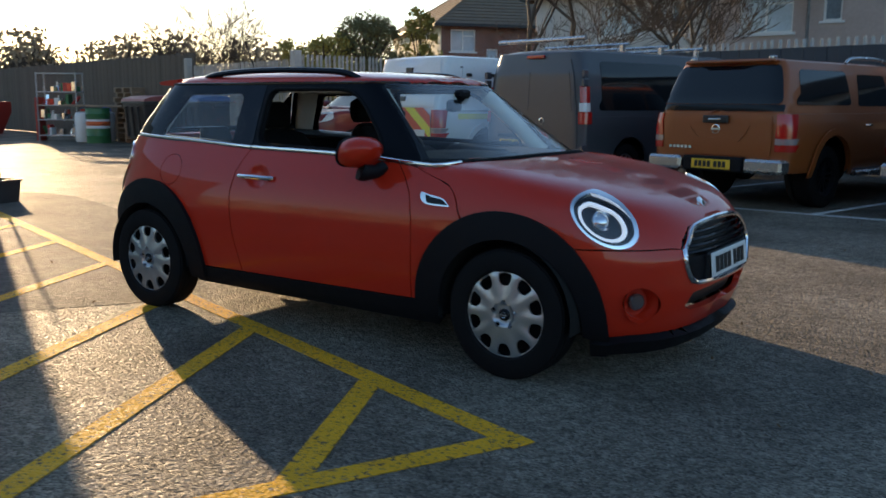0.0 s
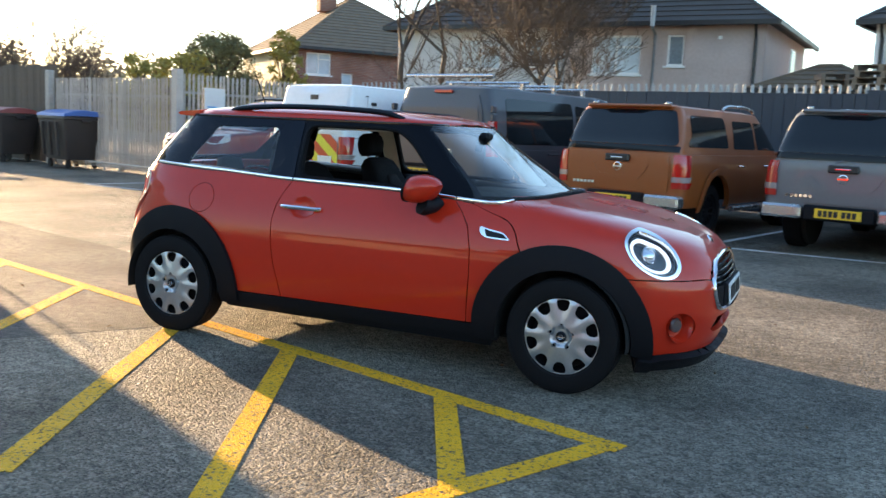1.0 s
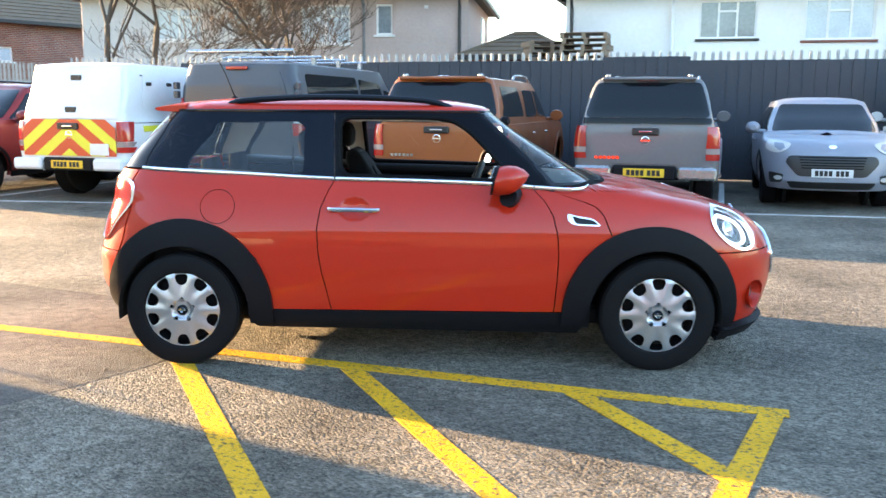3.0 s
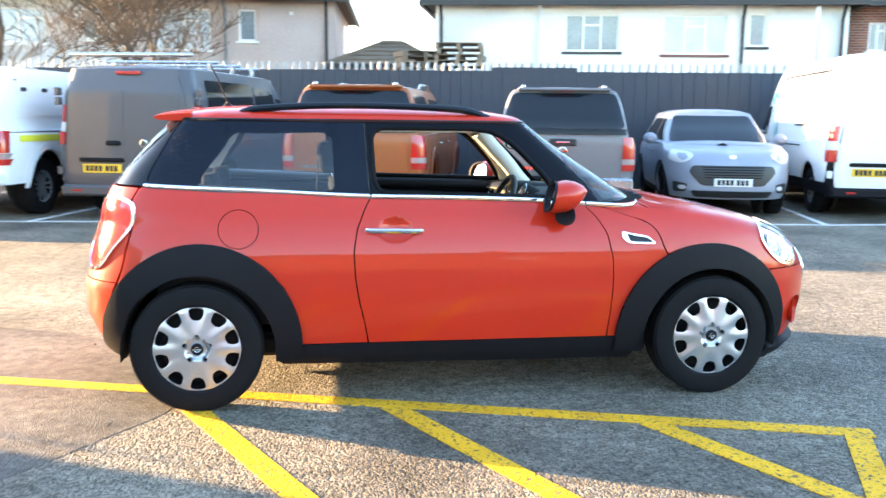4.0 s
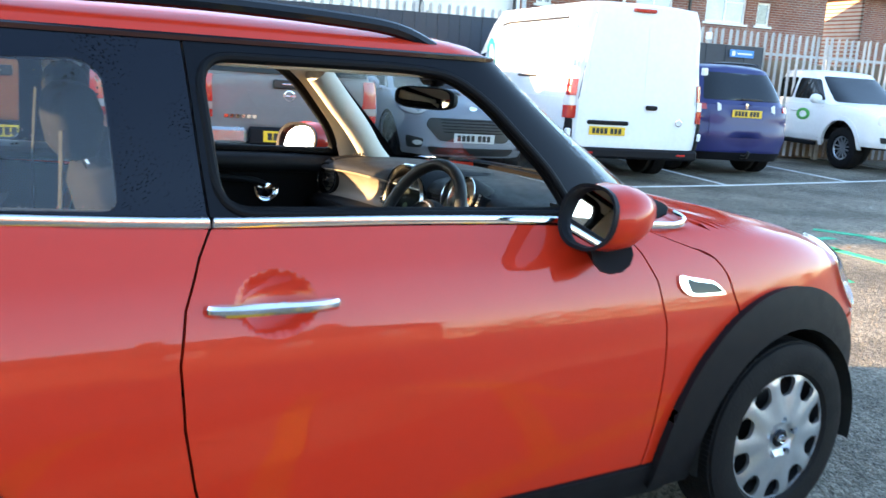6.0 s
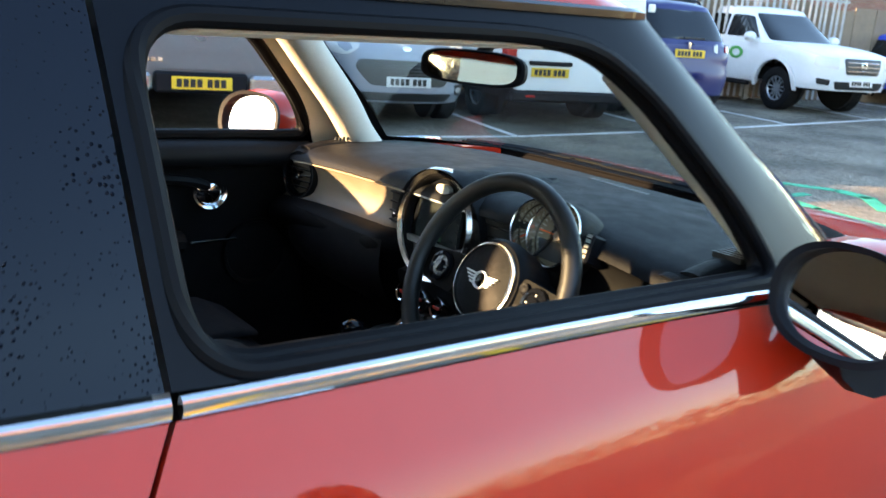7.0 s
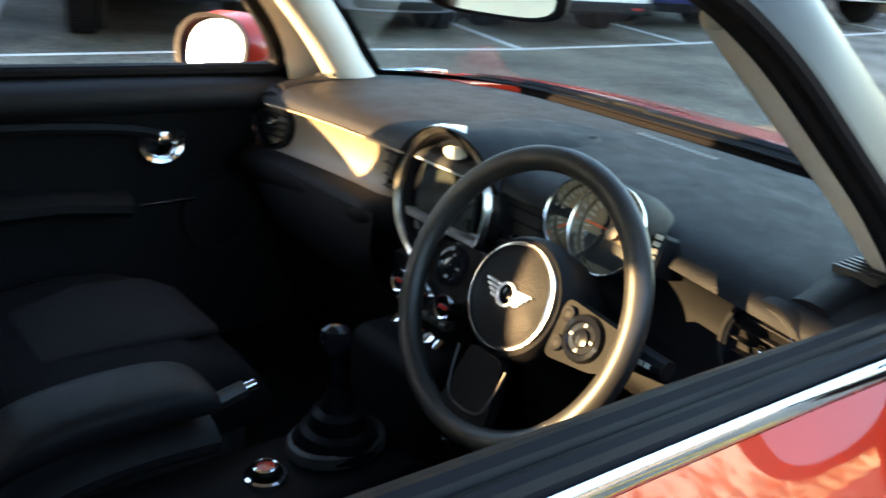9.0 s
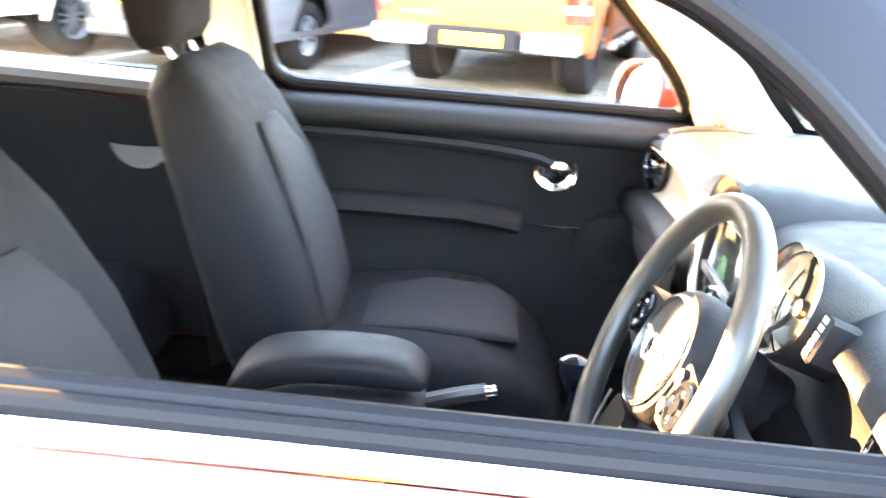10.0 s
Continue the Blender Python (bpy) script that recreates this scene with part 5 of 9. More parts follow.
bm, nor = B(), {}
tl_poly = BODY.end([(-0.48, 0.955), (-0.60, 0.985), (-0.685, 0.955), (-0.715, 0.86), (-0.70, 0.74), (-0.66, 0.655), (-0.55, 0.64), (-0.47, 0.70), (-0.445, 0.82)], False)
tl_poly = curve(tl_poly, 4, closed=True)
skin(bm, tgp, BODY.at, (0.05, 0.03), lip=0.014, core=mini_core, mirror=True, normals=nor, holes=[tl_poly])
finish_skin("tailgate", bm, nor, RED, car)
mid_s, mid_z = np.mean([p[0] for p in tl_poly]), np.mean([p[1] for p in tl_poly])
inner = [(mid_s + (s - mid_s) * 0.90, mid_z + (z - mid_z) * 0.91) for s, z in tl_poly]
for sgn in (1, -1):
    lamp = new("tail_lamp")
    lamp.parent = car
    for nm, o_, hl_, mt_, aw in (("lamp_rim", tl_poly, [inner], CHROME, 0.010), ("lens", inner, [], LENS_RED, 0.006)):
        bm, nor = B(), {}
        skin(bm, o_, BODY.at, (0.03, 0.03), holes=hl_, lip=0.02, away=aw, core=mini_core, normals=nor)
        if sgn < 0:
            for v in bm.verts:
                v.co.y = -v.co.y
            bmesh.ops.reverse_faces(bm, faces=bm.faces)
            nor = {v: (n[0], -n[1], n[2]) for v, n in nor.items()}
        finish_skin(nm, bm, nor, mt_, lamp)
rb = BODY.side([(-1.61, 0.596), (-1.655, 0.45), (-1.66, 0.33)]) + BODY.end([(-0.60, 0.29), (-0.3, 0.285)], False) + [(-2.0, 0.285), (-2.0, 0.596)]
bm, nor = B(), {}
skin(bm, rb, BODY.at, (0.05, 0.03), lip=0.03, core=mini_core, mirror=True, normals=nor, away=0.004)
finish_skin("rear_bumper", bm, nor, RED, car)
rv = BODY.side([(-1.60, 0.325)]) + BODY.end([(-0.62, 0.286), (-0.3, 0.281)], False) + [(-2.0, 0.281), (-2.0, 0.21)] + BODY.end([(-0.5, 0.21)], False) + BODY.side([(-1.55, 0.25)])
bm, nor = B(), {}
skin(bm, rv, BODY.at, (0.05, 0.03), lip=0.1, core=mini_core, mirror=True, normals=nor, away=-0.012)
finish_skin("rear_valance", bm, nor, BLACK_TRIM, car)

# front bumper with grille, intake and fog lamps
fbp = BODY.side([p for p in ARCH_F if p[0] > 1.5 and p[1] < 0.615] + [(1.668, 0.225)]) + BODY.end([(-0.60, 0.235), (-0.3, 0.245)]) + [(2.0, 0.247), (2.0, 0.326)] + BODY.end([(-0.36, 0.330), (-0.41, 0.35), (-0.38, 0.415), (-0.2, 0.425)]) + [(2.0, 0.427), (2.0, 0.446)] + BODY.end([(-0.2, 0.446), (-0.405, 0.457), (-0.463, 0.563), (-0.452, 0.61), (-0.50, 0.616)]) + BODY.side([(1.80, 0.616), (1.70, 0.616), (1.554, 0.616)])
fog_hole = BODY.side(ellipse(1.805, 0.385, 0.062, 0.072, 0, 26))
bm, nor = B(), {}
skin(bm, fbp, BODY.at, (0.035, 0.025), holes=[fog_hole], lip=0.03, core=mini_core, mirror=True, normals=nor, away=0.003)
finish_skin("front_bumper", bm, nor, RED, car)
lip_p = BODY.side([(1.60, 0.222), (1.66, 0.215)]) + BODY.end([(-0.62, 0.231), (-0.3, 0.241)]) + [(2.0, 0.243), (2.0, 0.185)] + BODY.end([(-0.3, 0.182), (-0.6, 0.165)]) + BODY.side([(1.64, 0.15), (1.58, 0.15)])
bm, nor = B(), {}
skin(bm, lip_p, BODY.at, (0.04, 0.02), lip=0.12, core=mini_core, mirror=True, normals=nor, away=0.042)
finish_skin("front_lip", bm, nor, BLACK_TRIM, car)
grille = new("grille")
grille.parent = car
gy = [(-0.335, 0.695), (-0.2, 0.708), (0, 0.713), (0.2, 0.708), (0.335, 0.695), (0.44, 0.615), (0.457, 0.565), (0.402, 0.46), (0.2, 0.452), (0, 0.45), (-0.2, 0.452), (-0.402, 0.46), (-0.457, 0.565), (-0.44, 0.615)]
bm = B()
tube(bm, [Vector(BODY.at(BODY.sy(a, b), b)) + Vector((0.006, 0, 0)) for a, b in curve(rounded(gy, 0.05, 3), 2, closed=True)], 0.013, 8, closed=True)
part("grille_surround", bm, CHROME, grille)
bm = B()
nor = {}
gp = BODY.end([(a, b) for a, b in rounded(gy, 0.05, 3)])
skin(bm, gp, BODY.at, (0.06, 0.04), lip=0, away=-0.045, core=mini_core, normals=nor)
finish_skin("grille_back", bm, nor, INK, grille)
for i, z in enumerate((0.672, 0.645, 0.618, 0.592)):
    bm = B()
    wy = min(0.335 + (0.695 - z) * 1.3, 0.44)
    tube(bm, [Vector(BODY.at(BODY.sy(y, z), z)) + Vector((-0.012, 0, 0)) for y in np.linspace(-wy, wy, 21)], 0.006, 8, flat=(0.0075, 0.014))
    part("slat", bm, GLOSS_BLACK, grille)
bm, nor = B(), {}
skin(bm, BODY.end([(-0.44, 0.575), (0.44, 0.575), (0.40, 0.462), (-0.40, 0.462)]), BODY.at, (0.08, 0.05), lip=0.02, away=-0.004, core=mini_core, normals=nor)
finish_skin("grille_bar", bm, nor, BLACK_TRIM, grille)
bm, nor = B(), {}
skin(bm, BODY.end([(-0.42, 0.435), (0.42, 0.435), (0.43, 0.32), (-0.43, 0.32)]), BODY.at, (0.08, 0.05), lip=0, away=-0.05, core=mini_core, normals=nor)
finish_skin("intake_mesh", bm, nor, INK, car)


def plate_on(parent, m, mat, w=0.52, h=0.111, name="number_plate"):
    """A number plate lying in local x, z and facing -y, its characters as plain bars."""
    pl = new(name)
    pl.parent = parent
    pl.matrix_local = m
    bm = B()
    box(bm, (-w / 2, -0.004, -h / 2), (w / 2, 0.004, h / 2), bev=0.003)
    part("plate", bm, mat, pl)
    k = w / 0.52
    for x in (-0.195, -0.137, -0.079, -0.021, 0.067, 0.125, 0.183):
        bm = B()
        box(bm, (x * k - 0.022 * k, -0.0075, -0.036), (x * k + 0.022 * k, -0.0045, 0.036))
        part("character", bm, INK, pl)
    return pl


bm = B()
box(bm, (1.945, -0.29, 0.455), (1.985, 0.29, 0.580), bev=0.01)
part("plate_holder", bm, BLACK_TRIM, car)
plate_on(car, pose(1.992, 0.0, 0.520, -6, 0, 90), PLATE_W)
for sgn in (1, -1):
    # fog lamp
    fg = new("fog_lamp")
    fg.parent = car
    c = Vector(BODY.flank(1.805, 0.385))
    c.y *= sgn
    d = Vector((0.80, -0.60 * sgn, 0.0))
    m = frame_at(c - d * 0.05, d)
    bm = B()
    lathe(bm, [(0.085, 0.055), (0.075, 0.035), (0.06, 0.0), (0.0, -0.005)], 28, m)
    part("bezel", bm, RED, fg)
    bm = B()
    lathe(bm, [(0.038, 0.002), (0.038, 0.018), (0.03, 0.026), (0, 0.03)], 24, m @ pose(0.0, 0.0, 0))
    part("lens", bm, FOG_LENS, fg)
    # headlamp
    hl = new("headlamp")
    hl.parent = car
    hc = np.mean(HEAD, axis=0)
    small = [(hc[0] + (a - hc[0]) * 0.88, hc[1] + (b - hc[1]) * 0.88) for a, b in HEAD]
    rin = [(hc[0] + (a - hc[0]) * 0.75, hc[1] + (b - hc[1]) * 0.75) for a, b in HEAD]
    rin2 = [(hc[0] + (a - hc[0]) * 0.63, hc[1] + (b - hc[1]) * 0.63) for a, b in HEAD]
    for nm, o_, hl_, mt_, aw, lp in (("lamp_ring", HEAD, [small], CHROME, 0.010, 0.02), ("lamp_bowl", small, [rin], GLOSS_BLACK, -0.020, 0.0), ("light_ring", rin, [rin2], LAMP_ON, -0.014, 0.012), ("reflector", rin2, [], GLOSS_BLACK, -0.030, 0.0), ("lens", small, [], LENS, 0.006, 0.0)):
        bm, nor = B(), {}
        skin(bm, BONNET.side(o_), BONNET.at, (0.03, 0.02), holes=[BONNET.side(h) for h in hl_], lip=lp, away=aw, core=mini_core, normals=nor)
        if sgn < 0:
            for v in bm.verts:
                v.co.y = -v.co.y
            bmesh.ops.reverse_faces(bm, faces=bm.faces)
            nor = {v: (n[0], -n[1], n[2]) for v, n in nor.items()}
        finish_skin(nm, bm, nor, mt_, hl)
    bm = B()
    c = Vector(BONNET.flank(1.655, 0.752))
    c.y *= sgn
    d = Vector((0.72, -0.55 * sgn, 0.42)).normalized()
    m = frame_at(c - d * 0.04, d)
    lathe(bm, [(0.046, 0), (0.046, 0.012), (0.038, 0.02), (0.036, 0.012), (0.03, 0.018), (0.018, 0.026), (0, 0.028)], 28, m)
    part("projector", bm, REFLECTOR, hl)
    # door mirror
    dm = new("door_mirror")
    dm.parent = car
    if sgn < 0:
        dm.matrix_local = pose(0.44, 0.80, 0, 0, 0, 20) @ pose(-0.44, -0.80, 0)
    else:
        dm.matrix_local = pose(0.44, -0.80, 0, 0, 0, -6) @ pose(-0.44, 0.80, 0)
    my = -0.86
    bm = B()
    prof = [(0.375, 0.0), (0.40, 0.90), (0.44, 1.0), (0.485, 0.93), (0.525, 0.70), (0.548, 0.38), (0.555, 0.0)]
    n = 28
    rings = []
    for x, k in prof:
        if k == 0:
            rings.append([bm.verts.new((x + 0.012 if x < 0.4 else x, my * sgn, 1.0))])
        else:
            rings.append([bm.verts.new((x + 0.10 * (1 - k) * 0 + 0.02 * math.sin(t), (my + 0.112 * k * math.copysign(abs(math.cos(t)) ** 0.85, math.cos(t))) * sgn, 1.0 + 0.078 * k * math.copysign(abs(math.sin(t)) ** 0.85, math.sin(t)))) for t in [2 * math.pi * i / n for i in range(n)]])
    for a, b in zip(rings[1:], rings[2:]):
        for i in range(n):
            j = (i + 1) % n
            if len(b) == 1:
                bm.faces.new((a[i], a[j], b[0]))
            else:
                bm.faces.new((a[i], a[j], b[j], b[i]))
    bmesh.ops.recalc_face_normals(bm, faces=bm.faces)
    part("mirror_cap", bm, RED, dm)
    m = pose(0.398, my * sgn, 0.985, 0, 0, 0) @ Matrix.Rotation(radians(-90), 4, 'Y')
    bm = B()
    el = lambda k, dx: [bm.verts.new((0.398 + dx + 0.018 * math.sin(t), (my + 0.112 * k * math.copysign(abs(math.cos(t)) ** 0.85, math.cos(t))) * sgn, 1.0 + 0.078 * k * math.copysign(abs(math.sin(t)) ** 0.85, math.sin(t)))) for t in [2 * math.pi * i / 36 for i in range(36)]]
    r1, r2, r3, r4 = el(0.93, 0.006), el(0.97, -0.008), el(0.86, -0.006), el(0.84, 0.014)
    for a, b in ((r1, r2), (r2, r3), (r3, r4)):
        for i in range(36):
            bm.faces.new((a[i], a[(i + 1) % 36], b[(i + 1) % 36], b[i]))
    part("mirror_rim", bm, BLACK_TRIM, dm)
    bm = B()
    bm.faces.new(el(0.855, 0.010))
    part("mirror_glass", bm, node_mat("mirror_glass", (0.85, 0.87, 0.88), 0.02, 1.0), dm)
    bm = B()
    ft = [(0.50, -0.745, 0.925), (0.49, -0.80, 0.905), (0.475, -0.855, 0.905), (0.465, -0.875, 0.915)]
    tube(bm, [(a, b * sgn, c_) for a, b, c_ in ft], 0.03, 12, rs=[0.032, 0.034, 0.045, 0.05])
    part("mirror_foot", bm, BLACK_TRIM, dm)

# underbody, dark and closed
bm = B()
box(bm, (-1.55, -0.62, 0.20), (1.70, 0.62, 0.30), bev=0.02)
box(bm, (-0.82, -0.74, 0.21), (0.82, 0.74, 0.30))
cyl(bm, (-1.2475, -0.66, 0.30), (-1.2475, 0.66, 0.30), 0.05)
cyl(bm, (1.2475, -0.66, 0.30), (1.2475, 0.66, 0.30), 0.05)
cyl(bm, (-1.75, 0.3, 0.24), (-0.4, 0.3, 0.23), 0.035)
part("underbody", bm, RUBBER, car)
bm = B()
box(bm, (0.88, -0.55, 0.30), (1.62, 0.55, 0.80), bev=0.05)
part("engine_bay", bm, RUBBER, car)
# badge over the grille
bm = B()
bp_ = Vector(BONNET.at(2.0, 0.775))
for sgn in (1, -1):
    for i in range(3):
        box(bm, (-0.004, 0.024 * sgn - 0.024 + 0.024, -0.012 + i * 0.008), (0.004, (0.075 - i * 0.012) * sgn, -0.008 + i * 0.008), Matrix.Translation(bp_) @ pose(0, 0, 0, 0, -35, 0))
lathe(bm, [(0.028, 0), (0.027, 0.008), (0.018, 0.010), (0, 0.008)], 20, Matrix.Translation(bp_) @ pose(0, 0, 0, 0, 55, 0))
part("bonnet_badge", bm, CHROME, car)
# ---- inside the car ----
# black plastic, darkened further to stand in for shade on lower dash and spokes
SPOKE = node_mat("shade_dark_plastic", (0.0035, 0.0035, 0.004), 0.6, spec=0.10, vary=0.1)
BADGE = node_mat("silver_badge", (0.80, 0.80, 0.80), 0.38, 0.5)
SATIN = node_mat("satin_chrome", (0.90, 0.88, 0.85), 0.22, 1.0, vary=0.05, scale=30)
SOFT = node_mat("soft_dash_plastic", (0.0072, 0.0072, 0.0085), 0.55, spec=0.15, vary=0.05, scale=25, bump=0.25, bump_scale=420)
CARD = node_mat("door_card_vinyl", (0.008, 0.008, 0.009), 0.6, spec=0.22, vary=0.12, scale=25, bump=0.25, bump_scale=420)
HARD = node_mat("dark_grey_trim", (0.040, 0.039, 0.038), 0.48, vary=0.12, scale=25, bump=0.2, bump_scale=380)
PALE = node_mat("pale_grey_lining", (0.68, 0.64, 0.57), 0.85, vary=0.06, scale=20, bump=0.2, bump_scale=500)
CLOTH = node_mat("charcoal_seat_cloth", (0.0062, 0.0062, 0.0075), 0.9, spec=0.12, vary=0.2, scale=40, bump=0.4, bump_scale=600)
CLOTH_MID = node_mat("grey_seat_insert", (0.016, 0.015, 0.0165), 0.9, spec=0.12, vary=0.2, scale=40, bump=0.4, bump_scale=600)
LEATHER = node_mat("black_leather_rim", (0.020, 0.019, 0.018), 0.42, vary=0.1, scale=30, bump=0.06, bump_scale=300)
CARPET = node_mat("black_carpet", (0.006, 0.006, 0.006), 0.95, spec=0.1, vary=0.3, scale=60, bump=0.5, bump_scale=400)
# the tan of sunlight on the instrument dials is put into their colour
DIAL_SUNLIT = node_mat("dial_face", (0.20, 0.16, 0.10), 0.45, vary=0.1)
SCREEN = node_mat("display_screen", (0.03, 0.035, 0.035), 0.12, coat=0.7, vary=0.15)
NEEDLE = node_mat("orange_needle", (0.8, 0.12, 0.02), 0.4)
RED_SW = node_mat("red_switch", (0.5, 0.02, 0.01), 0.3, coat=0.5)
MARKS = node_mat("dial_marks", (0.42, 0.40, 0.35), 0.5)


def cin(p):
    return (0.2, 0.0, 0.95)


def inner_side(name, pts, shell, mat, sgn, away, parent=None, step=(0.06, 0.05), label=""):
    return sided(name, pts, shell, mat, parent or car, sgn, step=step, lip=0.01, away=away, label=label)


for sgn in (1, -1):
    inner_side("pillar_trim", [(0.10, 1.325), (0.20, 1.285), (0.32, 1.19), (0.455, 1.045), (0.50, 0.96)] + [(p[0] - 0.006, p[2]) for p in ws_edge[:-1]], CABIN, PALE, sgn, -0.026)
    bm = B()
    tube(bm, curve([(p[0] - 0.030, (p[1] + 0.052) * sgn, p[2] - 0.012) for p in ws_edge[:-1]], 2), 0.046, 16)
    part("pillar_moulding", bm, PALE, car)
    inner_side("b_pillar_trim", [(-0.54, 0.99), (-0.435, 0.99), (-0.455, 1.325), (-0.565, 1.325)], CABIN, PALE, sgn, -0.035)
    inner_side("header_trim", [(-1.25, 1.302), (0.30, 1.302), (0.26, 1.335), (-1.25, 1.335)], CABIN, PALE, sgn, -0.022)
    inner_side("d_pillar_trim", [(-1.42, 1.04), (-1.28, 1.03), (-1.10, 1.31), (-1.28, 1.325)], CABIN, PALE, sgn, -0.03)
    # door card
    dc = [(-0.48, 0.34), (0.66, 0.34), (0.69, 0.60), (0.66, 0.80), (0.56, 0.962), (-0.43, 0.986), (-0.47, 0.80)]
    card = inner_side("door_card", dc, BODY, CARD, sgn, -0.085)
    bm = B()
    pts = [(-0.43, 0.972), (-0.2, 0.970), (0.1, 0.964), (0.3, 0.958), (0.47, 0.948)]
    tube(bm, [(x, (BODY.flank(x, z)[1] + 0.056) * sgn, z - 0.020) for x, z in pts], 0.03, 14, flat=(0.036, 0.050))
    part("sill_pad", bm, SOFT, card)
    bm = B()
    sp_ = curve([(-0.44, 0.908), (-0.2, 0.903), (0.0, 0.893), (0.14, 0.876), (0.19, 0.858)], 5)
    tube(bm, [(x, (BODY.flank(x, z)[1] + 0.098) * sgn, z) for x, z in sp_], 0.02, 8, flat=(0.014, 0.022))
    part("door_spear", bm, SOFT, card)
    bm = B()
    tube(bm, [(x, (BODY.flank(x, z)[1] + 0.115) * sgn, z) for x, z in ((-0.42, 0.735), (-0.25, 0.74), (0.0, 0.735), (0.13, 0.715))], 0.03, 10, flat=(0.028, 0.045))
    part("door_armrest", bm, CARD, card)
    bm = B()
    m = frame_at((0.202, (BODY.flank(0.2, 0.84)[1] + 0.092) * sgn, 0.843), (0, sgn, 0.1))
    lathe(bm, [(0.048, 0.0), (0.046, 0.012), (0.04, 0.010), (0.036, -0.004), (0.034, 0.004), (0.02, 0.012), (0, 0.014)], 28, m)
    part("door_release", bm, CHROME, card)
    bm = B()
    m = frame_at((0.35, (BODY.flank(0.35, 0.66)[1] + 0.09) * sgn, 0.66), (0, sgn, 0))
    lathe(bm, [(0.095, 0), (0.092, 0.014), (0.084, 0.012), (0.08, 0.004), (0, 0.010)], 32, m)
    part("door_speaker", bm, CARD, card)
    bm = B()
    tube(bm, [(x, (BODY.flank(x, 0.7)[1] + 0.165) * sgn, 0.722) for x in (0.14, 0.20, 0.26)], 0.004, 6)
    part("door_pull_trim", bm, CHROME, card)
    # rear side trim with round speaker
    rs = inner_side("rear_side_trim", [(-1.45, 0.36), (-0.51, 0.36), (-0.52, 0.80), (-0.46, 0.985), (-1.40, 1.03)], BODY, CARD, sgn, -0.11)
    bm = B()
    m = frame_at((-0.72, (BODY.flank(-0.72, 0.84)[1] + 0.113) * sgn, 0.86), (0, sgn, 0))
    lathe(bm, [(0.07, 0), (0.068, 0.01), (0.06, 0.008), (0, 0.006)], 28, m)
    part("rear_speaker", bm, HARD, rs)
    bm = B()
    tube(bm, [(x, (BODY.flank(x, belt(x) - 0.012)[1] + 0.06) * sgn, belt(x) - 0.014) for x in np.linspace(-1.40, -0.46, 9)], 0.03, 12, flat=(0.030, 0.06))
    part("rear_sill_pad", bm, HARD, rs)

bm, nor = B(), {}
ring_i = [(p[0] * 0.97 - 0.01, p[1] * 0.95) for p in ring_r]
plan_i = ring_i + [(a, -b) for a, b in ring_i[::-1][1:-1]]
skin(bm, plan_i, lambda x, y: (x, y, roof_at(x / 0.98, y)[2] - 0.030), (0.08, 0.08), lip=0, core=lambda p: (p[0], p[1], 3), normals=nor)
finish_skin("headlining", bm, nor, PALE, car)

# dashboard: a moulded section drawn across the car
dash = new("dashboard")
dash.parent = car
SEC = [(0.965, 0.948), (0.90, 0.966), (0.80, 0.977), (0.66, 0.984), (0.54, 0.986), (0.455, 0.978), (0.420, 0.962), (0.408, 0.945)]
SEC2 = [(0.408, 0.945), (0.425, 0.935), (0.432, 0.90), (0.425, 0.865), (0.408, 0.850)]
SEC3 = [(0.408, 0.850), (0.385, 0.845), (0.365, 0.832), (0.362, 0.80), (0.40, 0.76), (0.46, 0.66), (0.50, 0.50), (0.60, 0.34)]


def sweep(bm, sec, ys, bend=lambda x, y, z: (x, y, z), n=4):
    c = curve(sec, n)
    rows__ = [[bm.verts.new(bend(x, y, z)) for x, z in c] for y in ys]
    for a, b in zip(rows__, rows__[1:]):
        for i in range(len(c) - 1):
            bm.faces.new((a[i], b[i], b[i + 1], a[i + 1]))


def dash_bend(x, y, z):
    e = abs(y) / 0.66
    lift = 0.012 * math.exp(-((y + 0.33) / 0.16) ** 2) if 0.38 < x < 0.7 else 0.0
    if x > 0.6:
        zz = max(z - 0.02 * e ** 3, 0.945)
        x = min(x, CABIN.at(CABIN.sy(-abs(y), zz), zz)[0] - 0.012)
    if z < 0.862:
        x += 0.085 * math.exp(-((y - 0.025) / 0.135) ** 6)
    return (x - (0.02 * e ** 2 if x < 0.5 else 0), y, z - 0.020 * e ** 3 + lift * 0.6)


ys = list(np.linspace(-0.655, 0.655, 45))
bm = B()
sweep(bm, SEC, ys, dash_bend)
part("dash_top", bm, SOFT, dash)
bm = B()
sweep(bm, SEC2, [y for y in ys if y < 0.14], dash_bend)
part("dash_panel", bm, SPOKE, dash)
bm = B()
sweep(bm, SEC2, [y for y in ys if y > 0.11], dash_bend)
part("passenger_panel", bm, node_mat("bronze_dash_panel", (0.13, 0.105, 0.075), 0.45, vary=0.1, scale=25, bump=0.2, bump_scale=380), dash, "bronze-grey trim panel")
bm = B()
sweep(bm, SEC3, ys, dash_bend)
part("dash_lower", bm, SPOKE, dash)
bm = B()
tube(bm, [dash_bend(0.404, y, 0.942) for y in np.linspace(0.14, 0.60, 12)], 0.0018, 6)
part("dash_seam", bm, node_mat("tan_stitching", (0.30, 0.24, 0.16), 0.8), dash)
bm = B()
sweep(bm, [(0.355, 0.83), (0.352, 0.76), (0.375, 0.70), (0.42, 0.655)], list(np.linspace(0.17, 0.60, 14)), lambda x, y, z: (x + 0.02 * abs((y - 0.38) / 0.22) ** 4, y, z))
part("glovebox", bm, SOFT, dash)
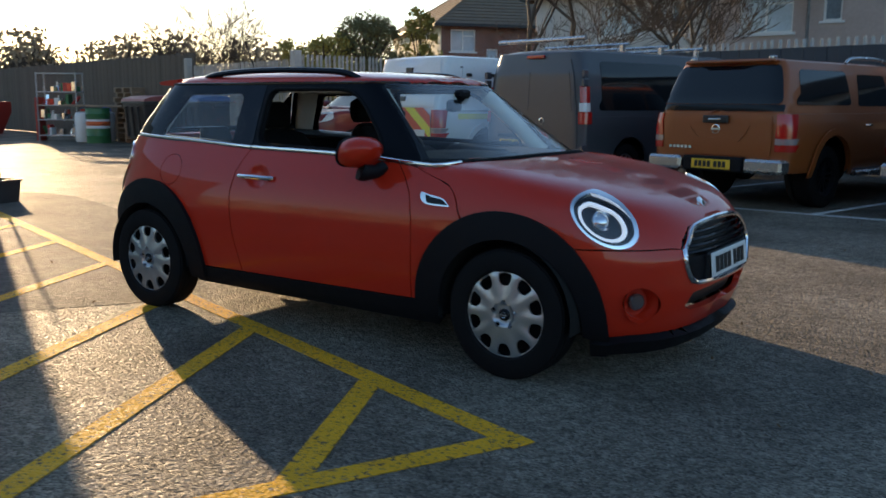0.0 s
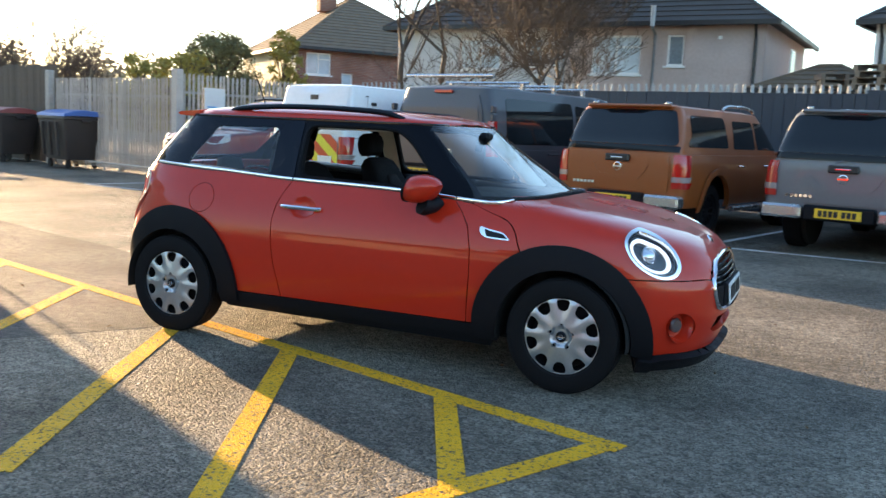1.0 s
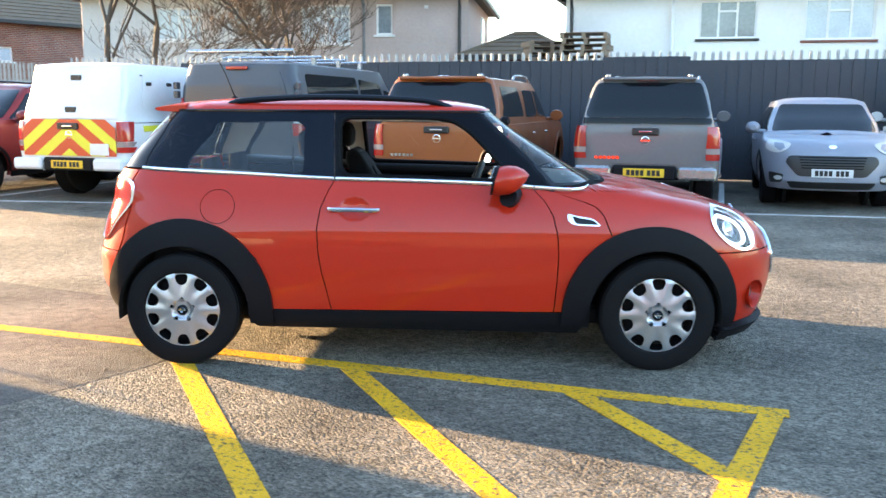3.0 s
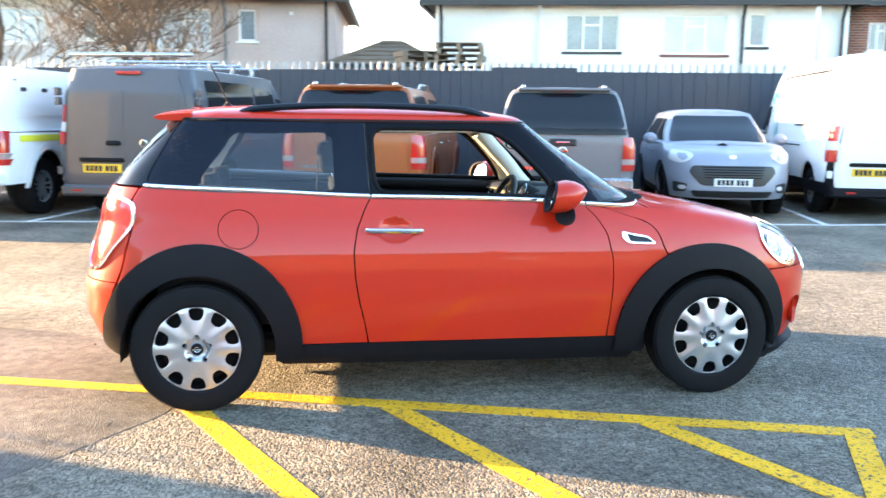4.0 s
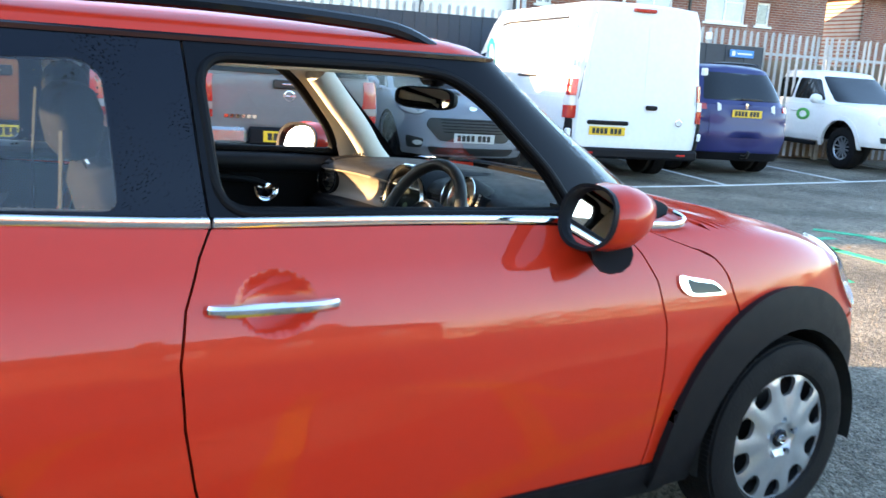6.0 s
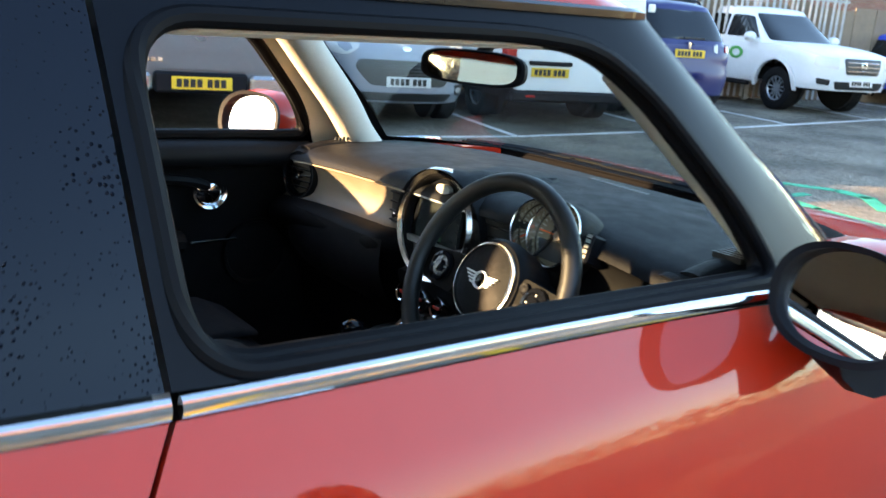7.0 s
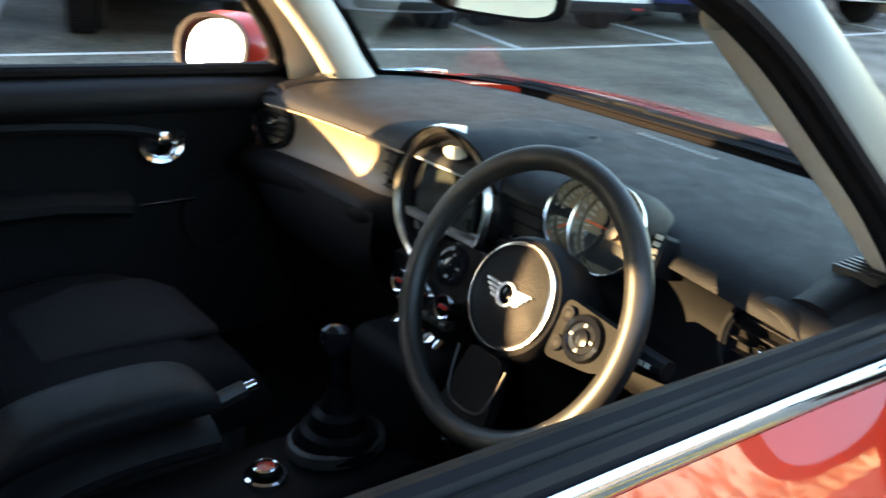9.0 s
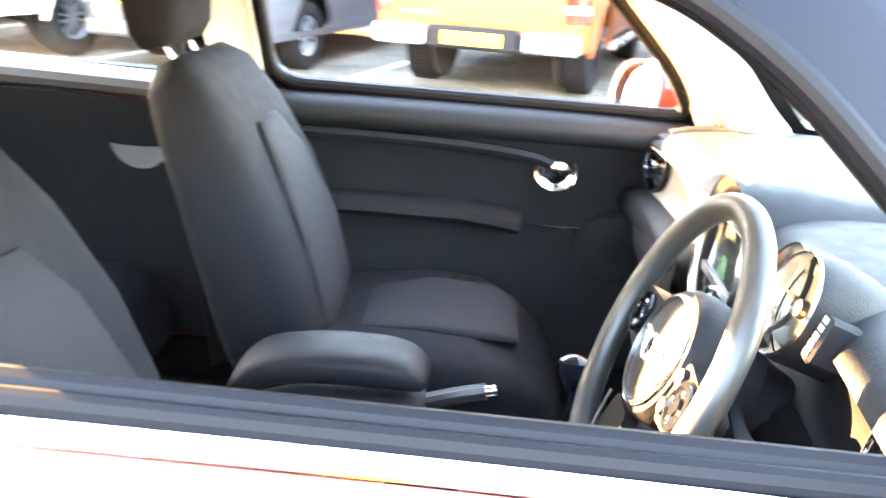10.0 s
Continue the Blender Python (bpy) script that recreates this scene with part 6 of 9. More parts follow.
# hood over the centre display and grille of the speaker
bm = B()
hood = [(0.402, 0.145), (0.43, 0.150), (0.50, 0.148), (0.60, 0.125), (0.68, 0.09), (0.74, 0.0)]
rows__ = []
for x, r in hood:
    rows__.append([bm.verts.new((x, 0.02 + 1.25 * r * math.cos(t) if x > 0.5 else 0.02 + r * math.cos(t), min(0.878 + r * math.sin(t) * 0.92, 1.012) if x < 0.5 else max(0.95, min(0.878 + 0.15 * math.sin(t) * 0.9, 1.010 - (x - 0.5) * 0.10)))) for t in np.linspace(0, math.pi, 19)])
for a, b in zip(rows__, rows__[1:]):
    for i in range(18):
        bm.faces.new((a[i], a[i + 1], b[i + 1], b[i]))
part("display_hood", bm, SOFT, dash)
bm = B()
lathe(bm, [(0.062, 0.0), (0.060, 0.005), (0.052, 0.004), (0, 0.006)], 36, pose(0.655, 0.035, 0.9895, 0, 3, 0) @ Matrix.Diagonal((1.0, 1.35, 0.7, 1)))
part("centre_speaker", bm, BLACK_TRIM, dash)
bm = B()
for i in range(12):
    y = -0.01 - i * 0.0155
    box(bm, (0.81 - i * 0.0012, y - 0.0135, 0.970), (0.828 - i * 0.0012, y - 0.002, 0.9775))
part("demister_slot", bm, INK, dash)

# centre display: chrome ring, screen, buttons
m = frame_at((0.405, 0.025, 0.893), (-1, 0, 0.12)) @ Matrix.Rotation(radians(-90), 4, 'Z')
disp = new("centre_display")
disp.parent = car
bm = B()
lathe(bm, [(0.122, -0.02), (0.122, 0.006), (0.116, 0.014), (0.108, 0.010), (0.106, 0.002), (0.110, -0.01)], 56, m)
part("display_ring", bm, SATIN, disp)
bm = B()
lathe(bm, [(0.107, 0.000), (0.104, 0.004), (0.101, 0.0), (0.098, -0.012)], 56, m)
part("inner_ring", bm, BLACK_TRIM, disp)
bm = B()
lathe(bm, [(0.112, -0.014), (0, -0.014)], 40, m)
part("display_back", bm, GLOSS_BLACK, disp)


def face_plate(bm, pts, d0, d1, org, nrm, up):
    nrm, up = Vector(nrm).normalized(), Vector(up).normalized()
    side_ = up.cross(nrm).normalized()
    mt = Matrix((( side_.x, up.x, nrm.x, org[0]), (side_.y, up.y, nrm.y, org[1]), (side_.z, up.z, nrm.z, org[2]), (0, 0, 0, 1)))
    prism(bm, pts, d0, d1, mt)
    return mt


NR, UPV, ORG = (-1, 0, 0.12), (0.12, 0, 1), (0.405, 0.025, 0.893)
for nm, pts, d0, d1, mat_ in (("screen", rounded([(-0.070, -0.035), (0.070, -0.035), (0.070, 0.045), (-0.070, 0.045)], 0.006), -0.013, -0.004, SCREEN),
                              ("screen_bar", [(-0.095, 0.048), (0.095, 0.048), (0.092, 0.058), (-0.092, 0.058)], -0.013, 0.001, SILVER),
                              ("button_bar", [(-0.092, -0.050), (0.092, -0.050), (0.096, -0.038), (-0.096, -0.038)], -0.013, 0.0, SILVER),
                              ("top_badge", ellipse(0.0, 0.078, 0.022, 0.010, 0, 20), -0.013, -0.002, PALE),
                              ("map_strip", [(-0.02, -0.03), (0.02, -0.03), (0.012, 0.0), (-0.008, 0.0)], -0.0039, -0.0034, node_mat("screen_green", (0.03, 0.12, 0.05), 0.3))):
    bm = B()
    face_plate(bm, pts, d0, d1, ORG, NR, UPV)
    part(nm, bm, mat_, disp)
for i in range(7):
    bm = B()
    t = radians(-90 + (i - 3) * 14)
    mt = face_plate(bm, ellipse(0.083 * math.cos(t), 0.083 * math.sin(t) + 0.003, 0.009, 0.006, math.degrees(t) + 90, 10), -0.013, 0.0, ORG, NR, UPV)
    part("button", bm, HARD, disp)
bm = B()
face_plate(bm, ellipse(0, -0.062, 0.013, 0.013, 0, 20), -0.013, 0.008, ORG, NR, UPV)
part("knob", bm, CHROME, disp)

# slatted vents each side of the display
for y in (0.165, -0.145):
    v_ = new("centre_vent")
    v_.parent = car
    bm = B()
    box(bm, (0.419, y - 0.045, 0.855), (0.46, y + 0.045, 0.945), bev=0.006)
    part("vent_body", bm, INK, v_)
    for i in range(4):
        bm = B()
        box(bm, (0.413, y - 0.042, 0.865 + i * 0.021), (0.424, y + 0.042, 0.868 + i * 0.021), bev=0.001)
        part("slat", bm, BLACK_TRIM, v_)
    bm = B()
    lathe(bm, [(0.007, 0), (0.006, 0.012), (0, 0.014)], 10, frame_at((0.408, y, 0.885), (-1, 0, 0)))
    part("vent_knob", bm, CHROME, v_)

# round end vents
for y, sg in ((-0.568, 1), (0.597, -1)):
    v_ = new("round_vent")
    v_.parent = car
    m = frame_at((0.405, y, 0.892), (-1, 0.18 * sg, 0.10))
    bm = B()
    lathe(bm, [(0.066, -0.03), (0.066, 0.0), (0.060, 0.010), (0.052, 0.006)], 36, m)
    part("vent_housing", bm, SOFT, v_)
    bm = B()
    lathe(bm, [(0.0545, 0.006), (0.0535, 0.011), (0.0515, 0.010), (0.0505, 0.004)], 36, m)
    part("vent_ring", bm, CHROME, v_)
    bm = B()
    lathe(bm, [(0.051, 0.006), (0.048, 0.008), (0.046, -0.006)], 36, m)
    part("vent_bezel", bm, GLOSS_BLACK, v_)
    bm = B()
    lathe(bm, [(0.048, -0.012), (0, -0.014)], 30, m)
    part("vent_back", bm, INK, v_)
    for i in range(5):
        h = -0.030 + i * 0.015
        w_ = math.sqrt(0.045 ** 2 - h * h)
        bm = B()
        box(bm, (-w_, h - 0.001, -0.008), (w_, h + 0.001, 0.004), m)
        part("slat", bm, BLACK_TRIM, v_)
    bm = B()
    lathe(bm, [(0.010, -0.008), (0.010, 0.008), (0.007, 0.014), (0, 0.015)], 16, m)
    part("vent_knob", bm, CHROME, v_)
# small demister vents at the dash ends
for sg in (1, -1):
    bm = B()
    tube(bm, curve([(0.42, -0.60 * sg, 0.956), (0.50, -0.60 * sg, 0.968), (0.60, -0.59 * sg, 0.955)], 4), 0.03, 12, flat=(0.010, 0.024))
    dv = part("side_demister", bm, SOFT, car)
    bm = B()
    for i in range(5):
        box(bm, (0.505 + i * 0.012, -0.615 * sg - 0.012, 0.975), (0.510 + i * 0.012, -0.585 * sg + 0.012, 0.985))
    part("demister_slat", bm, INK, dv)

# steering wheel
STEER = frame_at((0.262, -0.305, 0.886), (-math.cos(radians(24)), 0, math.sin(radians(24))))
_z = (STEER.to_3x3() @ Vector((0, 0, 1)))
_x = Vector((0, -1, 0))
_y = _z.cross(_x)
STEER = Matrix(((_x.x, _y.x, _z.x, 0.262), (_x.y, _y.y, _z.y, -0.305), (_x.z, _y.z, _z.z, 0.886), (0, 0, 0, 1)))
sw = new("steering_wheel")
sw.parent = car
bm = B()
R = 0.183
pts = [STEER @ Vector((R * math.cos(t), R * math.sin(t) * 0.985, 0.002)) for t in np.linspace(0, 2 * math.pi, 65)[:-1]]
tube(bm, pts, 0.0165, 14, closed=True)
part("rim", bm, LEATHER, sw)
bm = B()
lathe(bm, [(0.070, -0.09), (0.078, -0.05), (0.082, -0.028), (0.0805, -0.010), (0.075, 0.001), (0.067, 0.005)], 48, STEER)
part("hub", bm, SOFT, sw)
bm = B()
lathe(bm, [(0.0700, 0.001), (0.0692, 0.0075), (0.0675, 0.0055), (0.0662, 0.0095), (0.0645, 0.0105), (0.0635, 0.004)], 48, STEER)
part("hub_ring", bm, SATIN, sw)
bm = B()
lathe(bm, [(0.065, 0.004), (0.05, 0.009), (0.02, 0.012), (0, 0.012)], 48, STEER)
part("airbag_cover", bm, SOFT, sw)
bm = B()
lathe(bm, [(0.0165, 0.011), (0.016, 0.016), (0.013, 0.016), (0.012, 0.014)], 24, STEER)
for sg in (1, -1):
    for i in range(4):
        prism(bm, [(0.017 * sg, 0.010 - i * 0.0055), ((0.040 - i * 0.005) * sg, 0.011 - i * 0.0055), ((0.038 - i * 0.005) * sg, 0.0078 - i * 0.0055), (0.017 * sg, 0.0068 - i * 0.0055)], 0.011, 0.0155, STEER)
part("badge", bm, BADGE, sw)
bm = B()
lathe(bm, [(0.012, 0.012), (0, 0.015)], 20, STEER)
part("badge_centre", bm, GLOSS_BLACK, sw)
for sg in (1, -1):
    bm = B()
    prism(bm, rounded([(0.078 * sg, 0.032), (0.172 * sg, 0.022), (0.174 * sg, -0.022), (0.15 * sg, -0.036), (0.076 * sg, -0.044)], 0.012), -0.030, -0.002, STEER)
    spk = part("spoke", bm, SPOKE, sw)
    bm = B()
    m = STEER @ pose(0.122 * sg, -0.004, -0.002)
    lathe(bm, [(0.0275, 0), (0.027, 0.006), (0.021, 0.007), (0.0185, 0.004), (0.0115, 0.004), (0.0105, 0.008), (0, 0.009)], 24, m)
    part("switch_pad", bm, GLOSS_BLACK, spk)
    bm = B()
    lathe(bm, [(0.0295, -0.001), (0.029, 0.003), (0.0275, 0.002)], 24, m)
    part("switch_ring", bm, SPOKE, spk)
    bm = B()
    for q in range(4):
        box(bm, (0.0135, -0.0016, 0.0042), (0.0175, 0.0016, 0.0062), m @ Matrix.Rotation(math.pi / 2 * q, 4, "Z"))
    part("switch_marks", bm, MARKS, spk)
    if sg > 0:
        for yy in (0.016, -0.016):
            bm = B()
            lathe(bm, [(0.0105, 0), (0.0095, 0.006), (0.006, 0.005), (0, 0.007)], 12, STEER @ pose(0.0905, yy * 1.15 - 0.004, -0.002))
            part("switch", bm, BLACK_TRIM, spk)
bm = B()
prism(bm, rounded([(-0.030, -0.077), (0.030, -0.077), (0.046, -0.172), (-0.046, -0.172)], 0.01), -0.014, 0.004, STEER)
part("lower_spoke", bm, SPOKE, sw)
bm = B()
tube(bm, [STEER @ Vector(p) for p in curve([(-0.045, -0.085, 0.008), (-0.040, -0.12, 0.007), (-0.030, -0.148, 0.006), (0.0, -0.155, 0.006), (0.030, -0.148, 0.006), (0.040, -0.12, 0.007), (0.045, -0.085, 0.008)], 5)], 0.0018, 8)
part("spoke_trim", bm, HARD, sw)
bm = B()
cyl(bm, STEER @ Vector((0, -0.005, -0.03)), STEER @ Vector((0, -0.03, -0.24)), 0.062, 0.055, 24)
col = part("steering_column", bm, SOFT, car)
for sg, tip in ((1, 0.21), (-1, 0.19)):
    bm = B()
    tube(bm, [STEER @ Vector((0.05 * sg, 0.0, -0.075)), STEER @ Vector((0.13 * sg, 0.004, -0.06)), STEER @ Vector((0.165 * sg, 0.004, -0.055)), STEER @ Vector((tip * sg, 0.003, -0.05))], 0.012, 10, rs=[0.010, 0.010, 0.014, 0.012])
    st = part("stalk", bm, BLACK_TRIM, col)
    bm = B()
    for i in range(3):
        box(bm, (0.17 * sg - 0.004 + i * 0.010 * sg, -0.004, -0.039), (0.17 * sg + 0.003 + i * 0.010 * sg, 0.002, -0.0375), STEER)
    part("stalk_marks", bm, MARKS, st)

# instrument pod: speedometer with a smaller rev counter beside it
pod = new("instrument_pod")
pod.parent = car
NRM = Vector((-0.93, 0, 0.36)).normalized()
for y, x_, z_, r, nm in ((-0.338, 0.392, 0.962, 0.060, "speedometer"), (-0.272, 0.405, 0.958, 0.052, "rev_counter")):
    dl_ = new(nm)
    dl_.parent = pod
    zx = NRM
    xx = Vector((0, -1, 0))
    yy_ = zx.cross(xx)
    m = Matrix(((xx.x, yy_.x, zx.x, x_), (xx.y, yy_.y, zx.y, y), (xx.z, yy_.z, zx.z, z_), (0, 0, 0, 1)))
    bm = B()
    lathe(bm, [(r * 0.8, -0.10), (r * 1.02, -0.05), (r * 1.04, 0.004), (r * 1.0, 0.014)], 40, m)
    part("housing", bm, SOFT, dl_)
    bm = B()
    lathe(bm, [(r * 1.0, 0.012), (r * 0.99, 0.018), (r * 0.955, 0.016), (r * 0.94, -0.004)], 40, m)
    part("bezel", bm, SATIN, dl_)
    bm = B()
    lathe(bm, [(r * 0.93, -0.006), (0, -0.006)], 40, m)
    part("dial", bm, DIAL_SUNLIT, dl_)
    bm = B()
    for i in range(27):
        t = radians(225 - i * 10)
        L = 0.10 if i % 2 else 0.17
        mm = m @ Matrix.Rotation(t, 4, 'Z')
        box(bm, (r * (0.86 - L), -0.0011, -0.0058), (r * 0.86, 0.0011, -0.0048), mm)
    part("dial_marks", bm, MARKS, dl_)
    bm = B()
    mm = m @ Matrix.Rotation(radians(178 if nm == "speedometer" else 215), 4, 'Z')
    box(bm, (-0.014, -0.0014, -0.002), (r * 0.80, 0.0014, 0.0), mm)
    part("needle", bm, NEEDLE, dl_)
    bm = B()
    lathe(bm, [(0.011, -0.005), (0.010, 0.003), (0, 0.004)], 18, m)
    part("needle_hub", bm, INK, dl_)
    if nm == "speedometer":
        bm = B()
        prism(bm, rounded([(-0.030, -0.046), (0.030, -0.046), (0.047, -0.012), (-0.047, -0.012)], 0.005), -0.0058, -0.0035, m)
        part("trip_display", bm, SCREEN, dl_)
        bm = B()
        box(bm, (r * 1.03, -0.03, -0.05), (r * 1.03 + 0.02, 0.022, 0.006), m, bev=0.004)
        fg_ = part("fuel_gauge", bm, BLACK_TRIM, dl_)
        bm = B()
        for i in range(5):
            box(bm, (r * 1.03 + 0.006, -0.022 + i * 0.009, 0.0062), (r * 1.03 + 0.016, -0.016 + i * 0.009, 0.0072), m)
        part("fuel_marks", bm, MARKS, fg_)

# heater controls
hc_ = new("heater_controls")
hc_.parent = car
bm = B()
prism(bm, rounded([(-0.085, -0.075), (0.085, -0.075), (0.10, 0.085), (-0.10, 0.085)], 0.02), -0.06, 0.0, Matrix(((0, -0.3, -0.954, 0.405), (-1, 0, 0, 0.02), (0, 0.954, -0.3, 0.70), (0, 0, 0, 1))))
part("panel", bm, SPOKE, hc_)
for y in (0.082, 0.022, -0.038):
    m = frame_at((0.385, y, 0.735), (-0.95, 0, 0.25))
    bm = B()
    lathe(bm, [(0.024, -0.01), (0.024, 0.010), (0.020, 0.016), (0.017, 0.014)], 24, m)
    part("dial_ring", bm, CHROME, hc_)
    bm = B()
    lathe(bm, [(0.018, 0.012), (0.008, 0.010), (0, 0.012)], 20, m)
    part("dial_face", bm, GLOSS_BLACK, hc_)
    bm = B()
    box(bm, (-0.009, -0.004, 0.012), (0.009, 0.002, 0.0145), m)
    part("dial_mark", bm, RED_SW, hc_)
for i in range(6):
    bm = B()
    box(bm, (0.378, 0.086 - i * 0.023 - 0.010, 0.690), (0.40, 0.086 - i * 0.023 + 0.010, 0.704), bev=0.002)
    part("button", bm, HARD, hc_)
for i in range(5):
    bm = B()
    y = 0.09 - i * 0.030
    tube(bm, [(0.385, y, 0.668), (0.370, y, 0.655), (0.368, y, 0.636)], 0.008, 8)
    part("toggle_switch", bm, RED_SW if i == 2 else CHROME, hc_)

# centre console, gear lever, controller, handbrake, armrest
cs = new("centre_console")
cs.parent = car
bm = B()
box(bm, (-0.30, -0.105, 0.30), (0.42, 0.105, 0.50), bev=0.03, seg=3)
box(bm, (0.30, -0.09, 0.30), (0.52, 0.13, 0.66), bev=0.03, seg=3)
part("console_body", bm, SPOKE, cs)
bm = B()
lathe(bm, [(0.085, 0.0), (0.083, 0.018), (0.076, 0.022), (0.072, 0.010)], 36, pose(0.215, 0.012, 0.505) @ Matrix.Diagonal((1, 0.8, 1, 1)))
part("boot_ring", bm, HARD, cs)
bm = B()
lathe(bm, [(0.072, 0.0), (0.060, 0.030), (0.048, 0.036), (0.042, 0.058), (0.030, 0.066), (0.022, 0.09), (0.017, 0.11)], 24, pose(0.215, 0.012, 0.510))
part("gaiter", bm, SEAL, cs)
bm = B()
cyl(bm, (0.215, 0.012, 0.58), (0.207, 0.013, 0.68), 0.011)
lathe(bm, [(0.012, 0.0), (0.020, 0.008), (0.0265, 0.024), (0.027, 0.036), (0.022, 0.048), (0.010, 0.054), (0, 0.055)], 28, pose(0.206, 0.013, 0.668))
part("gear_knob", bm, GLOSS_BLACK, cs)
bm = B()
lathe(bm, [(0.034, 0.0), (0.033, 0.008), (0.028, 0.010)], 30, pose(0.08, -0.003, 0.498))
part("controller_base", bm, CHROME, cs)
bm = B()
lathe(bm, [(0.020, 0.004), (0.020, 0.024), (0.017, 0.026), (0.015, 0.025)], 26, pose(0.08, -0.003, 0.498))
part("controller_ring", bm, CHROME, cs)
bm = B()
lathe(bm, [(0.0155, 0.022), (0, 0.025)], 24, pose(0.08, -0.003, 0.498))
part("controller_top", bm, RED_SW, cs)
for xx_, yy_, rr in ((0.335, 0.05, 0.036), (0.335, -0.045, 0.036)):
    bm = B()
    lathe(bm, [(rr, 0.0), (rr + 0.003, 0.004), (rr + 0.001, 0.007), (rr - 0.004, -0.03)], 28, pose(xx_, yy_, 0.503))
    part("cup_holder", bm, GLOSS_BLACK, cs)
bm = B()
tube(bm, curve([(-0.14, 0.060, 0.56), (-0.06, 0.060, 0.585), (0.02, 0.059, 0.612), (0.075, 0.058, 0.626)], 4), 0.014, 10)
hb = part("handbrake", bm, LEATHER, car)
bm = B()
cyl(bm, (0.075, 0.058, 0.626), (0.092, 0.0575, 0.630), 0.009)
part("handbrake_button", bm, CHROME, hb)
bm = B()
rings = []
for x, z, hw, hh in curve([(-0.315, 0.655, 0.042, 0.008), (-0.30, 0.672, 0.052, 0.020), (-0.26, 0.694, 0.058, 0.026), (-0.18, 0.706, 0.060, 0.027), (-0.09, 0.706, 0.060, 0.027), (-0.045, 0.700, 0.057, 0.023), (-0.022, 0.692, 0.048, 0.015), (-0.014, 0.687, 0.032, 0.006)], 4):
    rings.append([bm.verts.new((x, -0.02 + hw * math.copysign(abs(math.cos(t)) ** 0.6, math.cos(t)), z + hh * math.copysign(abs(math.sin(t)) ** 0.7, math.sin(t)))) for t in np.linspace(0, 2 * math.pi, 33)[:-1]])
for a, b in zip(rings, rings[1:]):
    for i in range(32):
        bm.faces.new((a[i], a[(i + 1) % 32], b[(i + 1) % 32], b[i]))
bm.faces.new(rings[0])
bm.faces.new(rings[-1][::-1])
bmesh.ops.recalc_face_normals(bm, faces=bm.faces)
ar = part("armrest", bm, SOFT, car, "padded centre armrest", angle=120)
bm = B()
tube(bm, curve([(-0.34, -0.02, 0.58), (-0.22, -0.02, 0.622), (-0.12, -0.02, 0.632), (-0.02, -0.02, 0.628)], 5), 0.03, 14, flat=(0.026, 0.048))
box(bm, (-0.36, -0.06, 0.48), (-0.22, 0.02, 0.62), bev=0.015, seg=2)
part("armrest_base", bm, CARD, ar)
# ignition keys hanging under the column
bm = B()
for i in range(14):
    t = 2 * math.pi * i / 14
    lathe(bm, [(0.002, -0.002), (0.002, 0.002)], 6, pose(0.30 + 0.014 * math.cos(t), -0.165, 0.60 + 0.014 * math.sin(t)))
tube(bm, [(0.30 + 0.015 * math.cos(t), -0.165, 0.600 + 0.015 * math.sin(t)) for t in np.linspace(0, 2 * math.pi, 17)[:-1]], 0.0015, 6, closed=True)
box(bm, (0.295, -0.168, 0.545), (0.305, -0.164, 0.588))
part("key_ring", bm, CHROME, car)
# pedals
for y in (-0.22, -0.32, -0.42):
    bm = B()
    box(bm, (0.62, y - 0.03, 0.40), (0.64, y + 0.03, 0.47), bev=0.006)
    tube(bm, [(0.64, y, 0.46), (0.70, y, 0.62)], 0.01, 6)
    part("pedal", bm, RUBBER, car)


def pad(name, rows, mat, parent, y0, power=0.55, label=""):
    """A cushion lofted through sections (x, z, half width, half depth, lean)."""
    bm = B()
    rings = []
    n = 28
    for x, z, hw, hd, lean in rows:
        c, s = math.cos(radians(lean)), math.sin(radians(lean))
        ring = []
        for t in np.linspace(0, 2 * math.pi, n + 1)[:-1]:
            a = hd * math.copysign(abs(math.sin(t)) ** power, math.sin(t))
            b = hw * math.copysign(abs(math.cos(t)) ** power, math.cos(t))
            a *= 1 + 0.25 * (abs(b) / hw) ** 3 if a > 0 else 1
            ring.append(bm.verts.new((x + a * c, y0 + b, z + a * s)))
        rings.append(ring)
    for a, b in zip(rings, rings[1:]):
        for i in range(n):
            bm.faces.new((a[i], a[(i + 1) % n], b[(i + 1) % n], b[i]))
    bm.faces.new(rings[0])
    bm.faces.new(rings[-1][::-1])
    bmesh.ops.recalc_face_normals(bm, faces=bm.faces)
    return part(name, bm, mat, parent, label, angle=80)


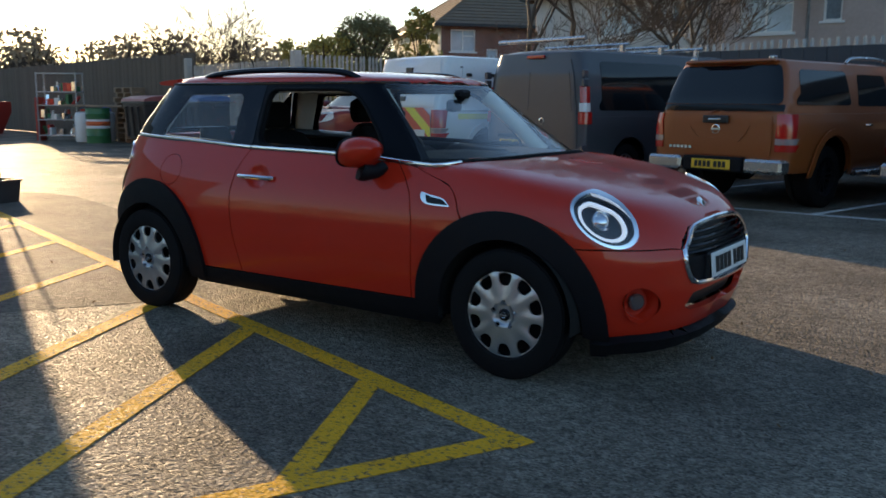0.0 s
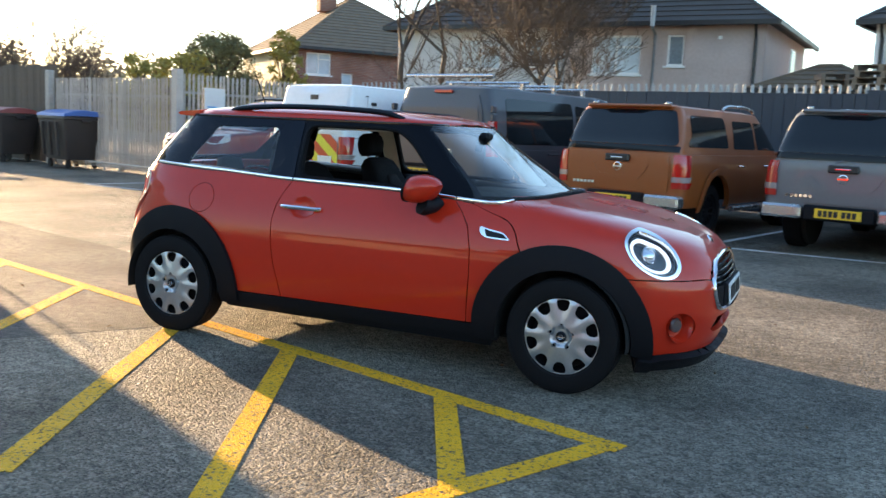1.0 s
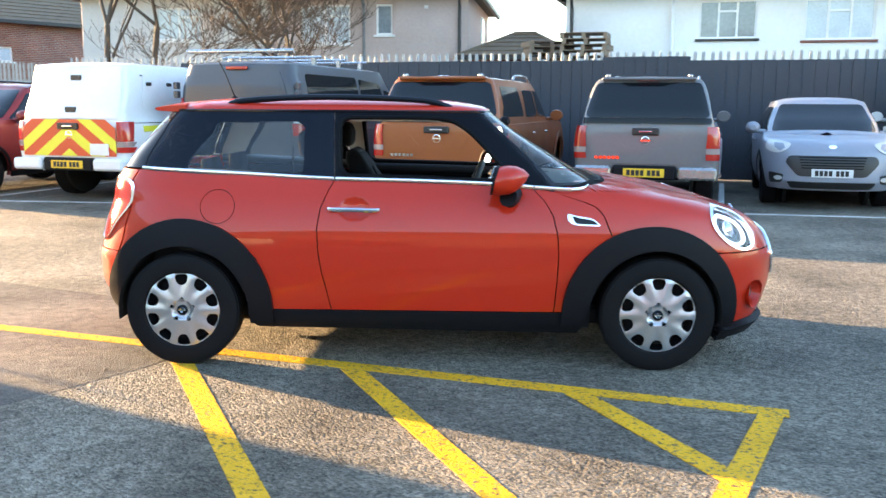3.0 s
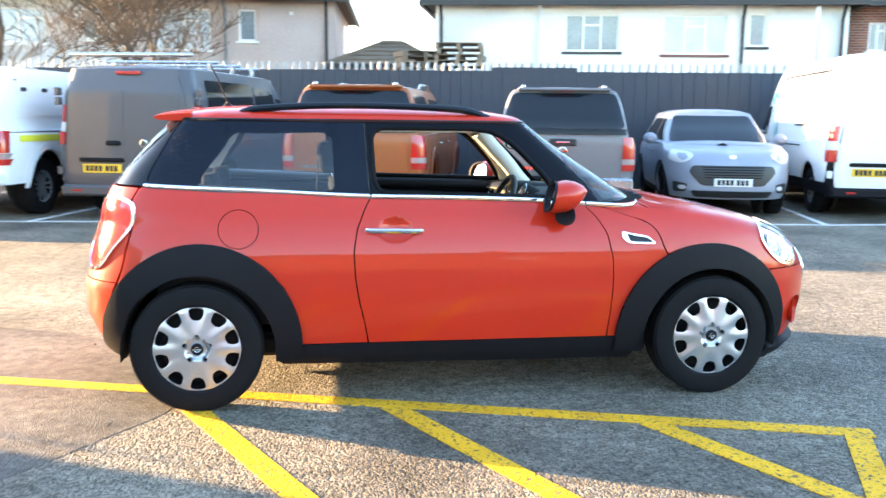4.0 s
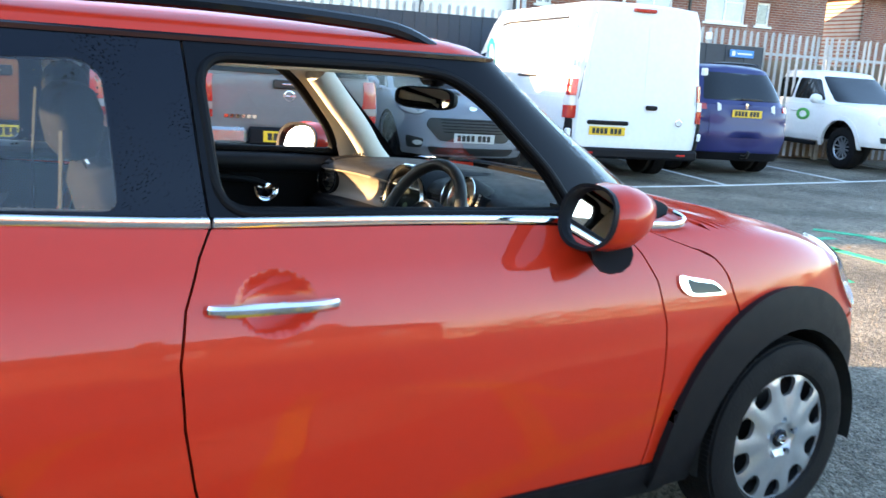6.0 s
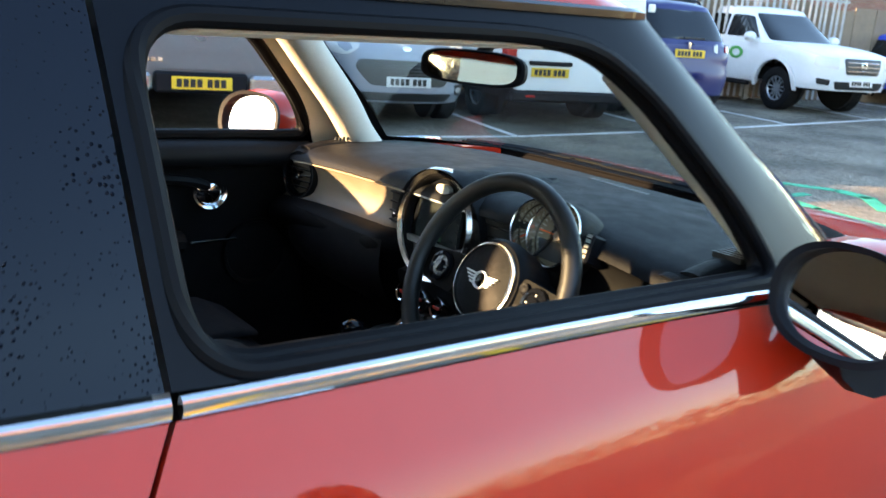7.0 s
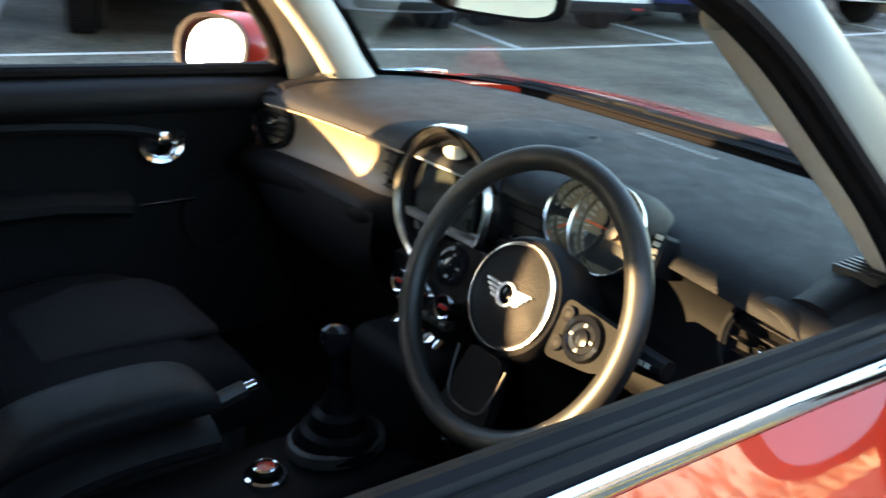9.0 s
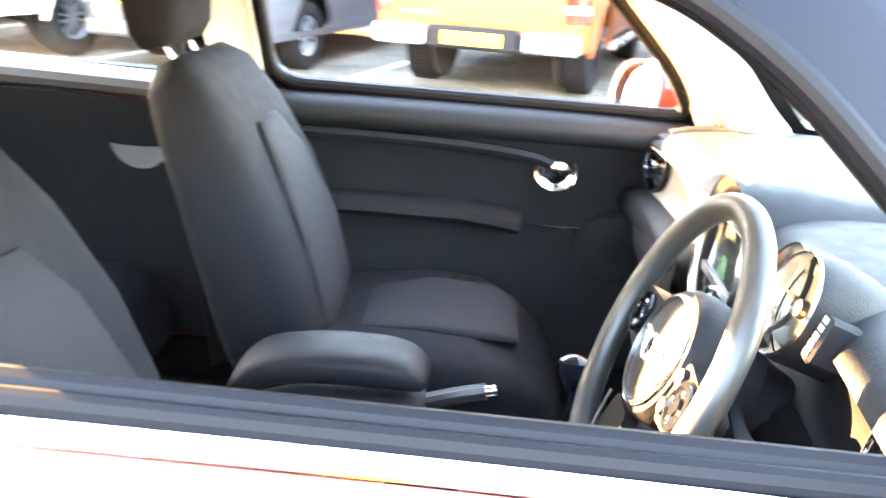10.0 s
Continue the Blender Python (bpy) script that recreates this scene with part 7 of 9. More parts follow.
for y0 in (-0.37, 0.37):
    st = new("front_seat")
    st.parent = car
    st.location = (-0.15, 0, -0.05) if y0 < 0 else (-0.04, 0, -0.022)
    pad("backrest", [(-0.26, 0.56, 0.20, 0.08, 12), (-0.275, 0.64, 0.225, 0.095, 14), (-0.305, 0.76, 0.235, 0.095, 18), (-0.345, 0.88, 0.235, 0.085, 20), (-0.395, 1.0, 0.215, 0.07, 22), (-0.435, 1.08, 0.185, 0.055, 25), (-0.455, 1.115, 0.13, 0.03, 28)], CLOTH, st, y0)
    pad("back_insert", [(-0.182, 0.60, 0.10, 0.012, 14), (-0.190, 0.70, 0.125, 0.016, 15), (-0.222, 0.82, 0.125, 0.016, 19), (-0.275, 0.94, 0.10, 0.015, 21), (-0.318, 1.01, 0.06, 0.010, 24)], CLOTH_MID, st, y0, power=0.9)
    pad("cushion", [(-0.30, 0.545, 0.20, 0.06, 90), (-0.20, 0.56, 0.235, 0.085, 92), (0.0, 0.572, 0.245, 0.092, 95), (0.10, 0.570, 0.24, 0.086, 97), (0.17, 0.556, 0.222, 0.072, 101), (0.22, 0.535, 0.19, 0.054, 106), (0.25, 0.512, 0.145, 0.034, 111), (0.262, 0.495, 0.09, 0.014, 114)], CLOTH, st, y0)
    pad("cushion_insert", [(-0.12, 0.645, 0.11, 0.010, 92), (0.0, 0.662, 0.13, 0.014, 95), (0.12, 0.655, 0.125, 0.014, 97), (0.17, 0.64, 0.10, 0.008, 100)], CLOTH_MID, st, y0)
    pad("headrest", [(-0.485, 1.135, 0.11, 0.03, 10), (-0.487, 1.16, 0.125, 0.045, 10), (-0.492, 1.22, 0.13, 0.052, 10), (-0.498, 1.265, 0.115, 0.042, 10), (-0.50, 1.285, 0.08, 0.02, 10)], CLOTH, st, y0)
    for d in (-0.06, 0.06):
        bm = B()
        cyl(bm, (-0.455, y0 + d, 1.09), (-0.485, y0 + d, 1.15), 0.006)
        part("headrest_post", bm, CHROME, st)
    bm = B()
    box(bm, (-0.30, y0 - 0.20, 0.30), (0.18, y0 + 0.20, 0.52), bev=0.02)
    part("seat_base", bm, HARD, st)
    bm = B()
    s_ = math.copysign(1, y0)
    tube(bm, [(-0.54, 0.575 * s_, 1.20), (-0.55, 0.60 * s_, 1.0), (-0.54, 0.62 * s_, 0.6), (-0.50, 0.60 * s_, 0.38)], 0.02, 6, flat=(0.004, 0.022))
    part("seat_belt", bm, RUBBER, st)
rsn = new("rear_seat")
rsn.parent = car
for y0 in (-0.30, 0.30):
    pad("cushion", [(-1.10, 0.50, 0.27, 0.08, 90), (-0.90, 0.53, 0.285, 0.10, 92), (-0.68, 0.53, 0.28, 0.09, 96), (-0.62, 0.51, 0.24, 0.05, 105)], CLOTH, rsn, y0)
    pad("backrest", [(-1.08, 0.55, 0.28, 0.07, 10), (-1.12, 0.70, 0.29, 0.075, 14), (-1.17, 0.88, 0.28, 0.06, 16), (-1.19, 0.94, 0.24, 0.03, 18)], CLOTH, rsn, y0)
    pad("headrest", [(-1.21, 0.95, 0.10, 0.03, 10), (-1.215, 1.0, 0.115, 0.045, 10), (-1.225, 1.07, 0.10, 0.035, 10)], CLOTH, rsn, y0)
bm = B()
box(bm, (-1.66, -0.56, 0.92), (-1.22, 0.56, 0.95), bev=0.01)
part("parcel_shelf", bm, CARPET, car)
bm = B()
box(bm, (-1.60, -0.60, 0.301), (0.86, 0.60, 0.32))
box(bm, (0.80, -0.60, 0.30), (0.86, 0.60, 0.88))
part("carpet", bm, CARPET, car)
for sg in (1, -1):
    bm = B()
    box(bm, (-0.84, min(0.60 * sg, 0.745 * sg), 0.318), (0.78, max(0.60 * sg, 0.745 * sg), 0.36), bev=0.01)
    part("sill_carpet", bm, CARPET, car)
# interior mirror
im = new("interior_mirror")
im.parent = car
mm = frame_at((0.425, -0.03, 1.222), (-0.94, -0.33, 0.06))
_z = (mm.to_3x3() @ Vector((0, 0, 1))).normalized()
_x = Vector((0, 0, 1)).cross(_z).normalized()
_y = _z.cross(_x)
mm = Matrix(((_x.x, _y.x, _z.x, 0.425), (_x.y, _y.y, _z.y, -0.03), (_x.z, _y.z, _z.z, 1.222), (0, 0, 0, 1)))
ov = [(0.118 * math.copysign(abs(math.cos(t)) ** 0.6, math.cos(t)), 0.034 * math.copysign(abs(math.sin(t)) ** 0.6, math.sin(t))) for t in np.linspace(0, 2 * math.pi, 41)[:-1]]
bm = B()
rings = [[bm.verts.new(mm @ Vector((a * k, b * k, d))) for a, b in ov] for k, d in ((0.6, -0.035), (0.92, -0.025), (1.0, -0.005), (1.0, 0.006), (0.95, 0.009), (0.80, 0.005))]
for a, b in zip(rings, rings[1:]):
    for i in range(len(ov)):
        bm.faces.new((a[i], a[(i + 1) % len(ov)], b[(i + 1) % len(ov)], b[i]))
bm.faces.new(rings[0][::-1])
part("mirror_housing", bm, BLACK_TRIM, im)
bm = B()
prism(bm, [(a * 0.90, b * 0.84) for a, b in ov], 0.003, 0.0065, mm)
part("mirror_glass", bm, node_mat("inner_mirror_glass", (0.8, 0.82, 0.83), 0.02, 1.0), im)
bm = B()
tube(bm, [(0.44, -0.025, 1.235), (0.475, -0.01, 1.26), (0.49, 0.0, 1.285)], 0.014, 10)
box(bm, (0.44, -0.05, 1.26), (0.50, 0.05, 1.31), bev=0.015)
part("mirror_stem", bm, BLACK_TRIM, im)
# ---- parked vehicles ----
def paint(name, c, metal=0.3):
    return node_mat(name, c, 0.42, metal * 0.5, coat=0.35, vary=0.06, scale=2)


P_GREY = paint("gunmetal_paint", (0.15, 0.15, 0.155), 0.5)
P_ORANGE = paint("bronze_orange_paint", (0.27, 0.070, 0.012), 0.35)
P_WHITE = paint("white_paint", (0.72, 0.73, 0.73), 0.0)
P_VAN = paint("dull_grey_van_paint", (0.055, 0.058, 0.068), 0.3)
P_PUMA = paint("pale_blue_grey_paint", (0.26, 0.28, 0.33), 0.2)
P_BLUE = paint("deep_blue_paint", (0.006, 0.012, 0.10), 0.3)
P_BRIGHT = paint("bright_blue_paint", (0.02, 0.07, 0.5), 0.3)
P_RED = paint("dark_red_paint", (0.15, 0.010, 0.010), 0.25)
LENS_SMOKE = node_mat("smoked_lamp_lens", (0.30, 0.24, 0.23), 0.14, coat=0.8, vary=0.1, scale=60)
ORANGE_TAPE = node_mat("chevron_red", (0.62, 0.07, 0.02), 0.4, vary=0.06)
YELLOW_TAPE = node_mat("chevron_yellow", (0.75, 0.68, 0.05), 0.4, vary=0.06)
STEEL = node_mat("brushed_bumper_steel", (0.5, 0.5, 0.5), 0.25, 0.9, vary=0.15)
TEAL = node_mat("teal_graphic", (0.03, 0.45, 0.42), 0.4, vary=0.1)
LEAF_G = node_mat("green_graphic", (0.06, 0.35, 0.08), 0.4, vary=0.1)


class Vehicle:
    """A vehicle with a lower body shell, a deck, a cabin shell and fittings laid on them. Nose along +x."""

    def __init__(self, m, label, body, cabin, shoulder, zlow, arches, coat, wheel, roof_crown=0.05, roof_z=None, cat="car", name="car"):
        self.e = thing(name, m, label, cat)
        self.b, self.c, self.coat = Shell(*body), Shell(*cabin), coat
        sh = hermite([p[0] for p in shoulder], [p[1] for p in shoulder])
        self.sh = sh
        x_t, x_n = shoulder[0][0], shoulder[-1][0]
        b = self.b
        top = []
        for s in np.linspace(-2, 2, 64):
            z = sh(0)
            for _ in range(6):
                z = sh(b.at(s, z)[0])
            top.append((float(s), float(z)))
        low = []
        for ax, r, az in sorted(arches):
            a = [(ax + r * math.cos(t), az + r * math.sin(t)) for t in np.linspace(math.pi, 0, 15)]
            low += b.side([(ax - r, zlow + 0.03)] + a[0:15] + [(ax + r, zlow + 0.03)])
        poly = [(-2.0, zlow + 0.05)] + low + [(2.0, zlow + 0.02)] + top[::-1]
        core = lambda p: (0.75 * p[0], 0.0, 0.6)
        self.core = core
        bm, nor = B(), {}
        skin(bm, poly, b.at, (0.07, 0.06), lip=0.03, core=core, mirror=True, normals=nor)
        edge = [b.at(s, z) for s, z in top]
        plan = [(p[0], p[1]) for p in edge] + [(p[0], -p[1]) for p in edge[::-1][1:-1]]
        wmax = max(abs(p[1]) for p in edge)
        xs_, ws_ = [p[0] for p in edge], [abs(p[1]) for p in edge]

        def deck(x, y):
            w = max(0.02, float(np.interp(x, xs_, ws_)))
            return (x, y, sh(x) + 0.045 * max(0, 1 - (y / w) ** 2) ** 0.8)

        skin(bm, plan, deck, (0.12, 0.12), lip=0, core=lambda p: (p[0], p[1], 0), normals=nor)
        self.body = finish_skin("body", bm, nor, coat, self.e)
        c = self.c
        rz = roof_z
        zb = cabin[2][0][0]
        bm, nor = B(), {}
        skin(bm, [(-2, zb), (2, zb), (2, rz), (-2, rz)], c.at, (0.08, 0.08), lip=0, core=lambda p: (0.6 * p[0] + 0.4 * (c.xr + c.xf) / 2, 0, 1.0), mirror=True, normals=nor)
        ring = [c.at(s, rz) for s in np.linspace(-2, 2, 50)]
        plan = [(p[0], p[1]) for p in ring] + [(p[0], -p[1]) for p in ring[::-1][1:-1]]
        xr_, wr_ = [p[0] for p in ring], [abs(p[1]) for p in ring]

        def top_f(x, y):
            w = max(0.02, float(np.interp(x, xr_, wr_)))
            ex = min((x - xr_[0]) / 0.25, (xr_[-1] - x) / 0.25, 1.0)
            return (x, y, rz + roof_crown * max(0, 1 - (abs(y) / w) ** 3) ** 0.6 * max(0, ex) ** 0.5)

        skin(bm, plan, top_f, (0.12, 0.12), lip=0, core=lambda p: (p[0], p[1], 0), normals=nor)
        self.cab = finish_skin("cabin", bm, nor, coat, self.e)
        bm = B()
        w = self.b.w(zlow + 0.1) - 0.10
        box(bm, (b.tail(zlow + 0.1) + 0.25, -w + 0.22, zlow + 0.06), (b.nose(zlow + 0.1) - 0.2, w - 0.22, zlow + 0.3))
        for ax, r, az in arches:
            cyl(bm, (ax, -w + 0.1, az), (ax, w - 0.1, az), 0.06)
            for sg in (1, -1):
                cyl(bm, (ax, (w - 0.20) * sg, az + 0.06), (ax, (w - 0.25) * sg, az + 0.06), r * 0.98, n=20)
        part("underbody", bm, RUBBER, self.e)
        for ax, r, az in arches:
            for sg in (1, -1):
                car_wheel(self.e, ax, -(self.b.w(az) - wheel[1] / 2 - 0.01) * sg, wheel[0], wheel[1], wheel[2], sg, cover=False, style=wheel[3], dark=len(wheel) > 4)

    def on(self, name, pts, mat, shell="b", view="side", away=0.005, lip=0.008, sides=(1,), front=True, parent=None, holes=(), step=(0.08, 0.08), core=None):
        """A panel laid on the shell, given in side view (x, z) or end view (y, z)."""
        s = self.b if shell == "b" else self.c
        conv = (lambda q: s.side(q)) if view == "side" else (lambda q: s.end(q, front))
        made = None
        for sg in sides:
            bm, nor = B(), {}
            cc = core or (self.core if shell == "b" else (lambda p: (0.6 * p[0] + 0.4 * (s.xr + s.xf) / 2, 0, 1.0)))
            skin(bm, conv(pts), s.at, step, holes=[conv(h) for h in holes], lip=lip, away=away, core=cc, normals=nor)
            if sg < 0:
                for v in bm.verts:
                    v.co.y = -v.co.y
                bmesh.ops.reverse_faces(bm, faces=bm.faces)
                nor = {v: (n[0], -n[1], n[2]) for v, n in nor.items()}
            made = finish_skin(name, bm, nor, mat, parent or self.e)
        return made

    def tail(self, name, pts, mat, **k):
        return self.on(name, pts, mat, view="end", front=False, **k)

    def nose(self, name, pts, mat, **k):
        return self.on(name, pts, mat, view="end", front=True, **k)

    def both(self, name, pts, mat, **k):
        return self.on(name, pts, mat, sides=(1, -1), **k)

    def at_tail(self, y, z, out=0.0, shell="b"):
        s = self.b if shell == "b" else self.c
        p = s.at(s.sy(y, z, False), z)
        return (p[0] - out, p[1], p[2])

    def at_nose(self, y, z, out=0.0):
        p = self.b.at(self.b.sy(y, z, True), z)
        return (p[0] + out, p[1], p[2])

    def plate(self, y, z, mat, rear=True, out=0.012):
        p = self.at_tail(y, z, out) if rear else self.at_nose(y, z, out)
        plate_on(self.e, pose(p[0], y, z, 0, 0, -90 if rear else 90), mat)

    def box(self, name, lo, hi, mat, bev=0.01, parent=None):
        bm = B()
        box(bm, lo, hi, bev=bev)
        return part(name, bm, mat, parent or self.e)

    def mirrors(self, x, z, mat):
        for sg in (1, -1):
            w = self.c.w(z) + 0.02
            bm = B()
            rings = []
            for dx, k in ((-0.06, 0.9), (-0.02, 1.0), (0.05, 0.85), (0.09, 0.4)):
                rings.append([bm.verts.new((x + dx, -(w + 0.15 + 0.11 * k * math.cos(t)) * sg, z + 0.09 * k * math.sin(t))) for t in np.linspace(0, 2 * math.pi, 17)[:-1]])
            for a, b in zip(rings, rings[1:]):
                for i in range(16):
                    bm.faces.new((a[i], a[(i + 1) % 16], b[(i + 1) % 16], b[i]))
            bm.faces.new(rings[0][::-1])
            bm.faces.new(rings[-1])
            tube(bm, [(x, -(w - 0.06) * sg, z - 0.06), (x, -(w + 0.12) * sg, z - 0.05)], 0.03, 8)
            bmesh.ops.recalc_face_normals(bm, faces=bm.faces)
            part("door_mirror", bm, mat, self.e)

    def handles(self, xs, z, mat):
        for x in xs:
            for sg in (1, -1):
                p = self.b.flank(x, z)
                bm = B()
                tube(bm, [(x - 0.09, (p[1] - 0.005) * sg, z), (x - 0.05, (p[1] - 0.03) * sg, z), (x + 0.05, (p[1] - 0.03) * sg, z), (x + 0.09, (p[1] - 0.005) * sg, z)], 0.014, 8)
                part("handle", bm, mat, self.e)


def rect(y0, y1, z0, z1, r=0.03):
    return rounded([(y0, z0), (y1, z0), (y1, z1), (y0, z1)], r)


def seam(v, pts, view="side", shell="b", sides=(1, -1), front=False, r=0.004):
    """A dark panel gap along a line."""
    s = v.b if shell == "b" else v.c
    q = s.side(pts) if view == "side" else s.end(pts, front)
    for sg in sides:
        bm = B()
        tube(bm, [(p[0], p[1] * sg, p[2]) for p in [s.at(*x) for x in q]], r, 5)
        part("panel_gap", bm, INK, v.e)


def pickup(m, label, coat, canopy=True, tall=False, chevron=False, rails=True, dark_wheels=False):
    body = (-2.2, 1.6, [(0.35, 0.86, 2.55, -2.55, 4, 7), (0.55, 0.915, 2.64, -2.60, 4, 8), (0.80, 0.925, 2.66, -2.61, 4, 9), (1.0, 0.915, 2.62, -2.61, 4, 9), (1.12, 0.89, 2.45, -2.60, 4, 9), (1.25, 0.86, 2.2, -2.59, 4, 9)])
    H = 1.90 if tall else 1.72
    tl = -2.58
    cabin = (-2.2, 0.2, [(1.06, 0.86, 1.55, tl, 5, 9), (1.20, 0.83, 1.30, tl + 0.01, 5, 9), (1.45, 0.77 + (0.05 if tall else 0), 0.90, tl + 0.10, 5, 8), (1.60, 0.72 + (0.08 if tall else 0), 0.68, tl + 0.16, 5, 8), (H, 0.66 + (0.10 if tall else 0), 0.50 if not tall else 0.4, tl + 0.22, 5, 7)])
    v = Vehicle(m, label, body, cabin, [(-2.62, 1.12), (-1.0, 1.12), (0.8, 1.13), (1.5, 1.14), (2.2, 1.06), (2.66, 0.94)], 0.42, [(1.60, 0.45, 0.42), (-1.58, 0.45, 0.42)], coat, (0.375, 0.255, 0.22, 1) + ((1,) if dark_wheels else ()), roof_crown=0.045, roof_z=H, cat="pickup truck", name="pickup_truck")
    # tail
    v.tail("tailgate", rect(-0.70, 0.70, 0.64, 1.10), coat, away=0.014, lip=0.02)
    if not chevron:
        v.tail("tailgate_recess", rounded([(-0.44, 0.98), (-0.36, 0.98), (-0.24, 0.84), (0.24, 0.84), (0.36, 0.98), (0.44, 0.98), (0.30, 0.79), (-0.30, 0.79)], 0.02), coat, away=0.022)
    for sg in (1, -1):
        lm = new("tail_lamp")
        lm.parent = v.e
        for nm, z0, z1, mt in (("red_lens", 0.70, 0.775, LENS_RED), ("clear_lens", 0.78, 0.845, LENS_SMOKE), ("red_lens", 0.85, 1.12, LENS_RED)):
            bm, nor = B(), {}
            pts = v.b.end([(-0.755, z0), (-0.755, z1), (-0.82, z1), (-0.82, z0)], False)
            pts = [pts[0], pts[1], (v.b.sx(-2.40, z1), z1), (v.b.sx(-2.47, z0), z0)]
            skin(bm, pts, v.b.at, (0.05, 0.05), lip=0.02, away=0.016, core=v.core, normals=nor)
            if sg < 0:
                for q in bm.verts:
                    q.co.y = -q.co.y
                bmesh.ops.reverse_faces(bm, faces=bm.faces)
                nor = {a: (n[0], -n[1], n[2]) for a, n in nor.items()}
            finish_skin(nm, bm, nor, mt, lm)
    v.box("rear_bumper", (-2.70, -0.40, 0.44), (-2.56, 0.40, 0.62), BLACK_TRIM, 0.02)
    for sg in (1, -1):
        v.box("bumper_end", (-2.72, min(0.42 * sg, 0.90 * sg), 0.45), (-2.50, max(0.42 * sg, 0.90 * sg), 0.61), STEEL if not chevron else P_WHITE, 0.03)
    plate_on(v.e, pose(-2.706, 0, 0.53, 0, 0, -90), PLATE_Y)
    v.box("tailgate_handle", (-2.665, -0.17, 1.01), (-2.62, 0.17, 1.10), INK, 0.012)
    v.box("handle_bar", (-2.675, -0.085, 1.045), (-2.66, 0.085, 1.065), CHROME, 0.005)
    bm = B()
    lathe(bm, [(0.058, 0), (0.056, 0.010), (0.046, 0.012), (0.044, 0.006)], 28, frame_at(v.at_tail(0, 0.94, 0.012), (-1, 0, 0)))
    box(bm, (-0.062, -0.009, 0.003), (0.062, 0.009, 0.013), frame_at(v.at_tail(0, 0.94, 0.012), (-1, 0, 0)))
    part("badge", bm, CHROME, v.e)
    if not chevron:
        bm = B()
        for i in range(6):
            box(bm, (-2.634, 0.62 - i * 0.055 - 0.02, 0.70), (-2.628, 0.62 - i * 0.055 + 0.02, 0.735))
        part("model_name", bm, CHROME, v.e)
    # canopy and cab glass
    if canopy and not tall:
        v.tail("canopy_door", rounded([(-0.81, 1.155), (0.81, 1.155), (0.69, 1.70), (-0.69, 1.70)], 0.07), coat, shell="c", away=0.010)
        v.tail("canopy_window", rounded([(-0.785, 1.23), (0.785, 1.23), (0.655, 1.672), (-0.655, 1.672)], 0.07), GLASS_DARK, shell="c", away=0.018)
        v.tail("canopy_lip", rect(-0.80, 0.80, 1.150, 1.225, 0.02), GLOSS_BLACK, shell="c", away=0.016)
        v.box("canopy_handle", (-2.545, -0.10, 1.285), (-2.51, 0.10, 1.325), CHROME, 0.012)
        v.box("brake_light", (-2.42, -0.14, 1.70), (-2.37, 0.14, 1.735), LENS_RED, 0.008)
        v.box("canopy_spoiler", (-2.44, -0.60, 1.705), (-2.20, 0.60, 1.75), coat, 0.018)
        for sg in (1, -1):
            v.box("canopy_foot", (-2.40, 0.52 * sg - 0.03, 1.745), (-2.30, 0.52 * sg + 0.03, 1.785), STEEL, 0.012)
        seam(v, [(-0.80, 1.155), (0.80, 1.155)], "end", "c", sides=(1,), front=False, r=0.012)
        v.both("canopy_side_window", rounded([(-2.33, 1.22), (-0.98, 1.22), (-1.00, 1.63), (-2.10, 1.63)], 0.07), GLASS_DARK, shell="c")
    if tall:
        v.tail("canopy_door", rounded([(-0.78, 1.16), (0.78, 1.16), (0.70, 1.86), (-0.70, 1.86)], 0.05), P_WHITE, shell="c", away=0.014)
        for z in (1.72, 1.28):
            v.box("canopy_lock", (v.at_tail(0, z, 0.03, "c")[0], -0.09, z - 0.04), (v.at_tail(0, z, -0.02, "c")[0], 0.09, z + 0.04), INK, 0.012)
        v.both("canopy_hatch", rounded([(-2.1, 1.30), (-0.85, 1.30), (-0.95, 1.78), (-2.0, 1.78)], 0.05), P_WHITE, shell="c", away=0.012)
        seam(v, [(-2.05, 1.76), (-1.0, 1.76)], "side", "c", r=0.010)
        seam(v, [(-2.5, 1.10), (-0.7, 1.10)], "side", "b", r=0.010)
        v.both("side_stripe", rect(-2.2, -0.9, 0.98, 1.06, 0.005), YELLOW_TAPE, away=0.006)
        for x in (-1.9, -1.4):
            for sg in (1, -1):
                v.box("canopy_catch", (x - 0.05, min(-0.84 * sg, -0.80 * sg), 1.62), (x + 0.05, max(-0.84 * sg, -0.80 * sg), 1.67), INK, 0.01)
    if chevron:
        for sg in (1, -1):
            for j in range(8):
                z_hi = 1.09 + 0.51 - j * 0.17
                pts = []
                for y in (0.0, 0.76):
                    pts.append((y * sg, z_hi - (0.75 * y)))
                lowp = [(0.76 * sg, z_hi - 0.57 - 0.17), (0.0, z_hi - 0.17)]
                quad = pts + lowp
                quad = clip_poly(quad, 0.645, 1.15)
                if len(quad) >= 3:
                    bm = B()
                    x = v.at_tail(0.0, 0.9, 0.018)[0]
                    prism(bm, [(y, z) for y, z in quad], 0.0, 0.004, Matrix(((0, 0, -1, x), (1, 0, 0, 0), (0, 1, 0, 0), (0, 0, 0, 1))))
                    part("chevron", bm, ORANGE_TAPE if j % 2 == 0 else YELLOW_TAPE, v.e)
        v.box("notice", (-2.652, 0.25 - 0.9, 0.66), (-2.64, 0.55 - 0.9, 0.82), PLATE_W, 0.003)
    v.both("cab_window", rounded([(-0.80, 1.21), (0.05, 1.21), (0.05, 1.60), (-0.70, 1.60)], 0.05), GLASS_DARK, shell="c")
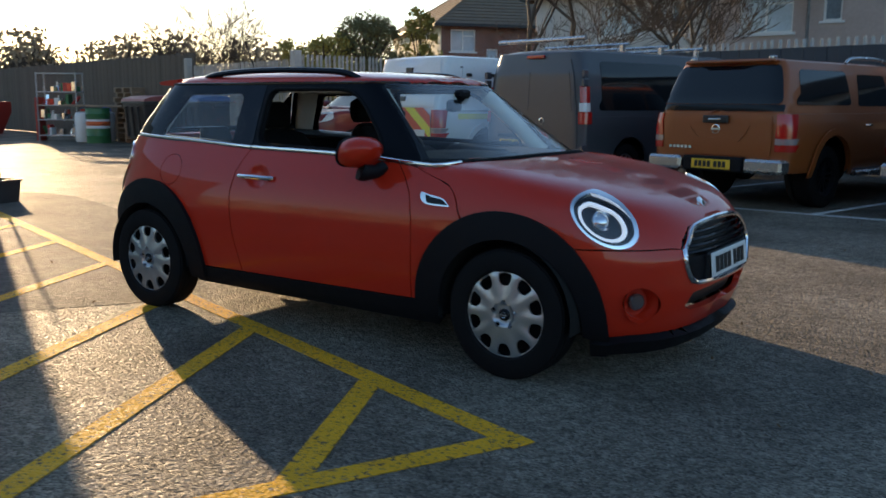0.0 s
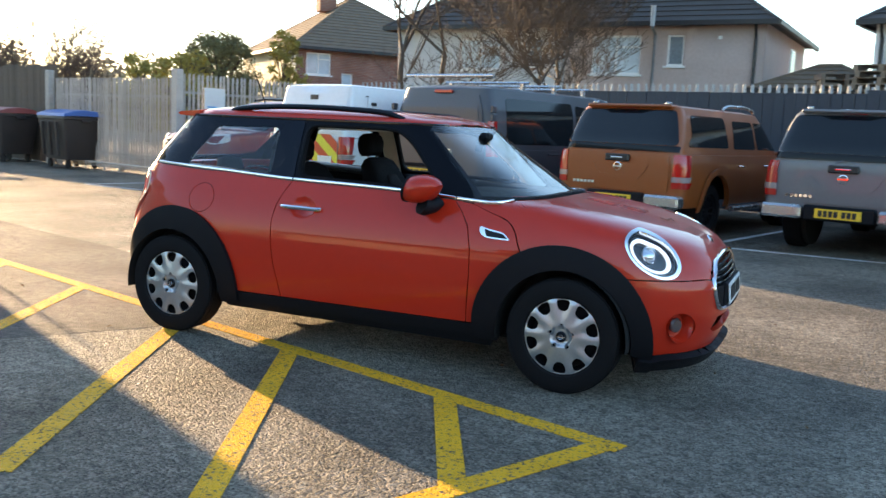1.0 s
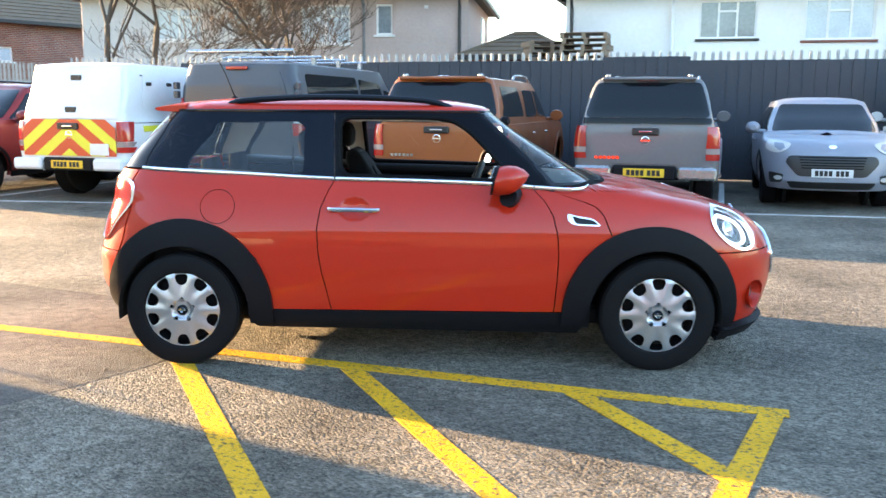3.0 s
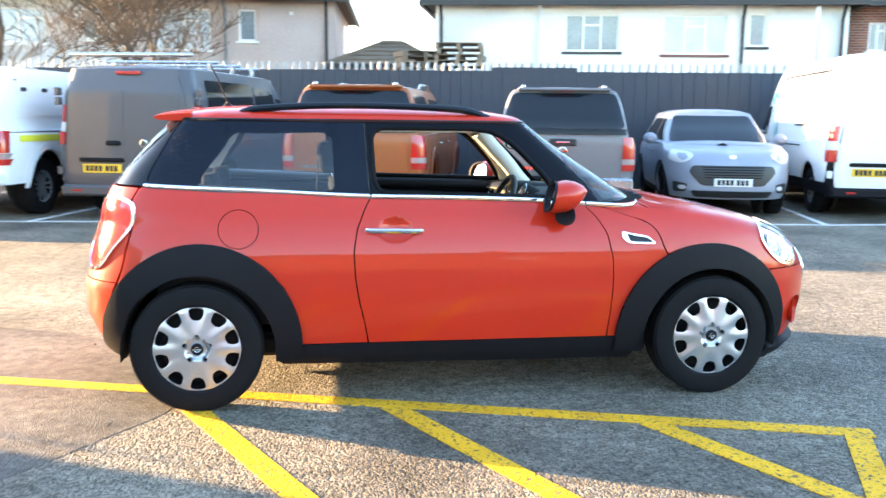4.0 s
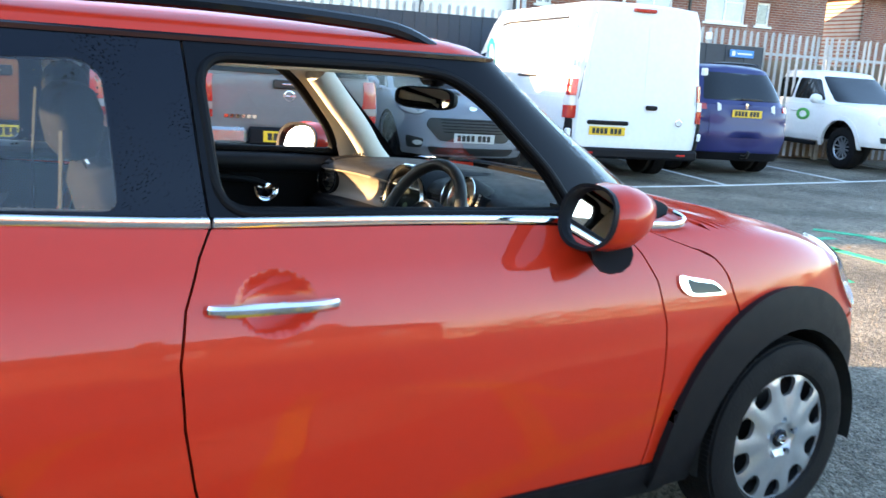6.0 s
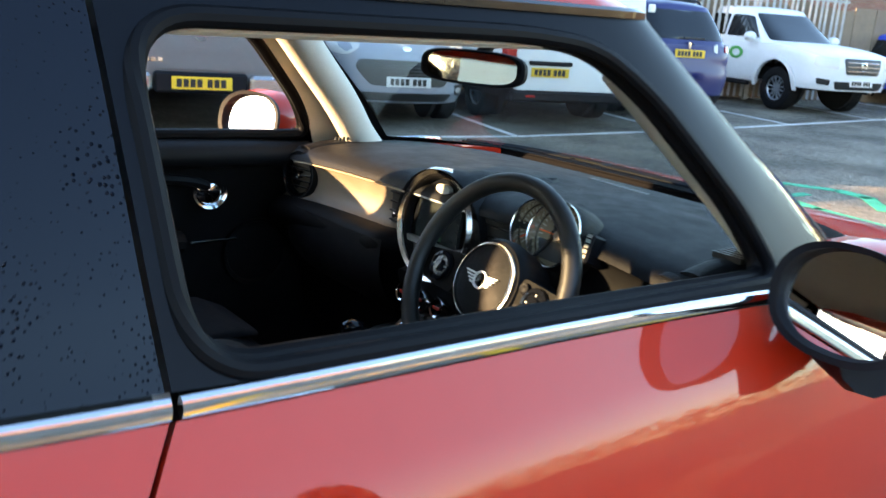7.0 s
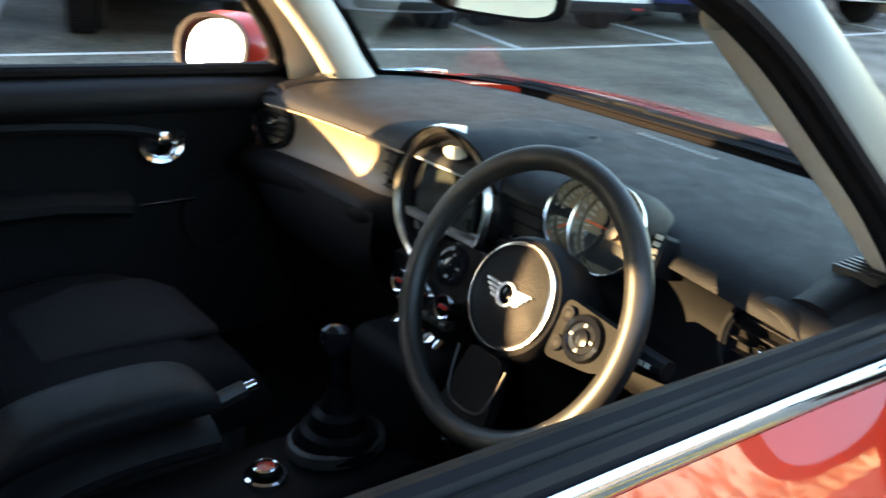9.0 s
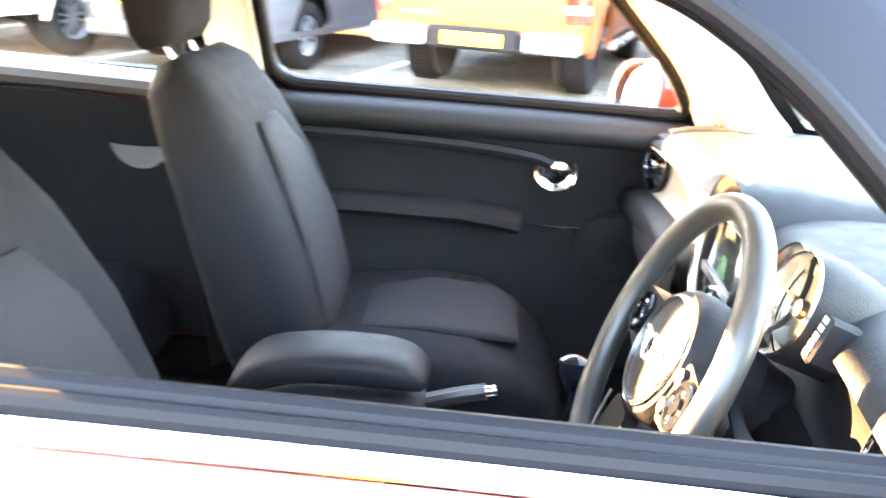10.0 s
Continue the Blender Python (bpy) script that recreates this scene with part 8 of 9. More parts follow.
    v.both("front_window", rounded([(0.12, 1.21), (0.98, 1.20), (0.62, 1.58), (0.12, 1.60)], 0.05), GLASS_DARK, shell="c")
    v.nose("windscreen", rounded([(-0.74, 1.18), (0.74, 1.18), (0.60, 1.64), (-0.60, 1.64)], 0.05), GLASS_DARK, shell="c")
    for x in (-0.92, 0.08, 1.02):
        seam(v, [(x, 0.50), (x, 1.10)])
    v.handles((-0.70, 0.30), 0.98, coat if not rails else CHROME)
    v.mirrors(0.95, 1.22, coat if not tall else BLACK_TRIM)
    for sg in (1, -1):
        bm = B()
        tube(bm, [(-1.05, -0.94 * sg, 0.40), (1.0, -0.94 * sg, 0.40)], 0.04, 10)
        part("side_step", bm, STEEL if rails else BLACK_TRIM, v.e)
        for ax in (1.60, -1.58):
            bm, nor = B(), {}
            arc_o = [(ax + 0.53 * math.cos(t), 0.42 + 0.53 * math.sin(t)) for t in np.linspace(-0.05, math.pi + 0.05, 17)]
            arc_i = [(ax + 0.45 * math.cos(t), 0.42 + 0.45 * math.sin(t)) for t in np.linspace(math.pi + 0.05, -0.05, 17)]
            skin(bm, v.b.side(arc_o + arc_i), v.b.at, (0.08, 0.08), lip=0.02, away=0.035, core=v.core, normals=nor)
            if sg < 0:
                for q in bm.verts:
                    q.co.y = -q.co.y
                bmesh.ops.reverse_faces(bm, faces=bm.faces)
                nor = {a: (n[0], -n[1], n[2]) for a, n in nor.items()}
            finish_skin("wheel_arch", bm, nor, coat, v.e)
        if rails:
            bm = B()
            tube(bm, curve([(-0.75, -0.60 * sg, 1.74), (-0.6, -0.60 * sg, 1.80), (0.0, -0.60 * sg, 1.815), (0.35, -0.60 * sg, 1.79), (0.45, -0.60 * sg, 1.74)], 4), 0.022, 8)
            part("roof_rail", bm, STEEL, v.e)
    # nose
    v.nose("grille", rounded([(-0.42, 0.98), (0.42, 0.98), (0.36, 0.72), (-0.36, 0.72)], 0.05), INK, away=0.01)
    for sg in (1, -1):
        v.nose("headlamp", rounded([(-0.50 * sg, 0.98), (-0.82 * sg, 0.99), (-0.84 * sg, 0.84), (-0.52 * sg, 0.80)], 0.04), LENS_WHITE, away=0.012)
        v.nose("fog_lamp", rounded([(-0.62 * sg, 0.62), (-0.80 * sg, 0.64), (-0.78 * sg, 0.54), (-0.62 * sg, 0.53)], 0.02), INK, away=0.01)
    bm = B()
    for z in (0.92, 0.85, 0.78):
        tube(bm, [v.at_nose(y, z, 0.016) for y in np.linspace(-0.36, 0.36, 9)], 0.012, 6)
    lathe(bm, [(0.07, 0), (0.068, 0.012), (0.055, 0.014), (0.052, 0.006)], 26, frame_at(v.at_nose(0, 0.86, 0.012), (1, 0, 0)))
    box(bm, (-0.075, -0.012, 0.004), (0.075, 0.012, 0.018), frame_at(v.at_nose(0, 0.86, 0.012), (1, 0, 0)))
    part("grille_chrome", bm, CHROME, v.e)
    v.nose("intake", rounded([(-0.55, 0.60), (0.55, 0.60), (0.50, 0.47), (-0.50, 0.47)], 0.04), INK, away=0.008)
    plate_on(v.e, pose(v.at_nose(0, 0.58, 0.03)[0], 0, 0.58, 0, 0, 90), PLATE_W)
    return v


def clip_poly(poly, z0, z1):
    """Cuts a polygon of (y, z) to a band of heights."""
    for lim, keep in ((z0, 1), (z1, -1)):
        out = []
        for i in range(len(poly)):
            a, b = poly[i - 1], poly[i]
            ina, inb = (a[1] - lim) * keep >= 0, (b[1] - lim) * keep >= 0
            if ina != inb:
                t = (lim - a[1]) / (b[1] - a[1])
                out.append((a[0] + (b[0] - a[0]) * t, lim))
            if inb:
                out.append(b)
        poly = out
        if not poly:
            return []
    return poly


def nose_in(u, v_tail, tail_x):
    return ROW @ pose(u, v_tail - tail_x, 0, 0, 0, 90)


def nose_out(u, v_nose, nose_x):
    return ROW @ pose(u, v_nose + nose_x, 0, 0, 0, -90)


pickup(nose_in(0.03, -5.75, -2.62), "dark grey pickup truck with a hard canopy, nose to the fence", P_GREY)
pickup(nose_in(-2.62, -6.25, -2.62), "bronze orange pickup truck with a hard canopy and black wheels", P_ORANGE, dark_wheels=True)
pickup(nose_in(-7.72, -7.05, -2.62), "white pickup truck with a tall canopy and red and yellow chevrons", P_WHITE, tall=True, chevron=True, rails=False)
wn_ = pickup(nose_out(11.35, -2.55, 2.64), "white pickup truck parked nose out, with a green leaf graphic", P_WHITE, canopy=False, rails=False)
bm = B()
lathe(bm, [(0.16, 0), (0.15, 0.004), (0.09, 0.004), (0.085, 0.0)], 28, frame_at((0.55, -0.93, 0.92), (0, -1, 0)) @ Matrix.Diagonal((1.2, 0.7, 1, 1)))
part("leaf_graphic", bm, LEAF_G, wn_.e)


def van(m, label, coat, L, H, W, seat_x, high, rails, lamp_z, plate_y, windows):
    h2 = L / 2
    body = (-h2 + 0.3, h2 - 1.3, [(0.30, W - 0.05, h2 - 0.08, -h2 + 0.02, 3.5, 9), (0.55, W, h2, -h2, 3.5, 10), (0.9, W + 0.005, h2 - 0.02, -h2, 3.6, 10), (1.05, W, h2 - 0.12, -h2 + 0.005, 3.6, 10), (1.25, W - 0.02, h2 - 0.45, -h2 + 0.01, 3.8, 10)])
    cabin = (-h2 + 0.4, h2 - 2.2, [(1.0, W - 0.01, h2 - 0.35, -h2 + 0.004, 4.5, 10), (1.3, W - 0.04, h2 - 0.75, -h2 + 0.015, 5, 10), (1.6, W - 0.07, h2 - 1.05, -h2 + 0.03, 5, 10), (H - 0.25, W - 0.10, h2 - (1.20 if not high else 1.75), -h2 + 0.05, 5, 9), (H - 0.06, W - 0.15, h2 - (1.42 if not high else 2.2), -h2 + 0.08, 5, 8)])
    v = Vehicle(m, label, body, cabin, [(-h2, 1.05), (0.5, 1.05), (h2 - 1.0, 1.05), (h2 - 0.4, 1.0), (h2, 0.86)], 0.32, [(h2 - 0.95, 0.41, 0.36), (-h2 + 1.0, 0.41, 0.36)], coat, (0.335, 0.215, 0.20, 1), roof_crown=0.06, roof_z=H - 0.06, cat="van", name="van")
    for sg in (1, -1):
        d_ = v.tail("rear_door_low", [(0.012 * sg, 0.42), (W * 0.86 * sg, 0.42), (W * 0.86 * sg, 1.045), (0.012 * sg, 1.045)], coat, away=0.010, lip=0.015)
        v.tail("rear_door_high", [(0.012 * sg, 1.05), (W * 0.86 * sg, 1.05), ((W - 0.24) * 0.90 * sg, H - 0.16), (0.012 * sg, H - 0.16)], coat, shell="c", away=0.012, lip=0.015)
        v.tail("door_pressing", rounded([(0.07 * sg, 1.12), ((W - 0.22) * sg, 1.12), ((W - 0.30) * sg, H - 0.30), (0.07 * sg, H - 0.30)], 0.05), coat, shell="c", away=0.017, lip=0.006)
        lm = new("tail_lamp")
        lm.parent = v.e
        for z0, z1, mt in ((lamp_z, lamp_z + 0.16, LENS_RED), (lamp_z + 0.165, lamp_z + 0.28, LENS_WHITE), (lamp_z + 0.285, lamp_z + 0.50, LENS_RED)):
            s = v.c if z0 > 1.0 else v.b
            z_a, z_b = max(z0, 1.0 if s is v.c else 0.3), z1
            bm, nor = B(), {}
            a, b = s.sx(-h2 + 0.14, z_a), s.sy(-(W - 0.10), z_a, False)
            skin(bm, [(a, z_a), (b, z_a), (b, z_b), (a, z_b)], s.at, (0.06, 0.06), lip=0.02, away=0.02, core=lambda p: (0.7 * p[0], 0, 1.0), normals=nor)
            if sg < 0:
                for q in bm.verts:
                    q.co.y = -q.co.y
                bmesh.ops.reverse_faces(bm, faces=bm.faces)
                nor = {k_: (n[0], -n[1], n[2]) for k_, n in nor.items()}
            finish_skin("lens", bm, nor, mt, lm)
        for z in (0.62, 1.5, H - 0.35):
            v.box("door_hinge", (-h2 - 0.02, min((W - 0.05) * sg, (W + 0.0) * sg) , z - 0.05), (-h2 + 0.08, max((W - 0.05) * sg, (W + 0.01) * sg), z + 0.05), coat, 0.01)
    seam(v, [(0.0, 0.42), (0.0, 1.04)], "end", "b", sides=(1,))
    seam(v, [(0.0, 1.05), (0.0, H - 0.18)], "end", "c", sides=(1,), r=0.012)
    for sg in (1, -1):
        seam(v, [(W * 0.865 * sg, 1.05), ((W - 0.24) * 0.905 * sg, H - 0.17)], "end", "c", sides=(1,), r=0.009)
    if high:
        seam(v, [(-h2 + 0.45, H - 0.24), (0.0, H - 0.25), (h2 - 2.4, H - 0.28)], "side", "c", r=0.016)
        seam(v, [(-h2 + 1.25, 1.30), (-h2 + 1.95, 1.30)], "side", "c", r=0.018)
    v.box("rear_bumper", (-h2 - 0.06, -W + 0.04, 0.30), (-h2 + 0.25, W - 0.04, 0.44), BLACK_TRIM if high else coat, 0.03)
    for sg in (1, -1):
        v.box("reflector", (-h2 - 0.066, min(0.62 * sg, 0.75 * sg), 0.36), (-h2 - 0.055, max(0.62 * sg, 0.75 * sg), 0.385), LENS_RED, 0.003)
    v.box("door_handle", (-h2 - 0.035, plate_y - 0.30, 0.735), (-h2 - 0.008, plate_y + 0.30, 0.79), BLACK_TRIM, 0.015)
    plate_on(v.e, pose(-h2 - 0.020, plate_y, 0.655, 0, 0, -90), PLATE_Y)
    bm = B()
    lathe(bm, [(0.05, 0), (0.048, 0.01), (0.038, 0.012), (0.036, 0.006)], 24, frame_at(v.at_tail(-0.20 if not high else -0.62, 0.98 if not high else 0.80, 0.012), (-1, 0, 0)))
    part("badge", bm, CHROME, v.e)
    v.box("lock_handle", (-h2 - 0.05, 0.10 if not high else -0.28, 0.95), (-h2 - 0.008, 0.30 if not high else -0.10, 1.01), BLACK_TRIM, 0.02)
    v.box("brake_light", (-h2 + 0.03, -0.16, H - 0.13), (-h2 + 0.12, 0.16, H - 0.085), LENS_RED, 0.008)
    if windows:
        v.both("side_window", rounded([(-h2 + 0.33, 1.13), (-0.32, 1.13), (-0.32, 1.79), (-h2 + 0.42, 1.79)], 0.07), GLASS_DARK, shell="c")
        v.both("mid_window", rounded([(-0.22, 1.13), (h2 - 1.75, 1.13), (h2 - 1.90, 1.72), (-0.22, 1.77)], 0.07), GLASS_DARK, shell="c")
    v.both("cab_window", rounded([(h2 - 1.65, 1.12), (h2 - 0.98, 1.10), (h2 - 1.38, 1.58), (h2 - 1.75, 1.62)], 0.05), GLASS_DARK, shell="c")
    v.nose("windscreen", rounded([(-0.76, 1.10), (0.76, 1.10), (0.64, 1.66), (-0.64, 1.66)], 0.05), GLASS_DARK, shell="c")
    v.mirrors(h2 - 1.05, 1.22, BLACK_TRIM if not high else P_WHITE)
    seam(v, [(-h2 + 1.5, 0.99), (h2 - 1.8, 0.99)], r=0.012)
    for x in (h2 - 1.75, h2 - 2.7):
        seam(v, [(x, 0.40), (x, 1.02)])
    v.both("side_moulding", rect(-h2 + 0.05, h2 - 0.3, 0.33, 0.50 if high else 0.40, 0.02), BLACK_TRIM if high else coat, away=0.008)
    if high:
        for sg in (1, -1):
            v.tail("corner_trim", [((W - 0.28) * sg, 0.30), (W * 0.995 * sg, 0.30), (W * 0.995 * sg, 0.80), (W * 0.93 * sg, 0.80), (W * 0.90 * sg, 0.45), ((W - 0.28) * sg, 0.43)], BLACK_TRIM, away=0.02)
    if rails:
        for x in (-1.5, -0.6, 0.3):
            bm = B()
            tube(bm, [(x, -0.80, H + 0.08), (x, 0.80, H + 0.08)], 0.022, 8)
            for y in (-0.68, 0.68):
                box(bm, (x - 0.03, y - 0.03, H - 0.06), (x + 0.03, y + 0.03, H + 0.07))
            part("roof_bar", bm, STEEL, v.e)
        bm = B()
        cyl(bm, (-h2 + 0.15, -0.82, H + 0.12), (-h2 + 0.15, 0.82, H + 0.12), 0.03)
        part("roller_bar", bm, STEEL, v.e)
    return v


van(nose_in(-5.45, -6.45, -2.6), "dull metallic grey panel van with roof bars", P_VAN, 5.2, 1.97, 0.955, 0, False, True, 0.95, 0.36, True)
wv = van(nose_in(4.75, -4.35, -2.65), "tall white panel van with a teal side graphic", P_WHITE, 5.3, 2.32, 0.985, 0, True, False, 0.80, 0.42, False)
for sg in (1, -1):
    bm = B()
    tube(bm, [(a, wv.c.flank(a, b)[1] * sg - 0.004 * sg, b) for a, b in curve([(0.35, 1.06), (0.42, 1.4), (0.55, 1.72), (0.75, 1.80), (0.80, 1.6), (0.62, 1.3), (0.50, 1.06)], 5)], 0.035, 6, flat=(0.045, 0.006))
    part("side_graphic", bm, TEAL, wv.e)


def hatch(m, label, coat, L, H, W, nose_z, belt_z, kind_):
    """A five-door car. kind_: 'mpv', 'crossover', 'suv' or 'small'."""
    h2 = L / 2
    body = (-h2 + 0.8, h2 - 1.0, [(0.22, W - 0.08, h2 - 0.12, -h2 + 0.10, 3.0, 4), (0.40, W - 0.02, h2, -h2 + 0.01, 3.0, 4), (0.60, W, h2 - 0.01, -h2, 3.0, 4.5), (nose_z - 0.08, W - 0.01, h2 - 0.06, -h2 + 0.02, 3.2, 4.5), (nose_z + 0.04, W - 0.02, h2 - 0.20, -h2 + 0.03, 3.4, 5), (belt_z, W - 0.06, h2 - 0.95, -h2 + 0.06, 4, 5), (belt_z + 0.1, W - 0.10, h2 - 1.3, -h2 + 0.10, 4, 5)])
    cabin = (-h2 + 1.0, h2 - 2.1, [(belt_z - 0.05, W - 0.06, h2 - 1.05, -h2 + 0.06, 4.2, 5), (belt_z + 0.15, W - 0.12, h2 - 1.40, -h2 + 0.16, 4.5, 5), (H - 0.22, W - 0.20, h2 - 1.72, -h2 + 0.30, 4.6, 5), (H - 0.07, W - 0.27, h2 - 1.98, -h2 + 0.42, 5, 5)])
    r = 0.335 if kind_ != "small" else 0.305
    v = Vehicle(m, label, body, cabin, [(-h2, belt_z - 0.02), (0, belt_z), (h2 - 1.3, belt_z + 0.01), (h2 - 0.6, nose_z + 0.10), (h2 - 0.2, nose_z + 0.03), (h2, nose_z - 0.06)], 0.24, [(h2 - 0.86, r + 0.055, r), (-h2 + 0.80, r + 0.055, r)], coat, (r, 0.215, r * 0.62, 0, 1), roof_crown=0.07, roof_z=H - 0.07, cat="car")
    v.both("rear_side_window", rounded([(-h2 + 0.62, belt_z + 0.06), (-0.15, belt_z + 0.02), (-0.15, H - 0.15), (-h2 + 0.95, H - 0.16)], 0.05), GLASS_DARK, shell="c")
    v.both("front_side_window", rounded([(-0.08, belt_z + 0.02), (h2 - 1.42, belt_z + 0.02), (h2 - 1.95, H - 0.16), (-0.08, H - 0.15)], 0.05), GLASS_DARK, shell="c")
    v.nose("windscreen", rounded([(-W + 0.18, belt_z + 0.02), (W - 0.18, belt_z + 0.02), (W - 0.32, H - 0.11), (-W + 0.32, H - 0.11)], 0.06), GLASS_DARK, shell="c")
    v.tail("rear_window", rounded([(-W + 0.24, belt_z + 0.05), (W - 0.24, belt_z + 0.05), (W - 0.36, H - 0.13), (-W + 0.36, H - 0.13)], 0.06), GLASS_DARK, shell="c")
    v.mirrors(h2 - 1.50, belt_z + 0.07, coat)
    v.handles((-h2 + 1.35, 0.05), belt_z - 0.12, coat)
    for x in (-h2 + 1.15, -0.12, h2 - 1.35):
        seam(v, [(x, 0.38), (x, belt_z - 0.04)])
    v.both("sill_trim", rect(-h2 + 1.25, h2 - 1.3, 0.25, 0.34, 0.02), BLACK_TRIM, away=0.01)
    for ax in (h2 - 0.86, -h2 + 0.80):
        arc_o = [(ax + (r + 0.10) * math.cos(t), r + (r + 0.10) * math.sin(t)) for t in np.linspace(0.0, math.pi, 15)]
        arc_i = [(ax + (r + 0.055) * math.cos(t), r + (r + 0.055) * math.sin(t)) for t in np.linspace(math.pi, 0.0, 15)]
        v.both("arch_trim", arc_o + arc_i, BLACK_TRIM if kind_ in ("suv", "crossover") else coat, away=0.012)
    # nose
    gz = nose_z - (0.20 if kind_ == "crossover" else 0.12)
    for sg in (1, -1):
        v.nose("headlamp", curve([(-0.52 * sg, nose_z + 0.01), (-0.70 * sg, nose_z + 0.06), (-(W - 0.10) * sg, nose_z + 0.05), (-(W - 0.08) * sg, nose_z - 0.06), (-0.66 * sg, nose_z - 0.10)], 4, closed=True), LENS_WHITE, away=0.012)
        v.nose("fog_recess", rounded([(-0.60 * sg, 0.47), (-(W - 0.12) * sg, 0.50), (-(W - 0.14) * sg, 0.35), (-0.62 * sg, 0.36)], 0.03), INK, away=0.008)
        v.nose("fog_lamp", ellipse(-(W - 0.24) * sg, 0.42, 0.05, 0.03, 0, 14), LENS_WHITE, away=0.016)
    gr = [(-0.46, gz + 0.07), (0.46, gz + 0.07), (0.50, gz + 0.0), (0.36, gz - 0.15), (-0.36, gz - 0.15), (-0.50, gz + 0.0)]
    if kind_ == "crossover":
        gr = [(y * 1.18, gz - 0.02 + (z - gz) * 1.25) for y, z in gr]
    v.nose("grille", rounded(gr, 0.05), INK, away=0.010)
    bm = B()
    n_bar = 3 if kind_ == "suv" else 5
    for i in range(n_bar):
        z = gz + 0.05 - i * 0.18 / n_bar
        tube(bm, [v.at_nose(y, z, 0.014) for y in np.linspace(-0.42 + i * 0.01, 0.42 - i * 0.01, 9)], 0.016 if kind_ == "suv" else 0.006, 6)
    part("grille_bar", bm, GLOSS_BLACK if kind_ != "suv" else BLACK_TRIM, v.e)
    v.nose("lower_intake", rounded([(-0.56, 0.38), (0.56, 0.38), (0.50, 0.29), (-0.50, 0.29)], 0.03), INK, away=0.008)
    plate_on(v.e, pose(v.at_nose(0, gz - 0.16, 0.02)[0], 0, gz - 0.16, 0, 0, 90), PLATE_W)
    bm = B()
    lathe(bm, [(0.055, 0), (0.05, 0.008), (0, 0.010)], 22, frame_at(v.at_nose(0, nose_z - 0.01 if kind_ != "suv" else gz + 0.01, 0.012), (1, 0, 0.2)) @ Matrix.Diagonal((1.0, 0.5, 1, 1)))
    part("badge", bm, CHROME, v.e)
    # tail
    for sg in (1, -1):
        lm = new("tail_lamp")
        lm.parent = v.e
        for a, b, mt in ((0.30, 0.50, LENS_WHITE), (0.52, W - 0.04, LENS_RED)):
            bm, nor = B(), {}
            z0, z1 = belt_z - 0.02, belt_z + 0.10
            pts = v.b.end([(-a - 0.14, z0 - 0.08), (-b, z0 - 0.10), (-b, z0 + 0.03), (-a - 0.14, z0)], False)
            skin(bm, pts, v.b.at, (0.06, 0.06), lip=0.02, away=0.016, core=v.core, normals=nor)
            if sg < 0:
                for q in bm.verts:
                    q.co.y = -q.co.y
                bmesh.ops.reverse_faces(bm, faces=bm.faces)
                nor = {k_: (n[0], -n[1], n[2]) for k_, n in nor.items()}
            finish_skin("lens", bm, nor, mt, lm)
    v.tail("tailgate", rect(-W + 0.30, W - 0.30, 0.58, belt_z - 0.10, 0.05), coat, away=0.010)
    v.plate(0, belt_z - 0.14, PLATE_Y, out=0.025)
    v.tail("rear_valance", rect(-W + 0.12, W - 0.12, 0.24, 0.36, 0.03), BLACK_TRIM, away=0.012)
    v.box("rear_wiper", (v.at_tail(0, belt_z + 0.1, 0.04, "c")[0], -0.30, belt_z + 0.06), (v.at_tail(0, belt_z + 0.1, 0.0, "c")[0], 0.06, belt_z + 0.085), INK, 0.005)
    bm = B()
    lathe(bm, [(0.05, 0), (0.045, 0.008), (0, 0.010)], 22, frame_at(v.at_tail(0, belt_z - 0.03, 0.012), (-1, 0, 0)) @ Matrix.Diagonal((0.5, 1.0, 1, 1)))
    part("rear_badge", bm, CHROME, v.e)
    if kind_ in ("mpv", "suv"):
        for sg in (1, -1):
            bm = B()
            tube(bm, curve([(-h2 + 0.7, -(W - 0.32) * sg, H - 0.03), (-h2 + 0.9, -(W - 0.32) * sg, H + 0.03), (-0.3, -(W - 0.32) * sg, H + 0.045), (0.1, -(W - 0.32) * sg, H - 0.0)], 4), 0.016, 8)
            part("roof_rail", bm, GLOSS_BLACK, v.e)
    return v


hatch(nose_out(2.42, -4.62, 2.10), "pale blue-grey compact crossover parked nose out", P_PUMA, 4.20, 1.53, 0.90, 0.86, 1.00, "crossover")
cm = hatch(nose_in(7.15, -3.35, -2.27), "deep blue people carrier with a tow bar, nose to the fence", P_BLUE, 4.54, 1.66, 0.92, 0.86, 1.08, "mpv")
bm = B()
tube(bm, [(-2.2, 0, 0.30), (-2.36, 0, 0.30), (-2.40, 0, 0.36)], 0.025, 8)
lathe(bm, [(0.0, 0.0), (0.028, 0.028), (0, 0.056)], 14, pose(-2.40, 0, 0.35))
part("tow_bar", bm, INK, cm.e)
hatch(nose_out(-10.35, -7.55, 2.27), "dark red family off-roader parked nose out by the gates", P_RED, 4.54, 1.68, 0.92, 0.98, 1.10, "suv")
hatch(nose_out(15.6, -2.4, 1.98), "bright blue small hatchback parked nose out", P_BRIGHT, 3.97, 1.48, 0.86, 0.80, 0.96, "small")
hatch(nose_out(18.6, -2.2, 2.10), "dark blue hatchback parked nose out", P_BLUE, 4.20, 1.50, 0.89, 0.84, 0.98, "crossover")
